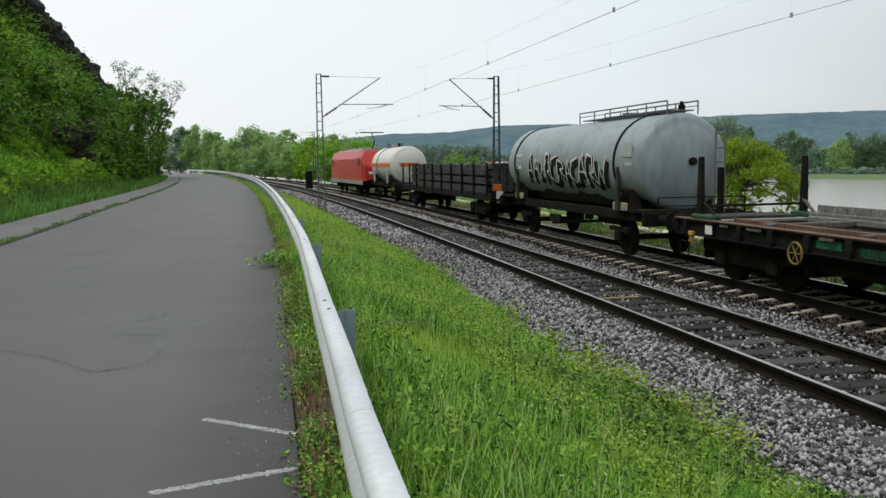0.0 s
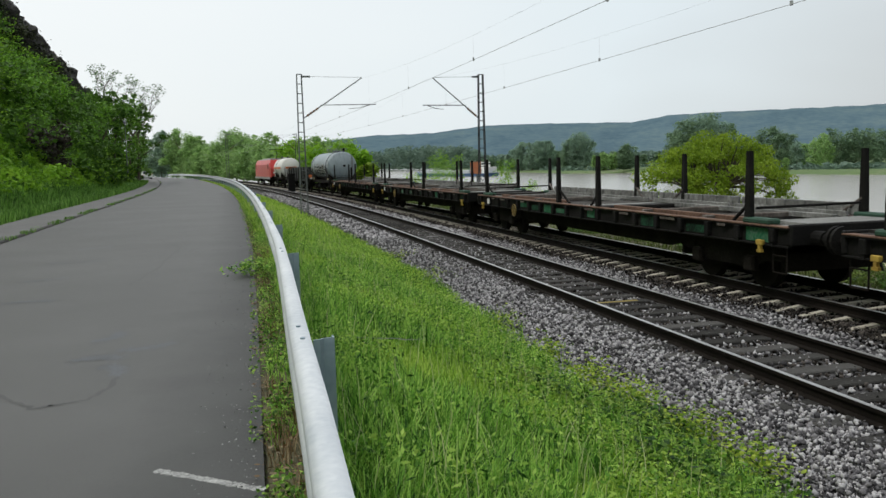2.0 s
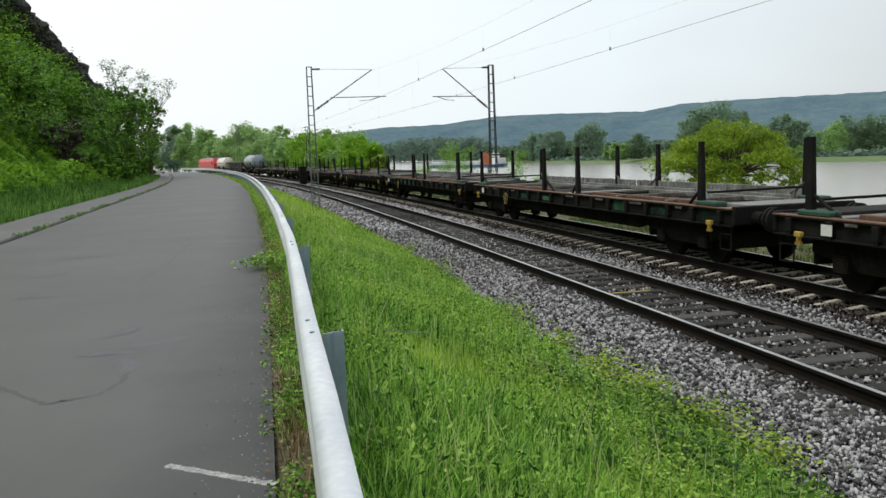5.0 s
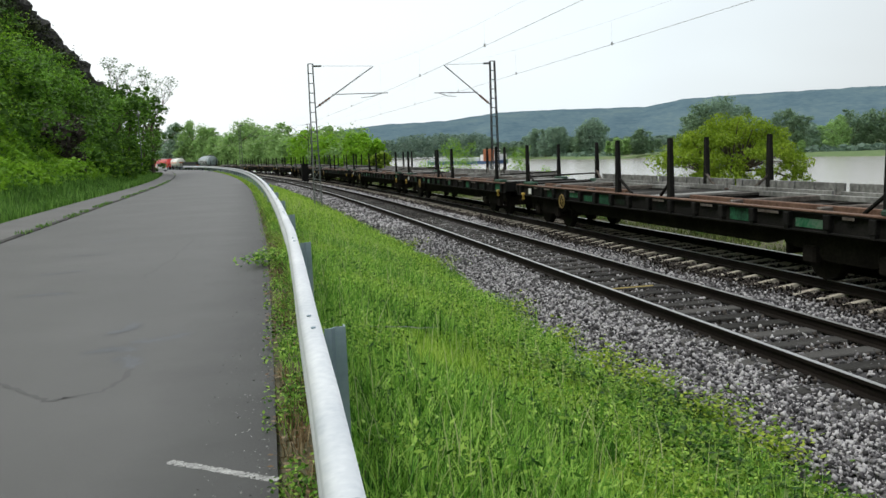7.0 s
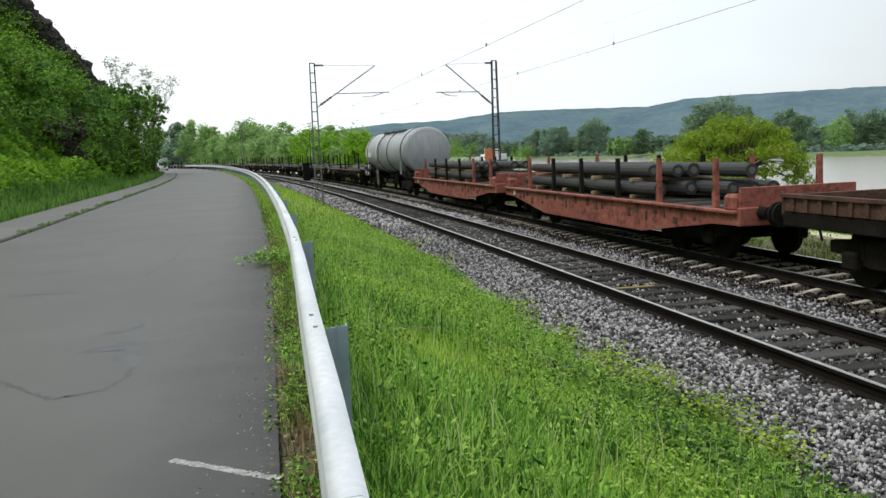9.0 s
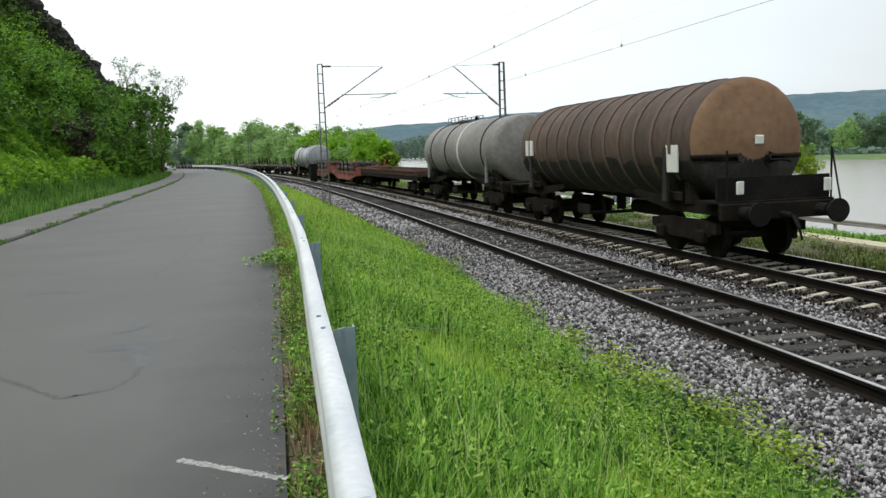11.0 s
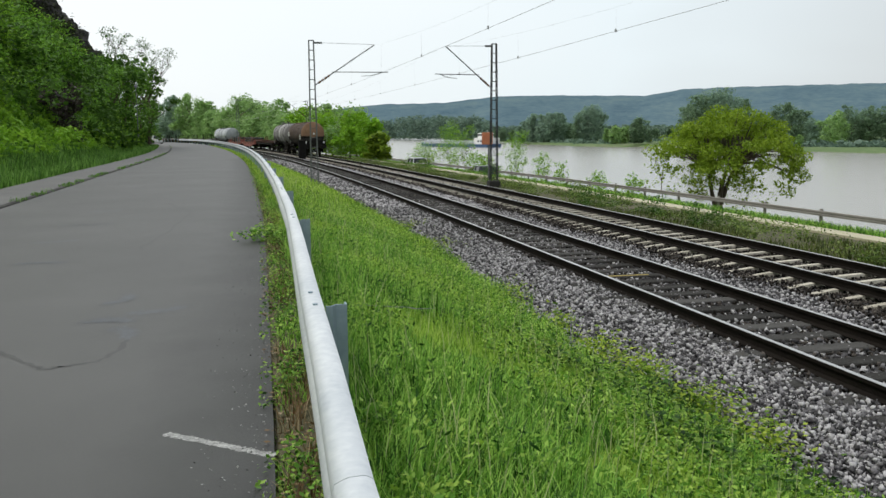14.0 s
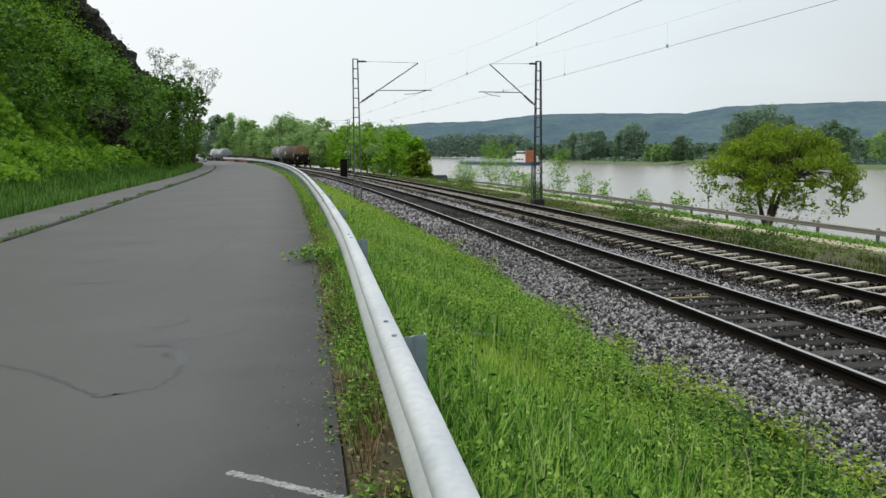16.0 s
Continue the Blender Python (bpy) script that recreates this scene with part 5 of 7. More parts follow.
def build_train():
    loco = locomotive()
    TRAIN.append((loco, 71.0))
    t1 = tank_wagon("white tank wagon with an orange stripe", 11.6, TANKWHITE, 1.22, 2.36, 6.8, (1.4,), BLACKSTEEL, four_axle=False, stripe=True, rail_top=(0.2, 1.6))
    TRAIN.append((t1, 56.2))
    TRAIN.append((stake_wagon(), 39.9))
    tg = tank_wagon("grey tank wagon with black graffiti on its side", 13.0, TANKGREY, 1.24, 2.43, 10.3, (-3.9, 4.4), BLACKSTEEL, four_axle=False, rail_top=(-5.2, 0.4), strap_material=GRIME_AND_SHADE, saddle_material=PALEYELLOW)
    # partly oily dirt, partly underside shade painted dark
    grime(tg, 1.24, 2.43, 10.0, -0.80, seed=3)
    graffiti(tg, 1.24, 2.43)
    ladder(tg, 0.75, -5.72, 1.2, 3.3, LATTICE, 0.0)
    bm = bmesh.new()
    rod(bm, (0.1, -5.62, 2.45), (0.1, -5.5, 2.45), 0.10, 12)
    part("end_valve", bm, BLACKSTEEL, tg)
    bm = bmesh.new()
    for x in (-1.15, 1.15):
        rod(bm, (x, -6.2, 1.2), (x, -6.2, 1.6), 0.018, 6)
    for z in (1.4, 1.6):
        rod(bm, (-1.15, -6.2, z), (1.15, -6.2, z), 0.014, 6)
    part("end_railing", bm, BROWNDIRT, tg)
    part("end_post", box(bmesh.new(), 0.62, -5.98, 1.75, 0.14, 0.12, 1.1, bevel=0.02), BROWNDIRT, tg)
    for y, wd, hg in ((-4.7, 0.5, 0.34), (-4.75, 0.4, 0.08)):
        part("lettering", box(bmesh.new(), -1.235, y, 2.75 if hg > 0.1 else 2.4, 0.02, wd, hg), LETTERGREY, tg, "faint pale lettering bar")
    TRAIN.append((tg, 23.55))
    first = flat_wagon()
    TRAIN.append((first, 16.8 - 19.65 / 2))
    for k in range(1, 10):
        TRAIN.append((copy_thing(first, Matrix.Identity(4)), 16.8 - 19.65 * (k + 0.5)))
    t2 = tank_wagon("light grey tank wagon with dark bands", 16.9, TANKSILVER, 1.38, 2.50, 13.1, (-5.6, -1.45, 5.85), BLACKSTEEL)
    part("pale_band", band(bmesh.new(), 1.385, 2.25, 2.50, 0.3), TANKWHITE, t2, "cream band")
    part("band", band(bmesh.new(), 1.387, 1.98, 2.50, 0.08), BLACKSTEEL, t2)
    ladder(t2, -1.50, 1.35, 0.40, 1.45, PALEYELLOW, -0.02)
    ladder(t2, -1.50, 1.35, 1.45, 2.75, LATTICE, 0.06)
    bm = bmesh.new()
    arc = [(-(1.44) * math.cos(a), 2.5 + 1.44 * math.sin(a)) for a in np.linspace(0.15, 1.15, 9)]
    for (x0, z0), (x1, z1) in zip(arc, arc[1:]):
        for y in (1.14, 1.56):
            rod(bm, (x0, y, z0), (x1, y, z1), 0.02, 6)
        rod(bm, (x0, 1.14, z0), (x0, 1.56, z0), 0.016, 6)
    part("upper_ladder", bm, LATTICE, t2)
    bm = bmesh.new()
    for x in (-0.80, -0.66, -0.52, -0.38):
        box(bm, x, -0.75, 3.80 + 0.02 * (x + 0.6), 0.09, 6.2, 0.03)
    for i in range(14):
        box(bm, -0.62, 2.2 - i * 0.46, 3.75, 0.44, 0.04, 0.08)
    part("walkway", bm, LATTICE, t2)
    bm = bmesh.new()
    for y0, y1 in ((1.9, 0.9), (-1.2, -3.6)):
        rod(bm, (-0.78, y0, 3.93), (-0.78, y1, 3.93), 0.016, 6)
        for y in (y0, y1):
            rod(bm, (-0.78, y, 3.78), (-0.78, y, 3.93), 0.018, 6)
    part("handrail", bm, LATTICE, t2)
    for y, wd in ((6.32, 0.30), (5.55, 0.34), (5.15, 0.30), (4.68, 0.34)):
        bm = box(bmesh.new(), -1.375, y, 2.38, 0.03, wd, 0.34, bevel=0.01)
        part("lettering", bm, WHITE, t2, "worn white lettering bar")
    for y in (-2.1, -2.6):
        bm = box(bmesh.new(), -1.195, y, 1.83, 0.03, 0.22, 0.08)
        part("lettering", bm, LETTERRED, t2, "faded red lettering bar")
    panel_ = part("data_panel", box(bmesh.new(), -1.40, 5.9, 1.37, 0.03, 2.0, 0.9, bevel=0.01), BLACKSTEEL, t2, "dark data panel")
    bm = bmesh.new()
    for y, z, a, b in ((6.55, 1.62, 0.4, 0.10), (6.6, 1.15, 0.22, 0.30), (5.35, 1.55, 0.34, 0.22), (5.6, 1.15, 0.5, 0.09), (5.65, 1.02, 0.4, 0.07), (5.3, 1.72, 0.5, 0.05)):
        box(bm, -1.418, y, z, 0.008, a, b)
    part("data_lines", bm, WHITE, panel_, "worn white bars")
    bm = bmesh.new()
    box(bm, 0, 0.2, 1.06, 1.1, 1.3, 0.3, bevel=0.1)
    part("outlet_box", bm, BROWNDIRT, t2)
    part("air_tank", rod(bmesh.new(), (-0.75, -0.6, 0.62), (-0.75, 1.2, 0.62), 0.17, 12), BROWNDIRT, t2)
    for y in (-1.6, -2.2):
        part("outlet_pipe", rod(bmesh.new(), (-0.9, y, 0.5), (-0.9, y, 1.1), 0.07, 8), BROWNDIRT, t2)
    # here the dark belly is underside shade put into colour
    grime(t2, 1.38, 2.50, 12.8, -1.0, seed=5)
    TRAIN.append((t2, -188.4))
    r1 = red_wagon()
    TRAIN.append((r1, -204.55))
    TRAIN.append((copy_thing(r1, Matrix.Identity(4)), -220.45))
    TRAIN.append((pole_load(4), -204.55))
    TRAIN.append((pole_load(9), -220.45))
    TRAIN.append((low_wagon(), -239.4))
    t3 = tank_wagon("grey and brown tank wagon with dark bands", 15.8, TANKDULL, 1.36, 2.50, 12.6, (-4.6, 1.6, 4.6), BLACKSTEEL, rail_top=(1.0, 4.5))
    part("white_band", band(bmesh.new(), 1.365, -0.8, 2.50, 0.16), WHITE, t3)
    grime(t3, 1.36, 2.50, 12.2, -0.75, seed=7)
    TRAIN.append((t3, -258.3))
    t4 = tank_wagon("rusty brown tank wagon with heating ribs", 15.3, TANKBROWN, 1.36, 2.50, 11.4, [-4.9 + 0.9 * i for i in range(12)], TANKRIB, TANKEND, band_w=0.13, rail_top=(), strap_material=GRIME_AND_SHADE)
    bm = bmesh.new()
    for y in (5.0, 4.55):
        box(bm, -1.375, y, 2.5, 0.04, 0.26, 0.5)
    part("lettering", bm, WHITE, t4, "worn white lettering bars")
    bm = box(bmesh.new(), -1.35, -5.0, 2.15, 0.03, 0.55, 0.6)
    part("white_panel", bm, WHITE, t4, "white data panel")
    bm = bmesh.new()
    for x in (-0.95, 1.05):
        box(bm, x, -7.05, 1.55, 0.15, 0.06, 0.26, bevel=0.01)
    part("tail_lamp", bm, WHITE, t4, "pale tail lamp board")
    bm = bmesh.new()
    rod(bm, (-1.15, -6.9, 1.2), (-1.15, -6.9, 2.3), 0.02, 6)
    rod(bm, (1.25, -6.9, 1.2), (1.25, -6.9, 2.3), 0.02, 6)
    rod(bm, (1.25, -6.9, 2.3), (1.25, -7.2, 1.2), 0.02, 6)
    box(bm, 0, -6.75, 1.5, 2.6, 0.06, 0.5)
    part("end_platform", bm, BLACKSTEEL, t4)
    bm = box(bmesh.new(), 0.1, -6.1, 2.5, 0.2, 0.06, 0.2, bevel=0.02)
    part("end_valve", bm, WHITE, t4)
    grime(t4, 1.375, 2.50, 11.42, -0.28, True, seed=9)
    TRAIN.append((t4, -273.7))


LETTERRED = mat("faded red lettering", [(0.16, 0.03, 0.025), (0.26, 0.07, 0.05)], rough=0.7, scale=5, fine=30)
TANKDULL = mat("dull grey tank paint", [(0.10, 0.09, 0.085), (0.20, 0.19, 0.185), (0.28, 0.28, 0.28)], rough=0.7, scale=0.6, fine=6)
TANKRIB = mat("rusty rib", [(0.075, 0.048, 0.038), (0.16, 0.108, 0.082)], rough=0.85, scale=1.5, fine=10)
build_train()
SPEED = 26.9


# ---- cars, ship ----
def car(name, label, paint, m=None, tall=1.5, length=4.4):
    c = empty(name, m)
    tagged(c, label, "car", "cars")
    h = length / 2
    bm = bmesh.new()
    w = 0.88

    def sec(y, z0, z1, wd):
        return [(-wd, y, z0), (wd, y, z0), (wd, y, z1 - 0.12), (wd * 0.94, y, z1), (-wd * 0.94, y, z1), (-wd, y, z1 - 0.12)]
    loft(bm, [sec(-h, 0.35, 0.75, w * 0.86), sec(-h + 0.15, 0.25, 0.95, w), sec(-h + 1.0, 0.22, 0.98, w), sec(h - 1.4, 0.22, 0.98, w), sec(h - 0.3, 0.24, 0.80, w * 0.97), sec(h, 0.35, 0.62, w * 0.82)])
    part("body", bm, paint, c)
    bm = bmesh.new()
    loft(bm, [[(-x, y, z) for x, y, z in ((0.84, -h + 0.18, 0.96), (-0.84, -h + 0.18, 0.96), (-0.84, h - 1.2, 0.96), (0.84, h - 1.2, 0.96))], [(-x, y, z) for x, y, z in ((0.70, -h + 0.35, tall - 0.04), (-0.70, -h + 0.35, tall - 0.04), (-0.70, h - 2.05, tall - 0.04), (0.70, h - 2.05, tall - 0.04))]])
    part("glazing", bm, GLASS, c, "dark glazing")
    bm = bmesh.new()
    loft(bm, [[(-0.72, -h + 0.5, z), (0.72, -h + 0.5, z), (0.72, h - 1.95, z), (-0.72, h - 1.95, z)] for z in (tall - 0.05, tall)])
    part("roof", bm, paint, c)
    for x in (-1, 1):
        for ya, yb in ((-h + 0.2, -h + 0.37), (-0.55, -0.55), (h - 1.22, h - 2.03)):
            bm = bmesh.new()
            rod(bm, (x * 0.85, ya, 0.96), (x * 0.71, yb, tall - 0.03), 0.045, 6)
            part("pillar", bm, paint, c)
    for x in (-0.7, 0.7):
        bm = box(bmesh.new(), x, -h + 0.10, 0.80, 0.26, 0.12, 0.16, bevel=0.02)
        part("tail_light", bm, REDLAMP, c, "red tail light")
        for y in (-h + 0.85, h - 0.85):
            bm = bmesh.new()
            rod(bm, (x * 1.12 - 0.1, y, 0.31), (x * 1.12 + 0.1, y, 0.31), 0.31, 18)
            wh = part("wheel", bm, RUBBER, c)
            bm = bmesh.new()
            rod(bm, (x * 1.12 - 0.105, y, 0.31), (x * 1.12 + 0.105, y, 0.31), 0.19, 12)
            part("rim", bm, LOCOGREY, wh, "grey wheel rim")
    return c


CARS = []


def build_traffic():
    CARS.append((car("car", "dark grey estate car driving on the riverside road", CARDARK, tall=1.38, length=3.8), 21.8, 30.3, 15.9, 11.4))
    CARS.append((car("car", "white hatchback driving on the riverside road", CARWHITE), 21.8, 57.3, 16.2, 11.7))
    car("car", "white car standing at the roadside by the bushes", CARWHITE, pose_at(172, -5.6, -0.02))
    car("car", "dark car standing behind the white one", CARDARK, pose_at(183, -7.2, -0.02))
    tagged(sweep("riverside_road", [(19.5, -2.76), (19.5, -2.7), (24.2, -2.7), (24.2, -2.76)], -60, 330, 3, ASPHALT), "grey asphalt riverside road", "road", kind="structure")
    tagged(sweep("sandy_strip", [(17.4, -1.8), (17.4, -1.55), (18.15, -1.55), (18.15, -1.8)], -60, 330, 3, SAND), "pale sandy strip above the riverside road", "path", kind="structure")
    fence = empty("riverside_guard_rail")
    tagged(fence, "dull steel guard rail along the riverside road", "guard rail", kind="structure")
    prof = [(24.68, -1.92), (24.62, -1.94), (24.62, -2.01), (24.65, -2.04), (24.62, -2.07), (24.62, -2.14), (24.70, -2.16), (24.70, -1.92)]
    first = None
    for k in range(50):
        s = -40 + 4 * k
        b = sweep("beam", prof[::-1], s, s + 4, 2, FENCE)
        b.parent = fence
        if first is None:
            first = part("post", box(bmesh.new(), 0, 0, 0, 0.10, 0.12, 1.2), FENCE, fence)
            first.matrix_basis = pose_at(s, 24.78, -2.45)
        else:
            share(first, pose_at(s, 24.78, -2.45), fence)


FENCE = mat("weathered rail steel", [(0.16, 0.15, 0.135), (0.30, 0.28, 0.25)], rough=0.8, scale=1, fine=12)
build_traffic()


HATCH = mat("pale hatch paint", [(0.34, 0.37, 0.39), (0.48, 0.51, 0.53)], rough=0.6, scale=0.4, fine=4)


def ship(name, label, m, length, hull, house_at):
    s = empty(name, m)
    tagged(s, label, "cargo ship", "river ships")
    h = length / 2
    bm = bmesh.new()
    loft(bm, [[(-w, y, -1.0), (w, y, -1.0), (w * 1.05, y, t), (-w * 1.05, y, t)] for y, w, t in ((-h, 3.2, 2.0), (-h + 4, 4.6, 1.7), (h - 10, 4.6, 1.7), (h - 3, 2.8, 2.2), (h, 0.5, 2.8))])
    part("hull", bm, hull, s)
    bm = bmesh.new()
    box(bm, 0, 5, 2.7, 8.6, length * 0.66, 2.2, bevel=0.2)
    part("hatch_cover", bm, HATCH, s, "grey hatch covers")
    bm = bmesh.new()
    box(bm, 0, house_at, 3.6, 8.2, 16, 3.8, bevel=0.15)
    box(bm, 0, house_at + 1, 6.9, 6.4, 8.0, 3.2, bevel=0.15)
    part("deckhouse", bm, WHITE, s, "white deckhouse")
    bm = bmesh.new()
    for y in (house_at - 3, house_at, house_at + 3):
        for x in (-3.82, 3.82):
            box(bm, x * 1.08, y, 3.6, 0.05, 1.6, 0.9)
    box(bm, 0, house_at + 1, 7.4, 6.5, 8.1, 0.9)
    part("window", bm, GLASS, s)
    bm = bmesh.new()
    rod(bm, (0, house_at - 1, 6.2), (0, house_at - 1, 10.4), 0.1, 6)
    rod(bm, (0, h - 6, 2), (0, h - 6, 7), 0.1, 6)
    part("mast", bm, WHITE, s)
    return s


SHIPS = []
SHIPS.append(ship("cargo_ship", "blue and white inland cargo ship on the river", None, 85, mat("blue hull", [(0.02, 0.06, 0.14), (0.05, 0.11, 0.22)], rough=0.5), -32))


# ---- signs, lamp, cabinet ----
def build_fixtures():
    cab = empty("relay_cabinet", pose_at(92, 8.4, -1.2))
    tagged(cab, "dark grey trackside relay cabinet", "relay cabinet")
    bm = box(bmesh.new(), 0, 0, 1.0, 0.72, 0.6, 2.0, bevel=0.03)
    part("body", bm, BLACKSTEEL, cab)
    bm = box(bmesh.new(), 0, 0, 2.03, 0.8, 0.7, 0.06, bevel=0.01)
    part("lid", bm, BLACKSTEEL, cab)
    lamp = empty("street_lamp", pose_at(97, -8.4, 0.3))
    tagged(lamp, "slim grey street lamp among the trees", "street lamp")
    bm = bmesh.new()
    rod(bm, (0, 0, -0.5), (0, 0, 6.3), 0.06, 8, 0.04)
    part("pole", bm, LATTICE, lamp)
    bm = bmesh.new()
    rod(bm, (0, 0, 6.3), (0, 0, 6.55), 0.12, 12, 0.2)
    rod(bm, (0, 0, 6.55), (0, 0, 6.65), 0.22, 12, 0.05)
    part("lantern", bm, LOCOGREY, lamp)
    board = empty("signal_board", pose_at(47.5, 14.3, -0.95))
    tagged(board, "faded orange board on a post by the track", "sign board")
    bm = bmesh.new()
    rod(bm, (0, 0, -0.9), (0, 0, 2.3), 0.05, 8)
    part("post", bm, LATTICE, board)
    bm = box(bmesh.new(), -0.1, -0.06, 2.2, 0.66, 0.04, 0.70, bevel=0.01)
    part("board", bm, SIGNORANGE, board)


build_fixtures()


# ---- plants ----
def quads_object(name, centers, size, material, rng, flat=0.5, aspect=0.6, normals=None):
    """Many small leaves in one mesh: each a folded quad at its own turn."""
    n = len(centers)
    a = rng.normal(size=(n, 3))
    a[:, 2] *= flat
    a[:, :2] += 1e-6
    a /= np.linalg.norm(a, axis=1)[:, None]
    b = np.cross(a, rng.normal(size=(n, 3)))
    b[:, 2] *= flat
    b /= np.linalg.norm(b, axis=1)[:, None]
    sz = size * rng.uniform(0.6, 1.4, n)[:, None]
    u, v = a * sz, b * sz * aspect
    verts = np.stack([centers - u * 0.5, centers - v * 0.5, centers + u * 0.5, centers + v * 0.5], 1).reshape(-1, 3)
    me = bpy.data.meshes.new(name)
    me.vertices.add(4 * n)
    me.vertices.foreach_set("co", verts.astype(np.float32).ravel())
    me.loops.add(4 * n)
    me.loops.foreach_set("vertex_index", np.arange(4 * n, dtype=np.int32))
    me.polygons.add(n)
    me.polygons.foreach_set("loop_start", np.arange(0, 4 * n, 4, dtype=np.int32))
    me.update(calc_edges=True)
    me.materials.append(material)
    return new(name, me)


def clump_points(rng, blobs, per):
    """Points scattered over the outer part of uneven blobs (x, y, z, radius, squash)."""
    pts = []
    for x, y, z, r, q in blobs:
        k = max(20, int(per * r * r))
        d = rng.normal(size=(k, 3))
        d /= np.linalg.norm(d, axis=1)[:, None]
        rad = r * (0.5 + 0.62 * rng.uniform(0, 1, k) ** 0.7) * (1 + 0.18 * np.sin(d[:, 0] * 5 + x) * np.cos(d[:, 1] * 6 + y))
        p = d * rad[:, None]
        p[:, 2] *= q
        pts.append(p + np.array([x, y, z]))
    return np.concatenate(pts)


def limb(bm, rnd, a, d, length, r, depth, tips):
    p = Vector(a)
    dirn = Vector(d).normalized()
    for k in range(3):
        q = p + dirn * length / 3
        rod(bm, p, q, r * (1 - 0.2 * k), 7, r * (1 - 0.2 * (k + 1)), caps=False)
        p = q
        dirn = (dirn + Vector((rnd.uniform(-0.25, 0.25), rnd.uniform(-0.25, 0.25), rnd.uniform(-0.05, 0.2)))).normalized()
    tips.append(p)
    if depth:
        for k in range(3):
            nd = (dirn + Vector((rnd.uniform(-0.9, 0.9), rnd.uniform(-0.9, 0.9), rnd.uniform(-0.2, 0.6)))).normalized()
            limb(bm, rnd, p, nd, length * 0.68, r * 0.45, depth - 1, tips)


def tree(name, label, base, height, spread, material, seed, leaf=0.22, per=60, stem=0.12, crown_low=0.3, round_=0.8, lean=(0, 0), trunks=1, depth=2, group="trees", core=0.72, inner=None, full=0.0):
    rnd = random.Random(seed)
    rng = np.random.default_rng(seed)
    t = empty(name, Matrix.Translation(base))
    tagged(t, label, "tree" if name == "tree" else "shrub", group)
    bm = bmesh.new()
    tips = []
    for k in range(trunks):
        d = Vector((lean[0] + rnd.uniform(-0.35, 0.35) * (trunks > 1), lean[1] + rnd.uniform(-0.35, 0.35) * (trunks > 1), 1))
        limb(bm, rnd, (rnd.uniform(-0.2, 0.2) * (trunks > 1), 0, -0.3), d, height * 0.42, stem * height / 6, depth, tips)
    part("trunk", bm, BARK, t)
    blobs = []
    n = int(11 + 3 * depth)
    for i in range(n):
        f = rnd.random()
        z = height * (crown_low + (1 - crown_low) * f)
        wd = spread / 2 * math.sin(math.pi * min(1.0, 0.18 + 0.74 * f)) ** 0.7
        a = rnd.uniform(0, 6.283)
        q = rnd.uniform(0.25, 1.0) * wd
        blobs.append((q * math.cos(a) + lean[0] * z, q * math.sin(a) + lean[1] * z, z, rnd.uniform(0.15, 0.34) * spread * 0.6, round_))
    if full:
        for k in range(7):
            f = (k + 0.5) / 7
            blobs.append((rnd.uniform(-0.1, 0.1) * spread, rnd.uniform(-0.1, 0.1) * spread, height * (0.06 + 0.86 * f), full * spread * math.sin(math.pi * (0.15 + 0.72 * f)) ** 0.7, 0.8))
    for p in tips if not full else ():
        blobs.append((p.x, p.y, p.z, spread * rnd.uniform(0.09, 0.16), round_))
    pts = clump_points(rng, blobs, per)
    pts = pts[pts[:, 2] > height * crown_low * 0.5]
    c = quads_object("crown", pts, leaf, material, rng)
    c.parent = t
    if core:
        # the default inner leaves are darkened to paint shade deep in the crown
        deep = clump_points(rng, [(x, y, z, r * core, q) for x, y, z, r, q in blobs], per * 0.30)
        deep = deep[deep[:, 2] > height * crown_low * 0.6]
        c = quads_object("inner_foliage", deep, leaf * 2.0, inner or LEAF_INNER_SHADED, rng, aspect=0.8)
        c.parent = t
    return t


# Darker than the outer leaves: crown shade put into their colour.
LEAF_INNER_SHADED = leafy("inner leaves", [(0.035, 0.085, 0.012), (0.07, 0.16, 0.02), (0.12, 0.24, 0.035)], spread=0.35, through_light=0.35, vary=0.3)
LEAF_INNER_LIGHT_SHADED = leafy("inner light leaves", [(0.08, 0.14, 0.012), (0.15, 0.24, 0.02), (0.22, 0.32, 0.03)], spread=0.35, through_light=0.4)


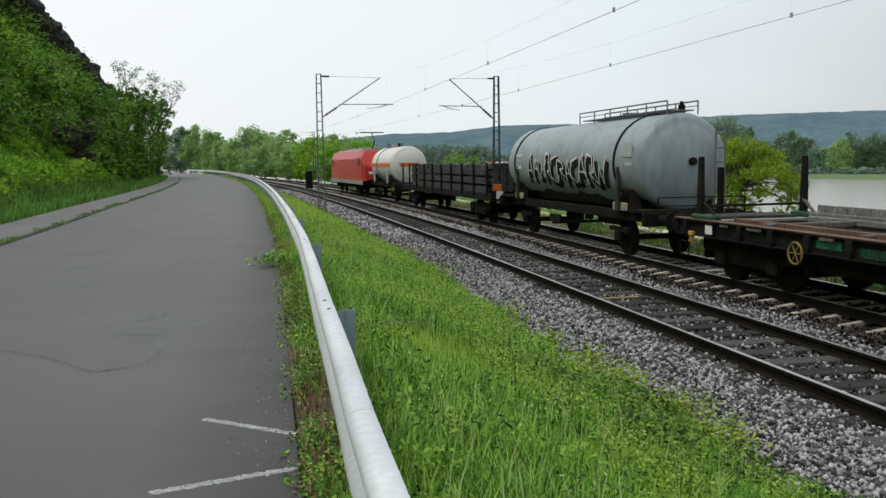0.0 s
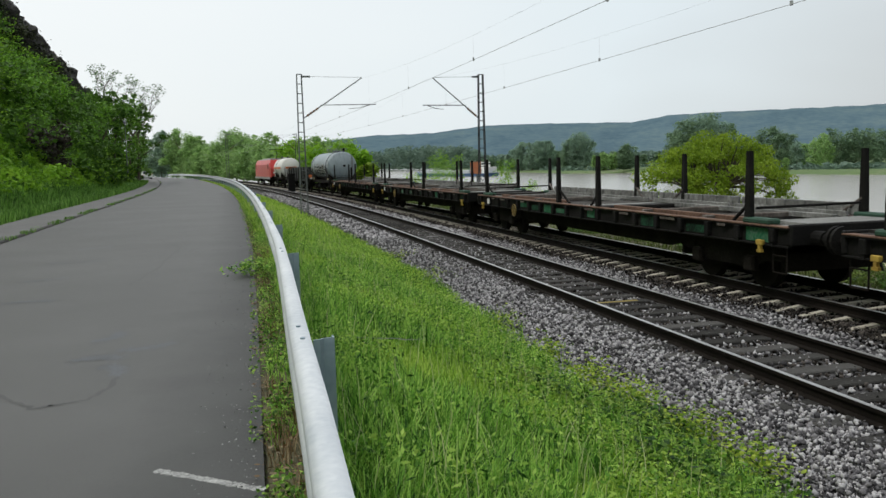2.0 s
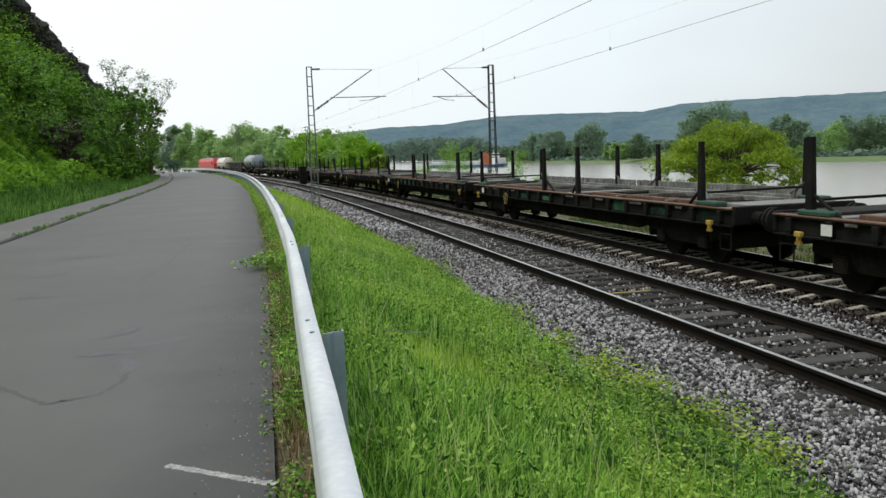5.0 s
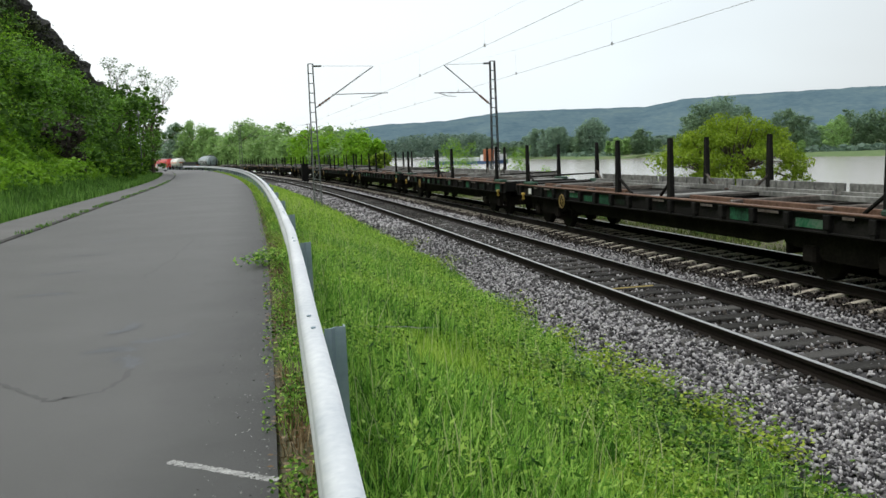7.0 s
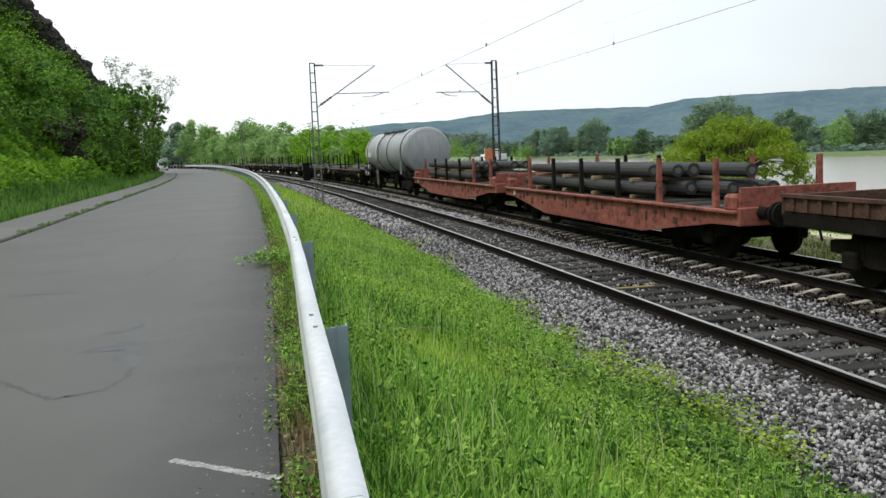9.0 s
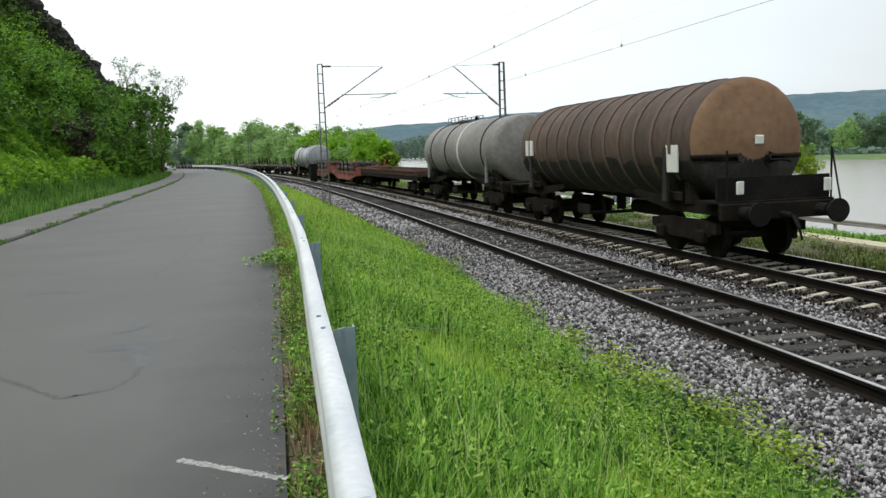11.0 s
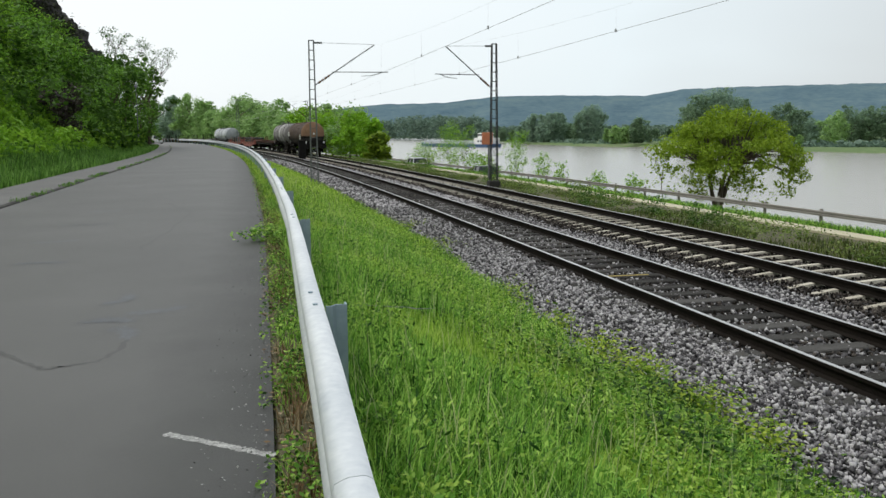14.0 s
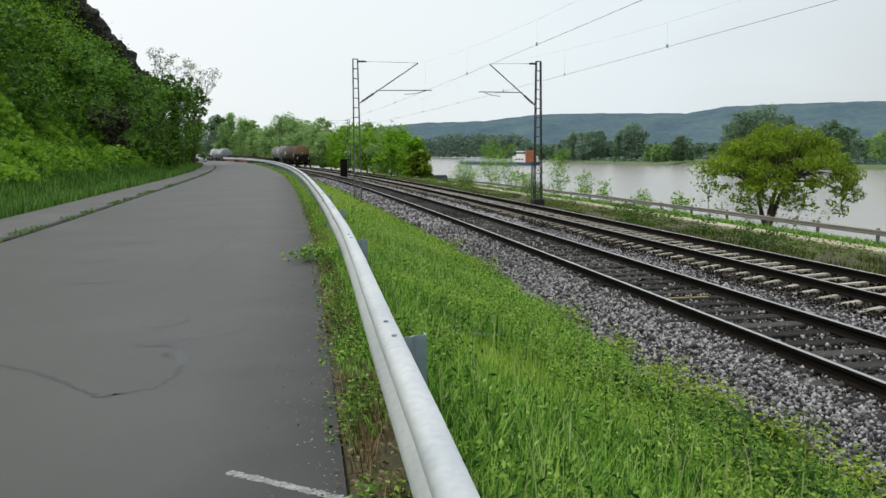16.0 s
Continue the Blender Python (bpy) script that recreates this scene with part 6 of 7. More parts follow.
def build_left_slope():
    rnd = random.Random(21)
    i = 0
    # row on row of shrubs up the slope, the nearest rows low
    for o0, h0, h1, step in ((-10.0, 1.3, 2.2, 3.0), (-11.8, 2.2, 3.4, 3.4), (-14.5, 3.0, 4.4, 4.0), (-18.5, 3.2, 5.0, 5.0), (-24, 3.6, 5.4, 6.0), (-31, 4.0, 5.6, 7.5), (-39, 4.0, 6.0, 8.5)):
        s = (62 if o0 > -11 else 40 if o0 > -12 else 16) + rnd.uniform(0, 2)
        while s < 118 + (-o0) * 0.9:
            ss, o = s + rnd.uniform(-1, 1), o0 + rnd.uniform(-1.0, 1.0)
            h = rnd.uniform(h0, h1)
            dist = math.hypot(ss, o)
            lf = 0.085 + dist * 0.0016
            low = o0 > -11
            m = LEAF_LIGHTISH if low else rnd.choice((LEAF_DARK, LEAF_MID, LEAF_MID, LEAF_LIGHTISH, LEAF_LIGHTISH))
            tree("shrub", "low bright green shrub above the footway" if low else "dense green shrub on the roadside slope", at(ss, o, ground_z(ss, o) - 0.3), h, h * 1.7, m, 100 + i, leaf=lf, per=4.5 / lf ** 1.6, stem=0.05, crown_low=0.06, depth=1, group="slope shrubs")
            i += 1
            s += step * rnd.uniform(0.75, 1.25)
    for k, (s, o, h, sp, m) in enumerate(((66, -11.5, 5.6, 6.0, LEAF_MID), (74, -11.0, 5.6, 6.0, LEAF_DARK), (60, -13.5, 5.0, 6.0, LEAF_MID), (84, -11.0, 6.8, 6.0, LEAF_MID), (56, -15.5, 5.6, 6.0, LEAF_LIGHTISH), (92, -10.2, 8.3, 5.6, LEAF_DARK), (99, -9.8, 9.2, 5.6, LEAF_MID), (110, -8.6, 10.6, 5.0, LEAF_DARK), (118, -7.9, 12.4, 4.6, LEAF_MID), (127, -8.0, 9.8, 4.8, LEAF_DARK), (50, -14.0, 4.6, 5.5, LEAF_MID), (84, -15, 4.6, 6.5, LEAF_LIGHTISH), (105, -9.0, 9.8, 5.4, LEAF_MID), (76, -16, 4.4, 6.5, LEAF_DARK))):
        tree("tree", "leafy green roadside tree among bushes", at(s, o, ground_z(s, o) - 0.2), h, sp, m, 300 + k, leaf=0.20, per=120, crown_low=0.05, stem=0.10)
    tree("tree", "thin tree with sparse young leaves", at(98, -10.6, 0.8), 12.2, 4.4, LEAF_DARK, 411, leaf=0.20, per=85, crown_low=0.4, core=0, depth=3)
    tree("tree", "thin tree with sparse young leaves", at(121, -7.9, 0.3), 13.6, 3.2, LEAF_DARK, 414, leaf=0.20, per=130, crown_low=0.4, core=0, depth=3)
    tree("shrub", "dark brown leafless shrub on the slope", at(55, -9.9, 0.9), 3.4, 3.8, LEAF_BROWN, 412, leaf=0.14, per=320, crown_low=0.05, stem=0.05, inner=LEAF_BROWN)
    # crag along the hilltop
    bm = bmesh.new()
    for i in range(56):
        f = i / 55
        s = 112 + 3 * noise.noise(Vector((i * 0.3, 0, 0)))
        o = -28.0 + 13.9 * f
        top = 29.0 - 17.6 * f + 1.6 * noise.noise(Vector((i * 0.35, 4, 0)))
        for k in range(4):
            radius = rnd.uniform(1.1, 2.1)
            p = at(s + 0.7 * k, o + rnd.uniform(-0.5, 0.5), top - radius - 2.3 * k)
            r = bmesh.ops.create_icosphere(bm, subdivisions=3 if k == 0 else 2, radius=radius)
            for v in r["verts"]:
                v.co = Vector((v.co.x, v.co.y, v.co.z * 1.15)) * (1 + 0.5 * noise.noise(v.co * 0.8 + Vector((i, k, 0))) + 0.4 * noise.noise(v.co * 2.6 + Vector((i, 0, k)))) + p
    crag = part("crag", bm, ROCK)
    rng = np.random.default_rng(77)
    f = rng.uniform(0, 1, 9000)
    x, y = xy(110.0 + rng.normal(size=9000) * 1.4, -28.0 + 14.2 * f + rng.normal(size=9000) * 0.5)
    scrub = quads_object("crag_scrub", np.stack([x, y, 28.8 - 17.6 * f + 0.5 * np.sin(f * 31) + rng.normal(size=9000) * 0.5 - 5.0 * rng.uniform(0, 1, 9000) ** 2], 1), 0.34, CRAGSCRUB, rng)
    tagged(scrub, "dark dry scrub clinging to the crag", "scrub", kind="stuff")
    # nettles and herbs covering the foot of the slope
    n = 34000
    s = 14 + 76 * rng.uniform(0, 1, n) ** 1.5
    o = rng.uniform(-13.5, -8.6, n)
    hump = np.array([noise.noise(Vector((a * 0.35, b * 0.45, 17))) for a, b in zip(s, o)])
    z = np.array([ground_z(a, b) for a, b in zip(s, o)]) + 0.45 + 1.9 * np.maximum(hump, -0.25) + rng.uniform(-0.25, 0.15, n)
    x, y = xy(s, o)
    herbs = quads_object("slope_herbs", np.stack([x, y, z], 1), 0.22, LEAF_LIGHTISH, rng, flat=0.6, aspect=0.7)
    tagged(herbs, "bright green nettles and herbs on the slope foot", "herbs", kind="stuff")
    tagged(crag, "dark rocky crag along the hilltop", "rock", kind="stuff")


LEAF_LIGHTISH = leafy("fresh leaves", [(0.11, 0.25, 0.018), (0.22, 0.43, 0.032), (0.35, 0.58, 0.06)], vary=0.3, through_light=0.45)


CRAGSCRUB = leafy("dry scrub", [(0.018, 0.024, 0.012), (0.04, 0.05, 0.022), (0.07, 0.085, 0.035)], through_light=0.15)


def far_place(px, d, z):
    return Vector((d * (px - 784) / 1487 - 0.003 * d, d, z))


def build_willow():
    """Three leaning stems that fork towards clumps of leaves under a broad, flat dome."""
    rnd = random.Random(600)
    rng = np.random.default_rng(600)
    w = empty("tree", Matrix.Translation(at(44.5, 27.6, -3.3)))
    tagged(w, "broad light green willow with leaning stems on the river bank", "tree", "trees")
    bm = bmesh.new()
    forks = []
    for dx, dy, top, r in ((-0.55, 0.2, 2.6, 0.17), (0.5, -0.2, 2.9, 0.20), (1.25, 0.1, 3.0, 0.19)):
        p = Vector((0.15 * dx, 0, -0.4))
        for k in range(4):
            f = (k + 1) / 4
            q = Vector((dx * f ** 1.4 + rnd.uniform(-0.08, 0.08), dy * f, -0.4 + (top + 0.4) * f))
            rod(bm, p, q, r * (1.1 - 0.18 * k), 8, r * (1.1 - 0.18 * (k + 1)), caps=False)
            p = q
        forks.append(p)
    clumps = []
    for k in range(84):
        rho, a = math.sqrt((k + 0.5) / 84), 2.39996 * k
        x, y = 0.75 + 4.05 * rho * math.cos(a) + rnd.uniform(-0.3, 0.3), 3.6 * rho * math.sin(a)
        dome = math.sqrt(max(0.0, 1 - rho * rho))
        z = 2.9 + 2.9 * dome ** 0.8 + rnd.uniform(-1.5, 0.35) * (0.5 + 0.5 * dome) - (0.7 if x > 3.0 else 0.0)
        c = Vector((x, y, z))
        size = rnd.uniform(0.36, 0.80)
        clumps.append((c.x, c.y, c.z, size, 0.62))
        if rnd.random() < 0.75:
            clumps.append((c.x + rnd.uniform(-0.6, 0.6), c.y + rnd.uniform(-0.6, 0.6), c.z - rnd.uniform(0.3, 1.3), size * 0.6, 0.8))
        p = min(forks, key=lambda g: (g - c).length)
        bend = p.lerp(c, 0.5) + Vector((0, 0, 0.35))
        rod(bm, p, bend, 0.065, 6, 0.04, caps=False)
        rod(bm, bend, c, 0.04, 6, 0.012, caps=False)
    for k in range(26):
        f = rnd.random()
        clumps.append((-1.6 + 3.9 * rnd.random(), rnd.uniform(-1.6, 1.6), 1.7 + 2.2 * f, rnd.uniform(0.35, 0.62), 0.8))
    part("trunk", bm, BARK, w)
    pts = clump_points(rng, clumps, 520)
    crown = quads_object("crown", pts, 0.19, LEAF_LIGHT, rng, flat=1.3, aspect=0.45)
    crown.parent = w


def build_far_trees():
    # right of the tracks, along the curve
    rows = ((103, 16.6, 5.0, 6.5, LEAF_LIGHTISH), (109, 17, 6.2, 6.5, FAR_HAZE_LIGHT), (116, 16, 5.6, 6.5, LEAF_LIGHTISH), (124, 16.5, 6.8, 7, FAR_HAZE_LIGHT), (133, 16, 6.6, 7, LEAF_LIGHTISH), (97, 17, 4.6, 4.6, LEAF_LIGHTISH), (90, 16.5, 2.6, 3.4, LEAF_LIGHT),
            (143, 16, 7.0, 7, LEAF_LIGHTISH), (153, 16, 6.6, 8, FAR_HAZE_LIGHT), (163, 16.5, 9.0, 8, FAR_HAZE_LIGHT), (173, 16, 8.0, 9, FAR_HAZE_LIGHT), (184, 16, 9.4, 9, FAR_HAZE_LIGHT), (196, 16.5, 11.0, 10, FAR_HAZE_LIGHT), (208, 16, 9.2, 10, FAR_HAZE_LIGHT), (222, 16, 8.5, 10, FAR_HAZE_LIGHT), (238, 17, 12.0, 9, FAR_HAZE_LIGHT), (256, 17, 14.5, 8, FAR_HAZE_LIGHT), (275, 18, 15, 9, FAR_HAZE), (300, 19, 17, 9, FAR_HAZE_LIGHT), (325, 19, 15, 10, FAR_HAZE))
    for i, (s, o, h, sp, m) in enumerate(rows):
        tree("tree", "bushy green tree beside the curving railway", at(s, o, -1.2), h, sp, m, 540 + i, leaf=0.2 + s * 0.0012, per=46, crown_low=0.05, inner=LEAF_INNER_LIGHT_SHADED if m is LEAF_LIGHT else m, full=0.40)
    tree("tree", "tall slim dark poplar in the distance", far_place(358, 330, 0), 13.5, 4.5, FAR_HAZE_DARK, 580, leaf=0.6, per=14, crown_low=0.05, full=0.4)
    tree("tree", "slim dark poplar in the distance", far_place(336, 360, 0), 10.0, 4.5, FAR_HAZE_DARK, 581, leaf=0.6, per=14, crown_low=0.05, full=0.4)
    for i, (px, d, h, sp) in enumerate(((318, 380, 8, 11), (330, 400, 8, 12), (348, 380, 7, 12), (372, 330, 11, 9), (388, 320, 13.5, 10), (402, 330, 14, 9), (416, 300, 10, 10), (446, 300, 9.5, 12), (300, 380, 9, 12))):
        tree("tree", "distant green tree beyond the bend", far_place(px, d, -0.5), h, sp, FAR_HAZE if i % 3 else FAR_HAZE_LIGHT, 590 + i, leaf=0.6, per=13, crown_low=0.04, depth=1, full=0.42)
    # the broad riverside willow and the shrubs before it
    build_willow()
    tree("shrub", "light green shrub beside the willow", at(49.6, 27.0, -3.2), 4.5, 3.3, LEAF_LIGHT, 601, leaf=0.18, per=60, crown_low=0.16, stem=0.06, core=0)
    tree("shrub", "drooping green shrub below the willow", at(42.9, 28.3, -3.3), 2.7, 3.4, LEAF_LIGHT, 602, leaf=0.17, per=75, crown_low=0.12, stem=0.05, core=0)
    tree("shrub", "low green shrub at the willow's foot", at(45.3, 27.0, -3.3), 1.9, 2.2, LEAF_LIGHT, 603, leaf=0.15, per=110, crown_low=0.08, stem=0.05, core=0)
    for i, (s, o, h, sp) in enumerate(((57, 26, 1.9, 2.0), (64, 26, 2.2, 1.8), (68, 26, 2.8, 2.4), (52, 26, 1.8, 2.0), (74, 26, 4.6, 3.4), (89, 26, 5.2, 3.6), (96, 26.5, 6.0, 4.4), (84, 26, 2.4, 4.0), (105, 26, 3.4, 5.0))):
        tree("shrub", "young light green shrub on the river bank", at(s, o, -3.1), h, sp, LEAF_LIGHTISH, 610 + i, leaf=0.16, per=170, crown_low=0.05, stem=0.05, core=0, full=0.30)
    rnd = random.Random(31)
    for i in range(26):
        s, o = 15 + 62 * rnd.random() ** 1.2, rnd.uniform(13.7, 16.3)
        h = rnd.uniform(0.45, 1.0)
        tree("shrub", "small dusty green shrub beside the tracks", at(s, o, ground_z(s, o) - 0.1), h, h * rnd.uniform(1.2, 2.2), rnd.choice((LEAF_DARK, TRACKLEAF, TRACKLEAF)), 800 + i, leaf=0.075, per=1100, crown_low=0.03, stem=0.04, depth=1, group="trackside shrubs", core=0)
    # far bank: copses
    rnd = random.Random(8)
    spots = [(945, 640, 12, 0), (958, 640, 17, 0), (972, 630, 20, 0), (988, 620, 21, 0), (1003, 610, 22, 0), (1018, 610, 21, 0), (1030, 620, 15, 1), (1052, 570, 20, 1), (1066, 570, 24, 0), (1080, 570, 22, 0), (1100, 510, 9, 2), (1115, 505, 11, 2), (1132, 505, 11, 2), (1150, 510, 12, 1), (1158, 515, 16, 1), (1175, 530, 8, 1), (1190, 600, 10, 1), (1210, 640, 11, 1), (920, 720, 10, 1), (905, 760, 10, 1), (935, 690, 9, 1),
             (1245, 450, 22, 1), (1262, 440, 27, 1), (1282, 440, 30, 0), (1303, 440, 30, 1), (1322, 440, 28, 0), (1342, 440, 23, 1), (1395, 420, 17, 1), (1412, 415, 20, 1), (1430, 415, 19, 1), (1448, 420, 17, 1), (1462, 400, 14, 0), (1476, 400, 12, 2), (1500, 390, 15, 2), (1515, 395, 16, 2), (1534, 410, 19, 1), (1550, 410, 18, 1), (1570, 410, 18, 1), (1590, 410, 17, 1), (1615, 410, 17, 1), (1400, 365, 6, 2), (1418, 360, 6, 1), (1440, 358, 5, 2), (1372, 440, 15, 1)]
    for k, (px, d, h, c) in enumerate(spots):
        hh = h * rnd.uniform(0.92, 1.08)
        tree("tree", "green tree on the far river bank", far_place(px + rnd.uniform(-3, 3), d + rnd.uniform(0, 15), -5.6), hh, hh * rnd.uniform(0.62, 0.8), (FAR_HAZE, FAR_HAZE_DARK, FAR_HAZE_LIGHT)[c], 700 + k, leaf=0.0014 * d + 0.1, per=13, crown_low=0.04, depth=1, full=0.42, inner=(FAR_HAZE, FAR_HAZE_DARK, FAR_HAZE_LIGHT)[c])
    # long line of woods behind the far shore
    rng = np.random.default_rng(3)
    pts = []
    for i in range(520):
        f = i / 520
        px = 560 + 1100 * f
        d = np.interp(px, [560, 760, 890, 1200, 1660], [1500, 1150, 950, 900, 800]) + rng.uniform(-20, 60)
        h = np.interp(px, [560, 700, 760, 880, 900, 1660], [22, 25, 30, 27, 14, 14]) * rng.uniform(0.75, 1.08)
        c = far_place(px, d, 0)
        for j in range(150):
            zz = rng.uniform(0.0, 1.0) ** 0.8
            pts.append((c.x + rng.normal() * 5.0 * (1.1 - zz * 0.6), c.y + rng.normal() * 6, -6 + h * zz))
    for i in range(420):
        px = 880 + 760 * i / 420
        d = np.interp(px, [880, 950, 1060, 1110, 1190, 1250, 1330, 1440, 1640], [900, 690, 540, 505, 590, 520, 430, 372, 330]) + rng.uniform(2, 14)
        h = rng.uniform(1.0, 3.6)
        c = far_place(px, d, 0)
        for j in range(8):
            pts.append((c.x + rng.normal() * 2.0, c.y + rng.normal() * 2.0, -6.4 + h * rng.uniform(0, 1)))
    wood = quads_object("far_woods", np.array(pts), 3.1, FAR_HAZE_WOODS, rng)
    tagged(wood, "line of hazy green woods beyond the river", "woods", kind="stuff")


# Paler, bluer greens: the haze of the distance is put into these leaf colours.
FAR_HAZE_WOODS = leafy("far wood leaves", [(0.105, 0.17, 0.135), (0.14, 0.215, 0.16), (0.18, 0.26, 0.175)], through_light=0.35, vary=0.15)
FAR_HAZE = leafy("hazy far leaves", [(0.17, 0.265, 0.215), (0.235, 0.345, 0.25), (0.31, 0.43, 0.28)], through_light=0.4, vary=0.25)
FAR_HAZE_DARK = leafy("dark far leaves", [(0.125, 0.205, 0.135), (0.175, 0.27, 0.155), (0.225, 0.33, 0.17)], through_light=0.4, vary=0.25)
FAR_HAZE_LIGHT = leafy("light far leaves", [(0.19, 0.33, 0.12), (0.28, 0.44, 0.155), (0.38, 0.55, 0.19)], through_light=0.4, vary=0.3)


TRACKLEAF = leafy("dusty bush leaves", [(0.055, 0.10, 0.020), (0.14, 0.22, 0.042), (0.26, 0.36, 0.085)], through_light=0.4, vary=0.6)


def blades(name, bases, height, width, material, rng, bend=0.35, label="", yaw=None):
    """Grass blades: three points a side, bending over."""
    n = len(bases)
    h = height * rng.uniform(0.55, 1.3, n)
    a = rng.uniform(0, 2 * np.pi, n)
    d = np.stack([np.cos(a), np.sin(a), np.zeros(n)], 1)
    side = np.stack([-np.sin(a), np.cos(a), np.zeros(n)], 1)
    up = np.array([0, 0, 1.0])
    lean = rng.uniform(0.1, 1.0, n)[:, None] * bend
    w = width * rng.uniform(0.6, 1.3, n)[:, None]
    hh = h[:, None]
    p0, p1, p2 = bases, bases + up * hh * 0.55 + d * hh * lean * 0.35, bases + up * hh * 0.95 + d * hh * lean
    verts = np.stack([p0 - side * w / 2, p0 + side * w / 2, p1 + side * w * 0.4, p1 - side * w * 0.4, p2], 1).reshape(-1, 3)
    base = 5 * np.arange(n)[:, None]
    loops = (base + np.array([[0, 1, 2, 3, 3, 2, 4]])).ravel()
    me = bpy.data.meshes.new(name)
    me.vertices.add(5 * n)
    me.vertices.foreach_set("co", verts.astype(np.float32).ravel())
    me.loops.add(7 * n)
    me.loops.foreach_set("vertex_index", loops.astype(np.int32))
    me.polygons.add(2 * n)
    starts = (7 * np.arange(n)[:, None] + np.array([[0, 4]])).ravel()
    me.polygons.foreach_set("loop_start", starts.astype(np.int32))
    me.update(calc_edges=True)
    me.materials.append(material)
    ob = new(name, me)
    return tagged(ob, label, "grass", kind="stuff")


def field(rng, n, s0, s1, o0, o1, near=1.0, swing=False):
    s = s0 + (s1 - s0) * rng.uniform(0, 1, n) ** near
    o = rng.uniform(o0, o1, n)
    x, y = xy(s, o + edge_shift(s) if swing else o)
    z = np.array([ground_z(a, b) for a, b in zip(s, o)])
    return np.stack([x, y, z], 1), s, o


def border(s):
    """Where the grass gives way to the stones."""
    return np.interp(s, [0, 5, 7, 9, 12, 16, 20, 30, 60], [4.1, 4.1, 4.0, 3.68, 3.95, 4.15, 4.35, 4.6, 4.7]) + 0.12 * np.sin(s * 1.9) + 0.08 * np.sin(s * 4.3)


def build_grass():
    rng = np.random.default_rng(12)
    # the bank between guard rail and ballast
    p, s, o = field(rng, 135000, 1.2, 26, 0.40, 4.7, 1.7)
    keep = o < border(s) + rng.normal(size=len(o)) * 0.07
    p, s, o = p[keep], s[keep], o[keep]
    tall = np.array([noise.noise(Vector((a * 0.45, b * 0.6, 2))) for a, b in zip(s, o)])
    k = tall > -0.05
    blades("bank_grass", p[k], 0.20, 0.010, GRASS, rng, 1.0, "lush green grass on the bank")
    blades("short_bank_grass", p[~k], 0.13, 0.009, GRASS_YELLOW, rng, 0.9, "short yellow-green grass on the bank")
    p, s, o = field(rng, 16000, -7, 1.4, 0.40, 4.5, 1.0)
    blades("bank_grass_behind", p, 0.19, 0.014, GRASS, rng, 1.0, "lush green grass on the bank")
    p, s, o = field(rng, 50000, 20, 130, 0.42, 4.8, 1.6)
    k = o < border(s)
    blades("far_bank_grass", p[k], 0.20, 0.03, GRASS_YELLOW, rng, 0.7, "lush green grass along the railway bank")
    p, s, o = field(rng, 1700, 2.5, 40, 0.5, 3.4, 1.4)
    blades("tall_grass", p, 0.42, 0.007, STRAW, rng, 0.7, "tall pale flowering grass stalks")
    # verge by the asphalt
    p, s, o = field(rng, 15000, 1.5, 60, 0.02, 0.45, 1.8, True)
    k = np.array([noise.noise(Vector((a * 1.1, b * 2, 8))) for a, b in zip(s, o)]) > -0.02
    blades("verge_grass", p[k], 0.085, 0.009, GRASS, rng, 0.8, "short grass on the verge under the guard rail")
    # broad leaves on the bank
    p, s, o = field(rng, 190000, 1.6, 26, 0.5, 4.7, 1.7)
    dens = np.array([noise.noise(Vector((a * 0.6, b * 0.9, 2))) + 0.6 * noise.noise(Vector((a * 2.2, b * 2.2, 7))) for a, b in zip(s, o)])
    k = (dens + (o - 2.6) * 0.24 > 0.0) & (o < border(s) + 0.12)
    q = p[k] + np.array([0, 0, 0.085]) + rng.uniform(-0.07, 0.14, (k.sum(), 1)) * np.array([[0, 0, 1]])
    pick = rng.uniform(0, 1, len(q)) < 0.55
    weeds = quads_object("weeds", q[pick], 0.038, WEED, rng, flat=0.7, aspect=0.55)
    tagged(weeds, "broad-leaved green weeds among the grass", "weeds", kind="stuff")
    weeds = quads_object("light_weeds", q[~pick], 0.030, GRASS_YELLOW, rng, flat=0.7, aspect=0.55)
    tagged(weeds, "light green clover among the grass", "weeds", kind="stuff")
    # upright stems with leaves, in patches
    p, s, o = field(rng, 4200, 2.0, 30, 0.55, 4.3, 1.5)
    k = np.array([noise.noise(Vector((a * 0.8, b * 0.9, 52))) for a, b in zip(s, o)]) > 0.02
    blades("herb_stems", p[k], 0.34, 0.012, WEED, rng, 0.25, "upright green herb stems in the grass")
    st = np.repeat(p[k], 9, axis=0)
    st = st + rng.normal(size=st.shape) * np.array([0.035, 0.035, 0.0]) + rng.uniform(0.08, 0.36, (len(st), 1)) * np.array([[0, 0, 1.0]])
    leaves = quads_object("herb_leaves", st, 0.046, WEED, rng, flat=0.7, aspect=0.34)
    tagged(leaves, "narrow green herb leaves above the grass", "weeds", kind="stuff")
    # leafy plants at the edge of the stones
    pts = []
    for s0, o0, r, n in ((8.3, 4.05, 0.32, 420), (9.2, 4.0, 0.26, 300), (7.2, 4.2, 0.35, 420), (10.6, 4.0, 0.2, 180), (6.2, 4.15, 0.3, 330), (13.2, 4.2, 0.2, 150), (19.5, 4.3, 0.5, 260), (24, 4.5, 0.5, 260)):
        x, y = xy(s0, o0)
        d = rng.normal(size=(2 * n, 3)) * np.array([r, r, 0.16]) * 0.6
        pts.append(d + np.array([float(x), float(y), ground_z(s0, o0) + 0.20]))
    n = 6500
    s = rng.uniform(2.6, 8.6, n)
    o = border(s) + 0.12 - rng.uniform(0, 1, n) ** 1.6 * 1.15
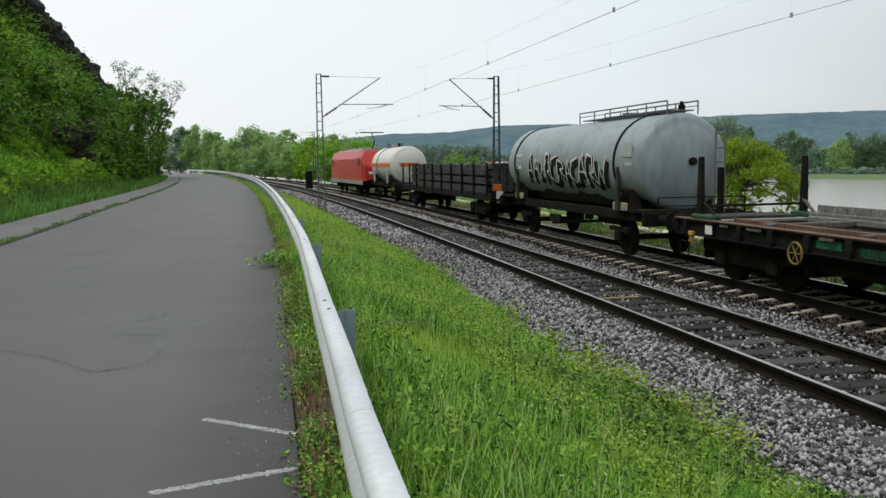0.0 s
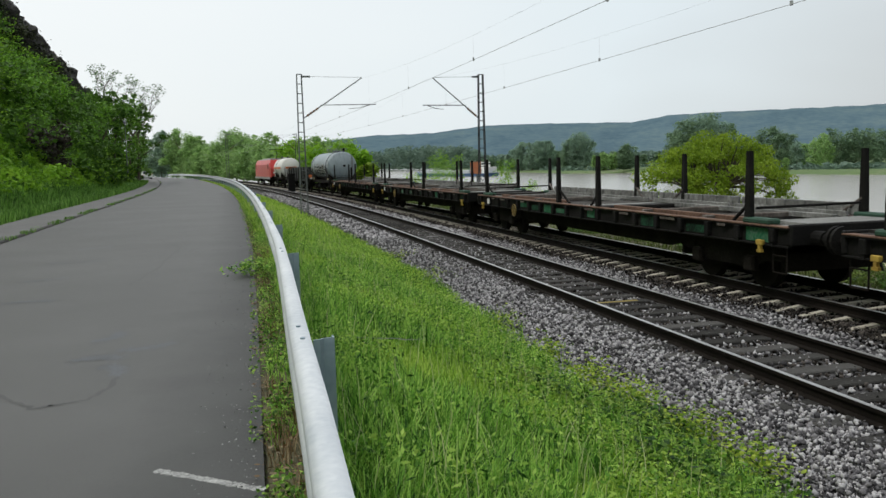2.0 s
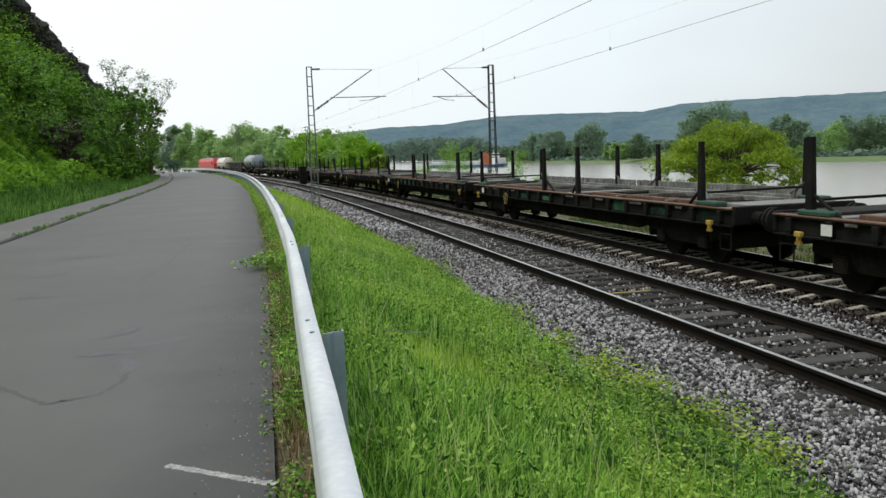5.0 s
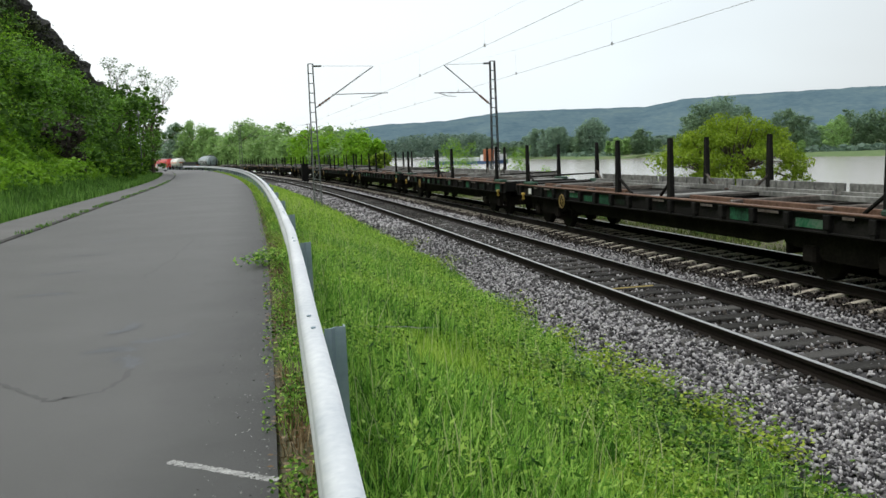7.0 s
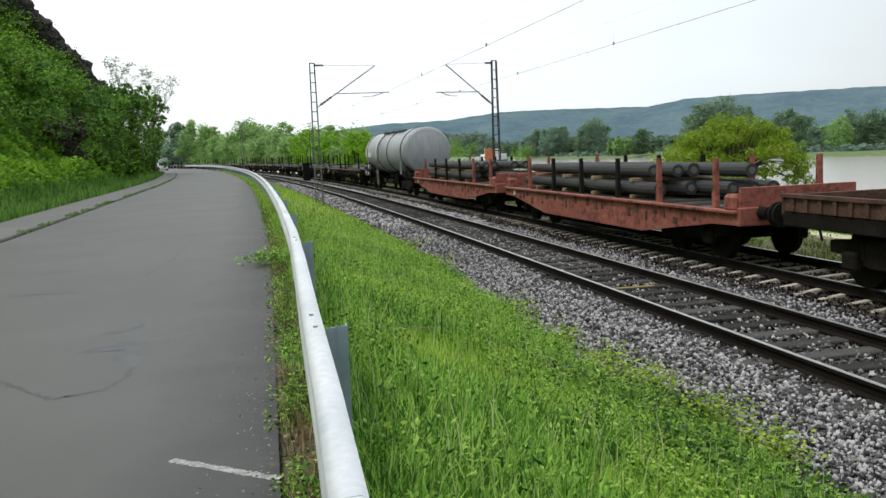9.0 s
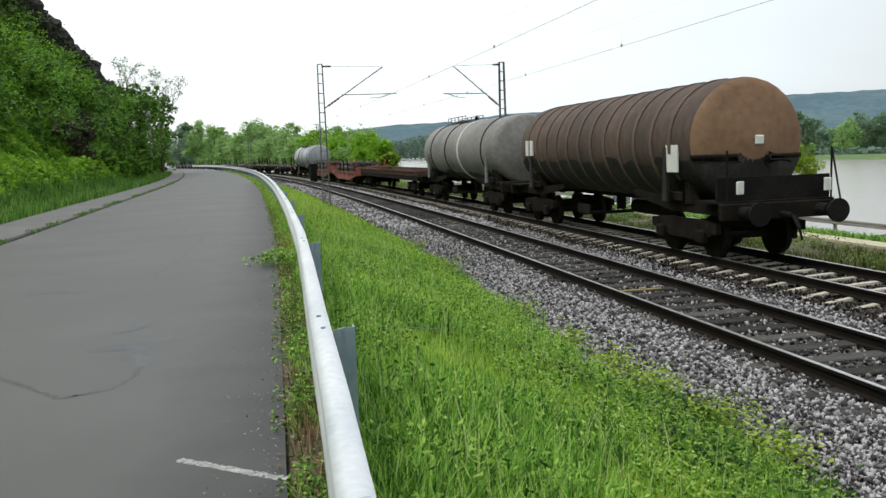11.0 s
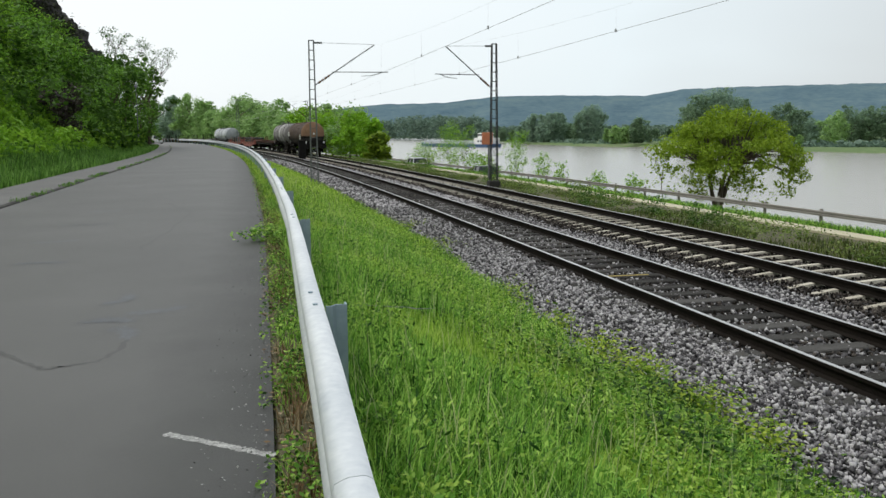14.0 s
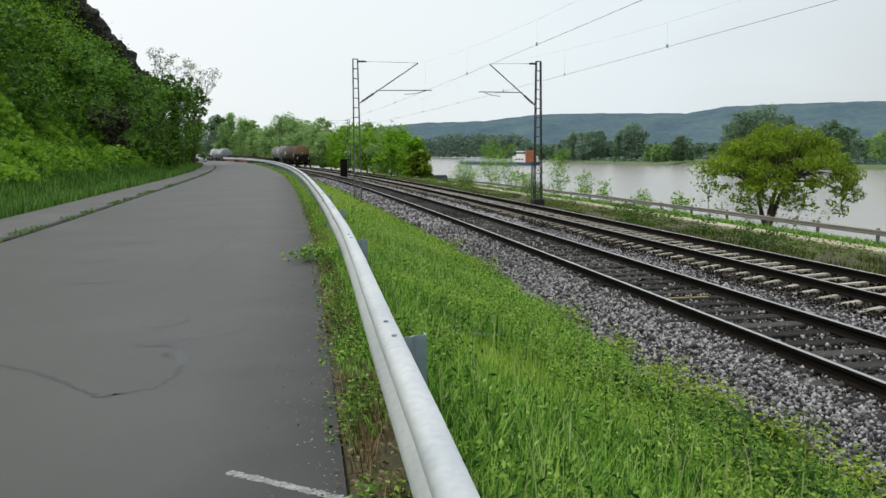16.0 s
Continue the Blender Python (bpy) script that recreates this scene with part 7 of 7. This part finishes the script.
    k = np.array([noise.noise(Vector((a * 1.3, b * 1.5, 61))) for a, b in zip(s, o)]) > -0.08
    x, y = xy(s[k], o[k])
    z = np.array([ground_z(a, b) for a, b in zip(s[k], o[k])]) + 0.06 + 0.20 * rng.uniform(0, 1, k.sum())
    dk = quads_object("brambles", np.stack([x, y, z], 1), 0.06, BRAMBLE, rng, flat=0.45, aspect=0.6)
    tagged(dk, "dark green brambles at the edge of the ballast", "brambles", kind="stuff")
    w4 = quads_object("edge_plants", np.concatenate(pts), 0.050, WEED_LIGHT, rng, flat=0.3, aspect=0.6)
    tagged(w4, "light green leafy plants growing into the ballast", "weeds", kind="stuff")
    p, s, o = field(rng, 26000, 1.5, 40, -0.06, 0.42, 1.9, True)
    k = np.array([noise.noise(Vector((a * 1.2, b * 2, 4))) for a, b in zip(s, o)]) > -0.12
    w2 = quads_object("verge_weeds", p[k] + np.array([0, 0, 0.05]) + rng.uniform(-0.04, 0.10, (k.sum(), 1)) * np.array([[0, 0, 1.0]]), 0.030, WEED, rng, flat=0.6, aspect=0.6)
    tagged(w2, "low weeds creeping over the asphalt edge", "weeds", kind="stuff")
    p, s, o = field(rng, 3600, 1.8, 26, 0.04, 0.30, 1.7, True)
    k = np.array([noise.noise(Vector((a * 1.1, b * 2, 91))) for a, b in zip(s, o)]) > -0.05
    blades("dry_stems", p[k], 0.16, 0.006, DRYSTEM, rng, 0.9, "brown dry stems on the verge")
    p, s, o = field(rng, 3000, 2, 30, -0.04, 0.40, 1.5, True)
    k = np.array([noise.noise(Vector((a * 1.7, b * 2, 24))) for a, b in zip(s, o)]) > 0.05
    p[:, 2] = np.maximum(p[:, 2], -0.01) + 0.008
    w5 = quads_object("dead_leaves", p[k], 0.035, DEADLEAF, rng, flat=0.15, aspect=0.7)
    tagged(w5, "brown dead leaves and crumbs on the verge", "litter", kind="stuff")
    x, y = xy(13.0, 0.16)
    d = rng.normal(size=(340, 3)) * np.array([0.16, 0.22, 0.05])
    w6 = quads_object("edge_weed", d + np.array([float(x), float(y), 0.10]), 0.06, WEED, rng, flat=0.35, aspect=0.7)
    tagged(w6, "tuft of weeds on the asphalt edge", "weeds", kind="stuff")
    n = 1500
    s = 2.2 + 16 * rng.uniform(0, 1, n) ** 1.5
    o = edge_shift(s) - 0.02 - 0.42 * rng.uniform(0, 1, n) ** 2.2
    k = np.array([noise.noise(Vector((a * 0.8, 0, 71))) for a in s]) > -0.15
    x, y = xy(s[k], o[k])
    crumbs = quads_object("edge_crumbs", np.stack([x, y, np.full(k.sum(), -0.006)], 1), 0.013, CRUMB, rng, flat=0.2, aspect=0.8)
    tagged(crumbs, "pale grit and crumbs along the asphalt edge", "grit", kind="stuff")
    # left bank
    p, s, o = field(rng, 40000, 14, 120, -12.0, -8.0, 1.5)
    k = o + 0.0 < -7.0 + np.array([widen(a) for a in s]) - 0.05
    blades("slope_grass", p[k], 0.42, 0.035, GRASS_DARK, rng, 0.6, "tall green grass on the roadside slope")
    p, s, o = field(rng, 14000, 14, 120, -8.2, -6.9, 1.5)
    o2 = -7.0 - rng.uniform(0.0, 1.1, len(s))
    x, y = xy(s, o2 + np.array([widen(a) for a in s]))
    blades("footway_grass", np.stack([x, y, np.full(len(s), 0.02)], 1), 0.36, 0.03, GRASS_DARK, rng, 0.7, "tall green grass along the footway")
    # kerb weeds
    p, s, o = field(rng, 3500, 12, 80, -5.6, -5.3, 1.3)
    x, y = xy(s, o + np.array([widen(a) for a in s]))
    p = np.stack([x, y, np.full(len(s), 0.0)], 1)
    k = np.array([noise.noise(Vector((a * 0.5, 0, 4))) for a in s]) > 0.0
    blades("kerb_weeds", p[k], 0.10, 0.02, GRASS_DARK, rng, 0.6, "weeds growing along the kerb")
    # beyond the tracks
    p, s, o = field(rng, 36000, 14, 130, 13.0, 17.0, 1.2)
    k = np.array([noise.noise(Vector((a * 0.3, b * 0.6, 31))) for a, b in zip(s, o)]) > 0.05
    blades("trackside_weeds", p[k], 0.17, 0.03, TRACKWEED, rng, 0.7, "rough green weeds beside the tracks")
    p, s, o = field(rng, 26000, 14, 130, 18.2, 19.3, 1.2)
    blades("strip_grass", p, 0.25, 0.03, GRASS, rng, 0.6, "green grass above the riverside road")
    p, s, o = field(rng, 46000, 14, 100, 13.5, 17.2, 1.1)
    k = (o < 16.6) & (np.array([noise.noise(Vector((a * 0.30, b * 0.6, 14))) for a, b in zip(s, o)]) > 0.0)
    w3 = quads_object("trackside_bushes", p[k] + np.array([0, 0, 0.22]) + rng.uniform(-0.25, 0.25, (k.sum(), 1)) * np.array([[0, 0, 1]]), 0.07, TRACKLEAF, rng)
    tagged(w3, "low green bushes beside the tracks", "bushes", kind="stuff")


GRASS_YELLOW = leafy("yellow-green grass", [(0.085, 0.20, 0.018), (0.29, 0.49, 0.047), (0.55, 0.70, 0.15)], through_light=0.45, vary=0.8, spread=0.75)
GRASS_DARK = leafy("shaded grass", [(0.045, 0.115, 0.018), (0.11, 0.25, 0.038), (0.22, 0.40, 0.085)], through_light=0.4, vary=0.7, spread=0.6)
WEED = leafy("weed leaves", [(0.016, 0.065, 0.007), (0.16, 0.36, 0.042), (0.46, 0.66, 0.13)], through_light=0.42, vary=0.9, spread=0.8)
WEED_LIGHT = leafy("light weed leaves", [(0.10, 0.20, 0.018), (0.24, 0.38, 0.035), (0.44, 0.55, 0.07)], through_light=0.4, vary=0.8)
TRACKWEED = leafy("dusty trackside weeds", [(0.035, 0.05, 0.014), (0.085, 0.12, 0.026), (0.18, 0.22, 0.06)], through_light=0.35, vary=0.7, spread=0.6)
BRAMBLE = leafy("bramble leaves", [(0.016, 0.05, 0.010), (0.055, 0.14, 0.02), (0.22, 0.33, 0.05)], through_light=0.3, vary=0.8, spread=0.7)
DRYSTEM = leafy("dry stems", [(0.09, 0.05, 0.02), (0.20, 0.13, 0.06), (0.32, 0.25, 0.14)], through_light=0.15, vary=0.7)
CRUMB = mat("grit", [(0.05, 0.05, 0.05), (0.16, 0.16, 0.155), (0.34, 0.34, 0.33)], rough=0.9, scale=5, fine=40, bump=0, per_island=0.8)
DEADLEAF = leafy("dead leaves", [(0.10, 0.055, 0.02), (0.20, 0.12, 0.05), (0.33, 0.27, 0.18)], through_light=0.1)


def stone_field(name, s, o, z, size, material, rng, label):
    n = len(s)
    x, y = xy(s, o)
    octa = np.array([(1, 0, 0), (0, 1, 0), (-1, 0, 0), (0, -1, 0), (0, 0, 1), (0, 0, -1)], float)
    f = np.array([(0, 1, 4), (1, 2, 4), (2, 3, 4), (3, 0, 4), (1, 0, 5), (2, 1, 5), (3, 2, 5), (0, 3, 5)])
    v = octa[None] * rng.uniform(0.45, 1.5, (n, 6, 1)) * (size * rng.uniform(0.65, 1.4, (n, 1, 1)))
    q = rng.normal(size=(n, 4))
    q /= np.linalg.norm(q, axis=1)[:, None]
    w, a, b, c = q.T
    R = np.stack([1 - 2 * (b * b + c * c), 2 * (a * b - c * w), 2 * (a * c + b * w), 2 * (a * b + c * w), 1 - 2 * (a * a + c * c), 2 * (b * c - a * w), 2 * (a * c - b * w), 2 * (b * c + a * w), 1 - 2 * (a * a + b * b)], 1).reshape(n, 3, 3)
    v = np.einsum("nij,nkj->nki", R, v) + np.stack([x, y, z], 1)[:, None, :]
    me = bpy.data.meshes.new(name)
    me.vertices.add(6 * n)
    me.vertices.foreach_set("co", v.astype(np.float32).ravel())
    me.loops.add(24 * n)
    me.loops.foreach_set("vertex_index", (6 * np.arange(n)[:, None, None] + f[None]).astype(np.int32).ravel())
    me.polygons.add(8 * n)
    me.polygons.foreach_set("loop_start", np.arange(0, 24 * n, 3, dtype=np.int32))
    me.update(calc_edges=True)
    me.materials.append(material)
    tagged(new(name, me), label, "ballast", kind="stuff")


def build_stones():
    rng = np.random.default_rng(4)
    n = 64000
    s = 3.0 + 30 * rng.uniform(0, 1, n) ** 1.3
    o = rng.uniform(3.7, 12.6, n)
    z = np.interp(o, [4.0, 4.5, 5.0, 5.7, 6.0, 7.4, 7.7, 8.3, 8.75, 9.0, 11.7, 12.3, 13.2], [-1.30, -1.16, -1.065, -1.062, -1.085, -1.085, -1.062, -1.10, -1.10, -1.118, -1.118, -1.21, -1.5]) + rng.uniform(-0.005, 0.03, n)
    ok = o > border(s) - 0.05
    wander = 0.15 * np.sin(s * 0.9) + rng.normal(size=n) * 0.12
    oily = ((o + wander > 5.8) & (o + wander < 7.6) & (rng.uniform(0, 1, n) < 0.6)) | ((o + wander > 8.62) & (o < 12.6))
    for name, pick, m, label in (("ballast_stones", ok & ~oily, STONE, "loose grey crushed ballast stones"), ("oily_ballast_stones", ok & oily, STONE_OILY, "dark oil-stained ballast stones between the rails")):
        stone_field(name, s[pick], o[pick], z[pick] - (0.008 if "oily" in name else 0.0), 0.027, m, rng, label)
    n = 34000
    s = 4.5 + 14 * rng.uniform(0, 1, n) ** 1.2
    o = rng.uniform(3.55, 5.75, n)
    z = np.interp(o, [4.0, 4.5, 5.0, 5.7], [-1.315, -1.175, -1.08, -1.075]) + rng.uniform(-0.012, 0.012, n)
    z = np.maximum(z, np.interp(o, PROFILE_O, PROFILE_Z) + rng.uniform(0.0, 0.03, n))
    k = o > border(s) - 0.05
    stone_field("shoulder_stones", s[k], o[k], z[k], 0.021, STONE, rng, "small grey crushed stones of the ballast shoulder")
    n = 7000
    s = rng.uniform(-7, 3.2, n)
    o = rng.uniform(4.2, 12.6, n)
    z = np.interp(o, [4.2, 4.5, 5.0, 11.7, 12.6], [-1.27, -1.17, -1.075, -1.11, -1.3]) + rng.uniform(-0.005, 0.03, n)
    stone_field("ballast_stones_behind", s, o, z, 0.05, STONE, rng, "loose grey crushed ballast stones")
    n = 26000
    s = 30 + 60 * rng.uniform(0, 1, n) ** 1.3
    o = rng.uniform(4.4, 12.6, n)
    z = np.interp(o, [4.0, 4.5, 5.0, 5.7, 6.0, 7.4, 7.7, 8.3, 8.75, 9.0, 11.7, 12.3, 13.2], [-1.30, -1.16, -1.065, -1.062, -1.085, -1.085, -1.062, -1.10, -1.10, -1.118, -1.118, -1.21, -1.5]) + rng.uniform(-0.005, 0.02, n)
    ok = o > border(s) - 0.05
    oily = ((o > 5.75) & (o < 7.65)) | ((o > 8.6) & (o < 12.6))
    stone_field("far_ballast_stones", s[ok & ~oily], o[ok & ~oily], z[ok & ~oily], 0.055, STONE, rng, "grey crushed ballast stones along the tracks")
    stone_field("far_oily_ballast_stones", s[ok & oily], o[ok & oily], z[ok & oily] - 0.02, 0.055, STONE_OILY, rng, "dark oil-stained ballast stones along the tracks")


build_left_slope()
build_far_trees()
build_grass()
build_stones()


# ---- movement ----
def motions():
    times = [0.5 * i for i in range(33)]
    for thing, u in TRAIN:
        walk(thing, [(t, pose_at(u + SPEED * t, TRACKS[1], RAIL_Z + 0.005)) for t in times])
    for thing, o, s0, v, t0 in CARS:
        walk(thing, [(t, pose_at(s0 + v * (t - t0), o, -2.695)) for t in times])
    walk(SHIPS[0], [(t, pose(23.0 - 0.35 * t, 535 + 0.6 * t, -7, 0, 0, 32)) for t in (0, 8, 16)])


motions()
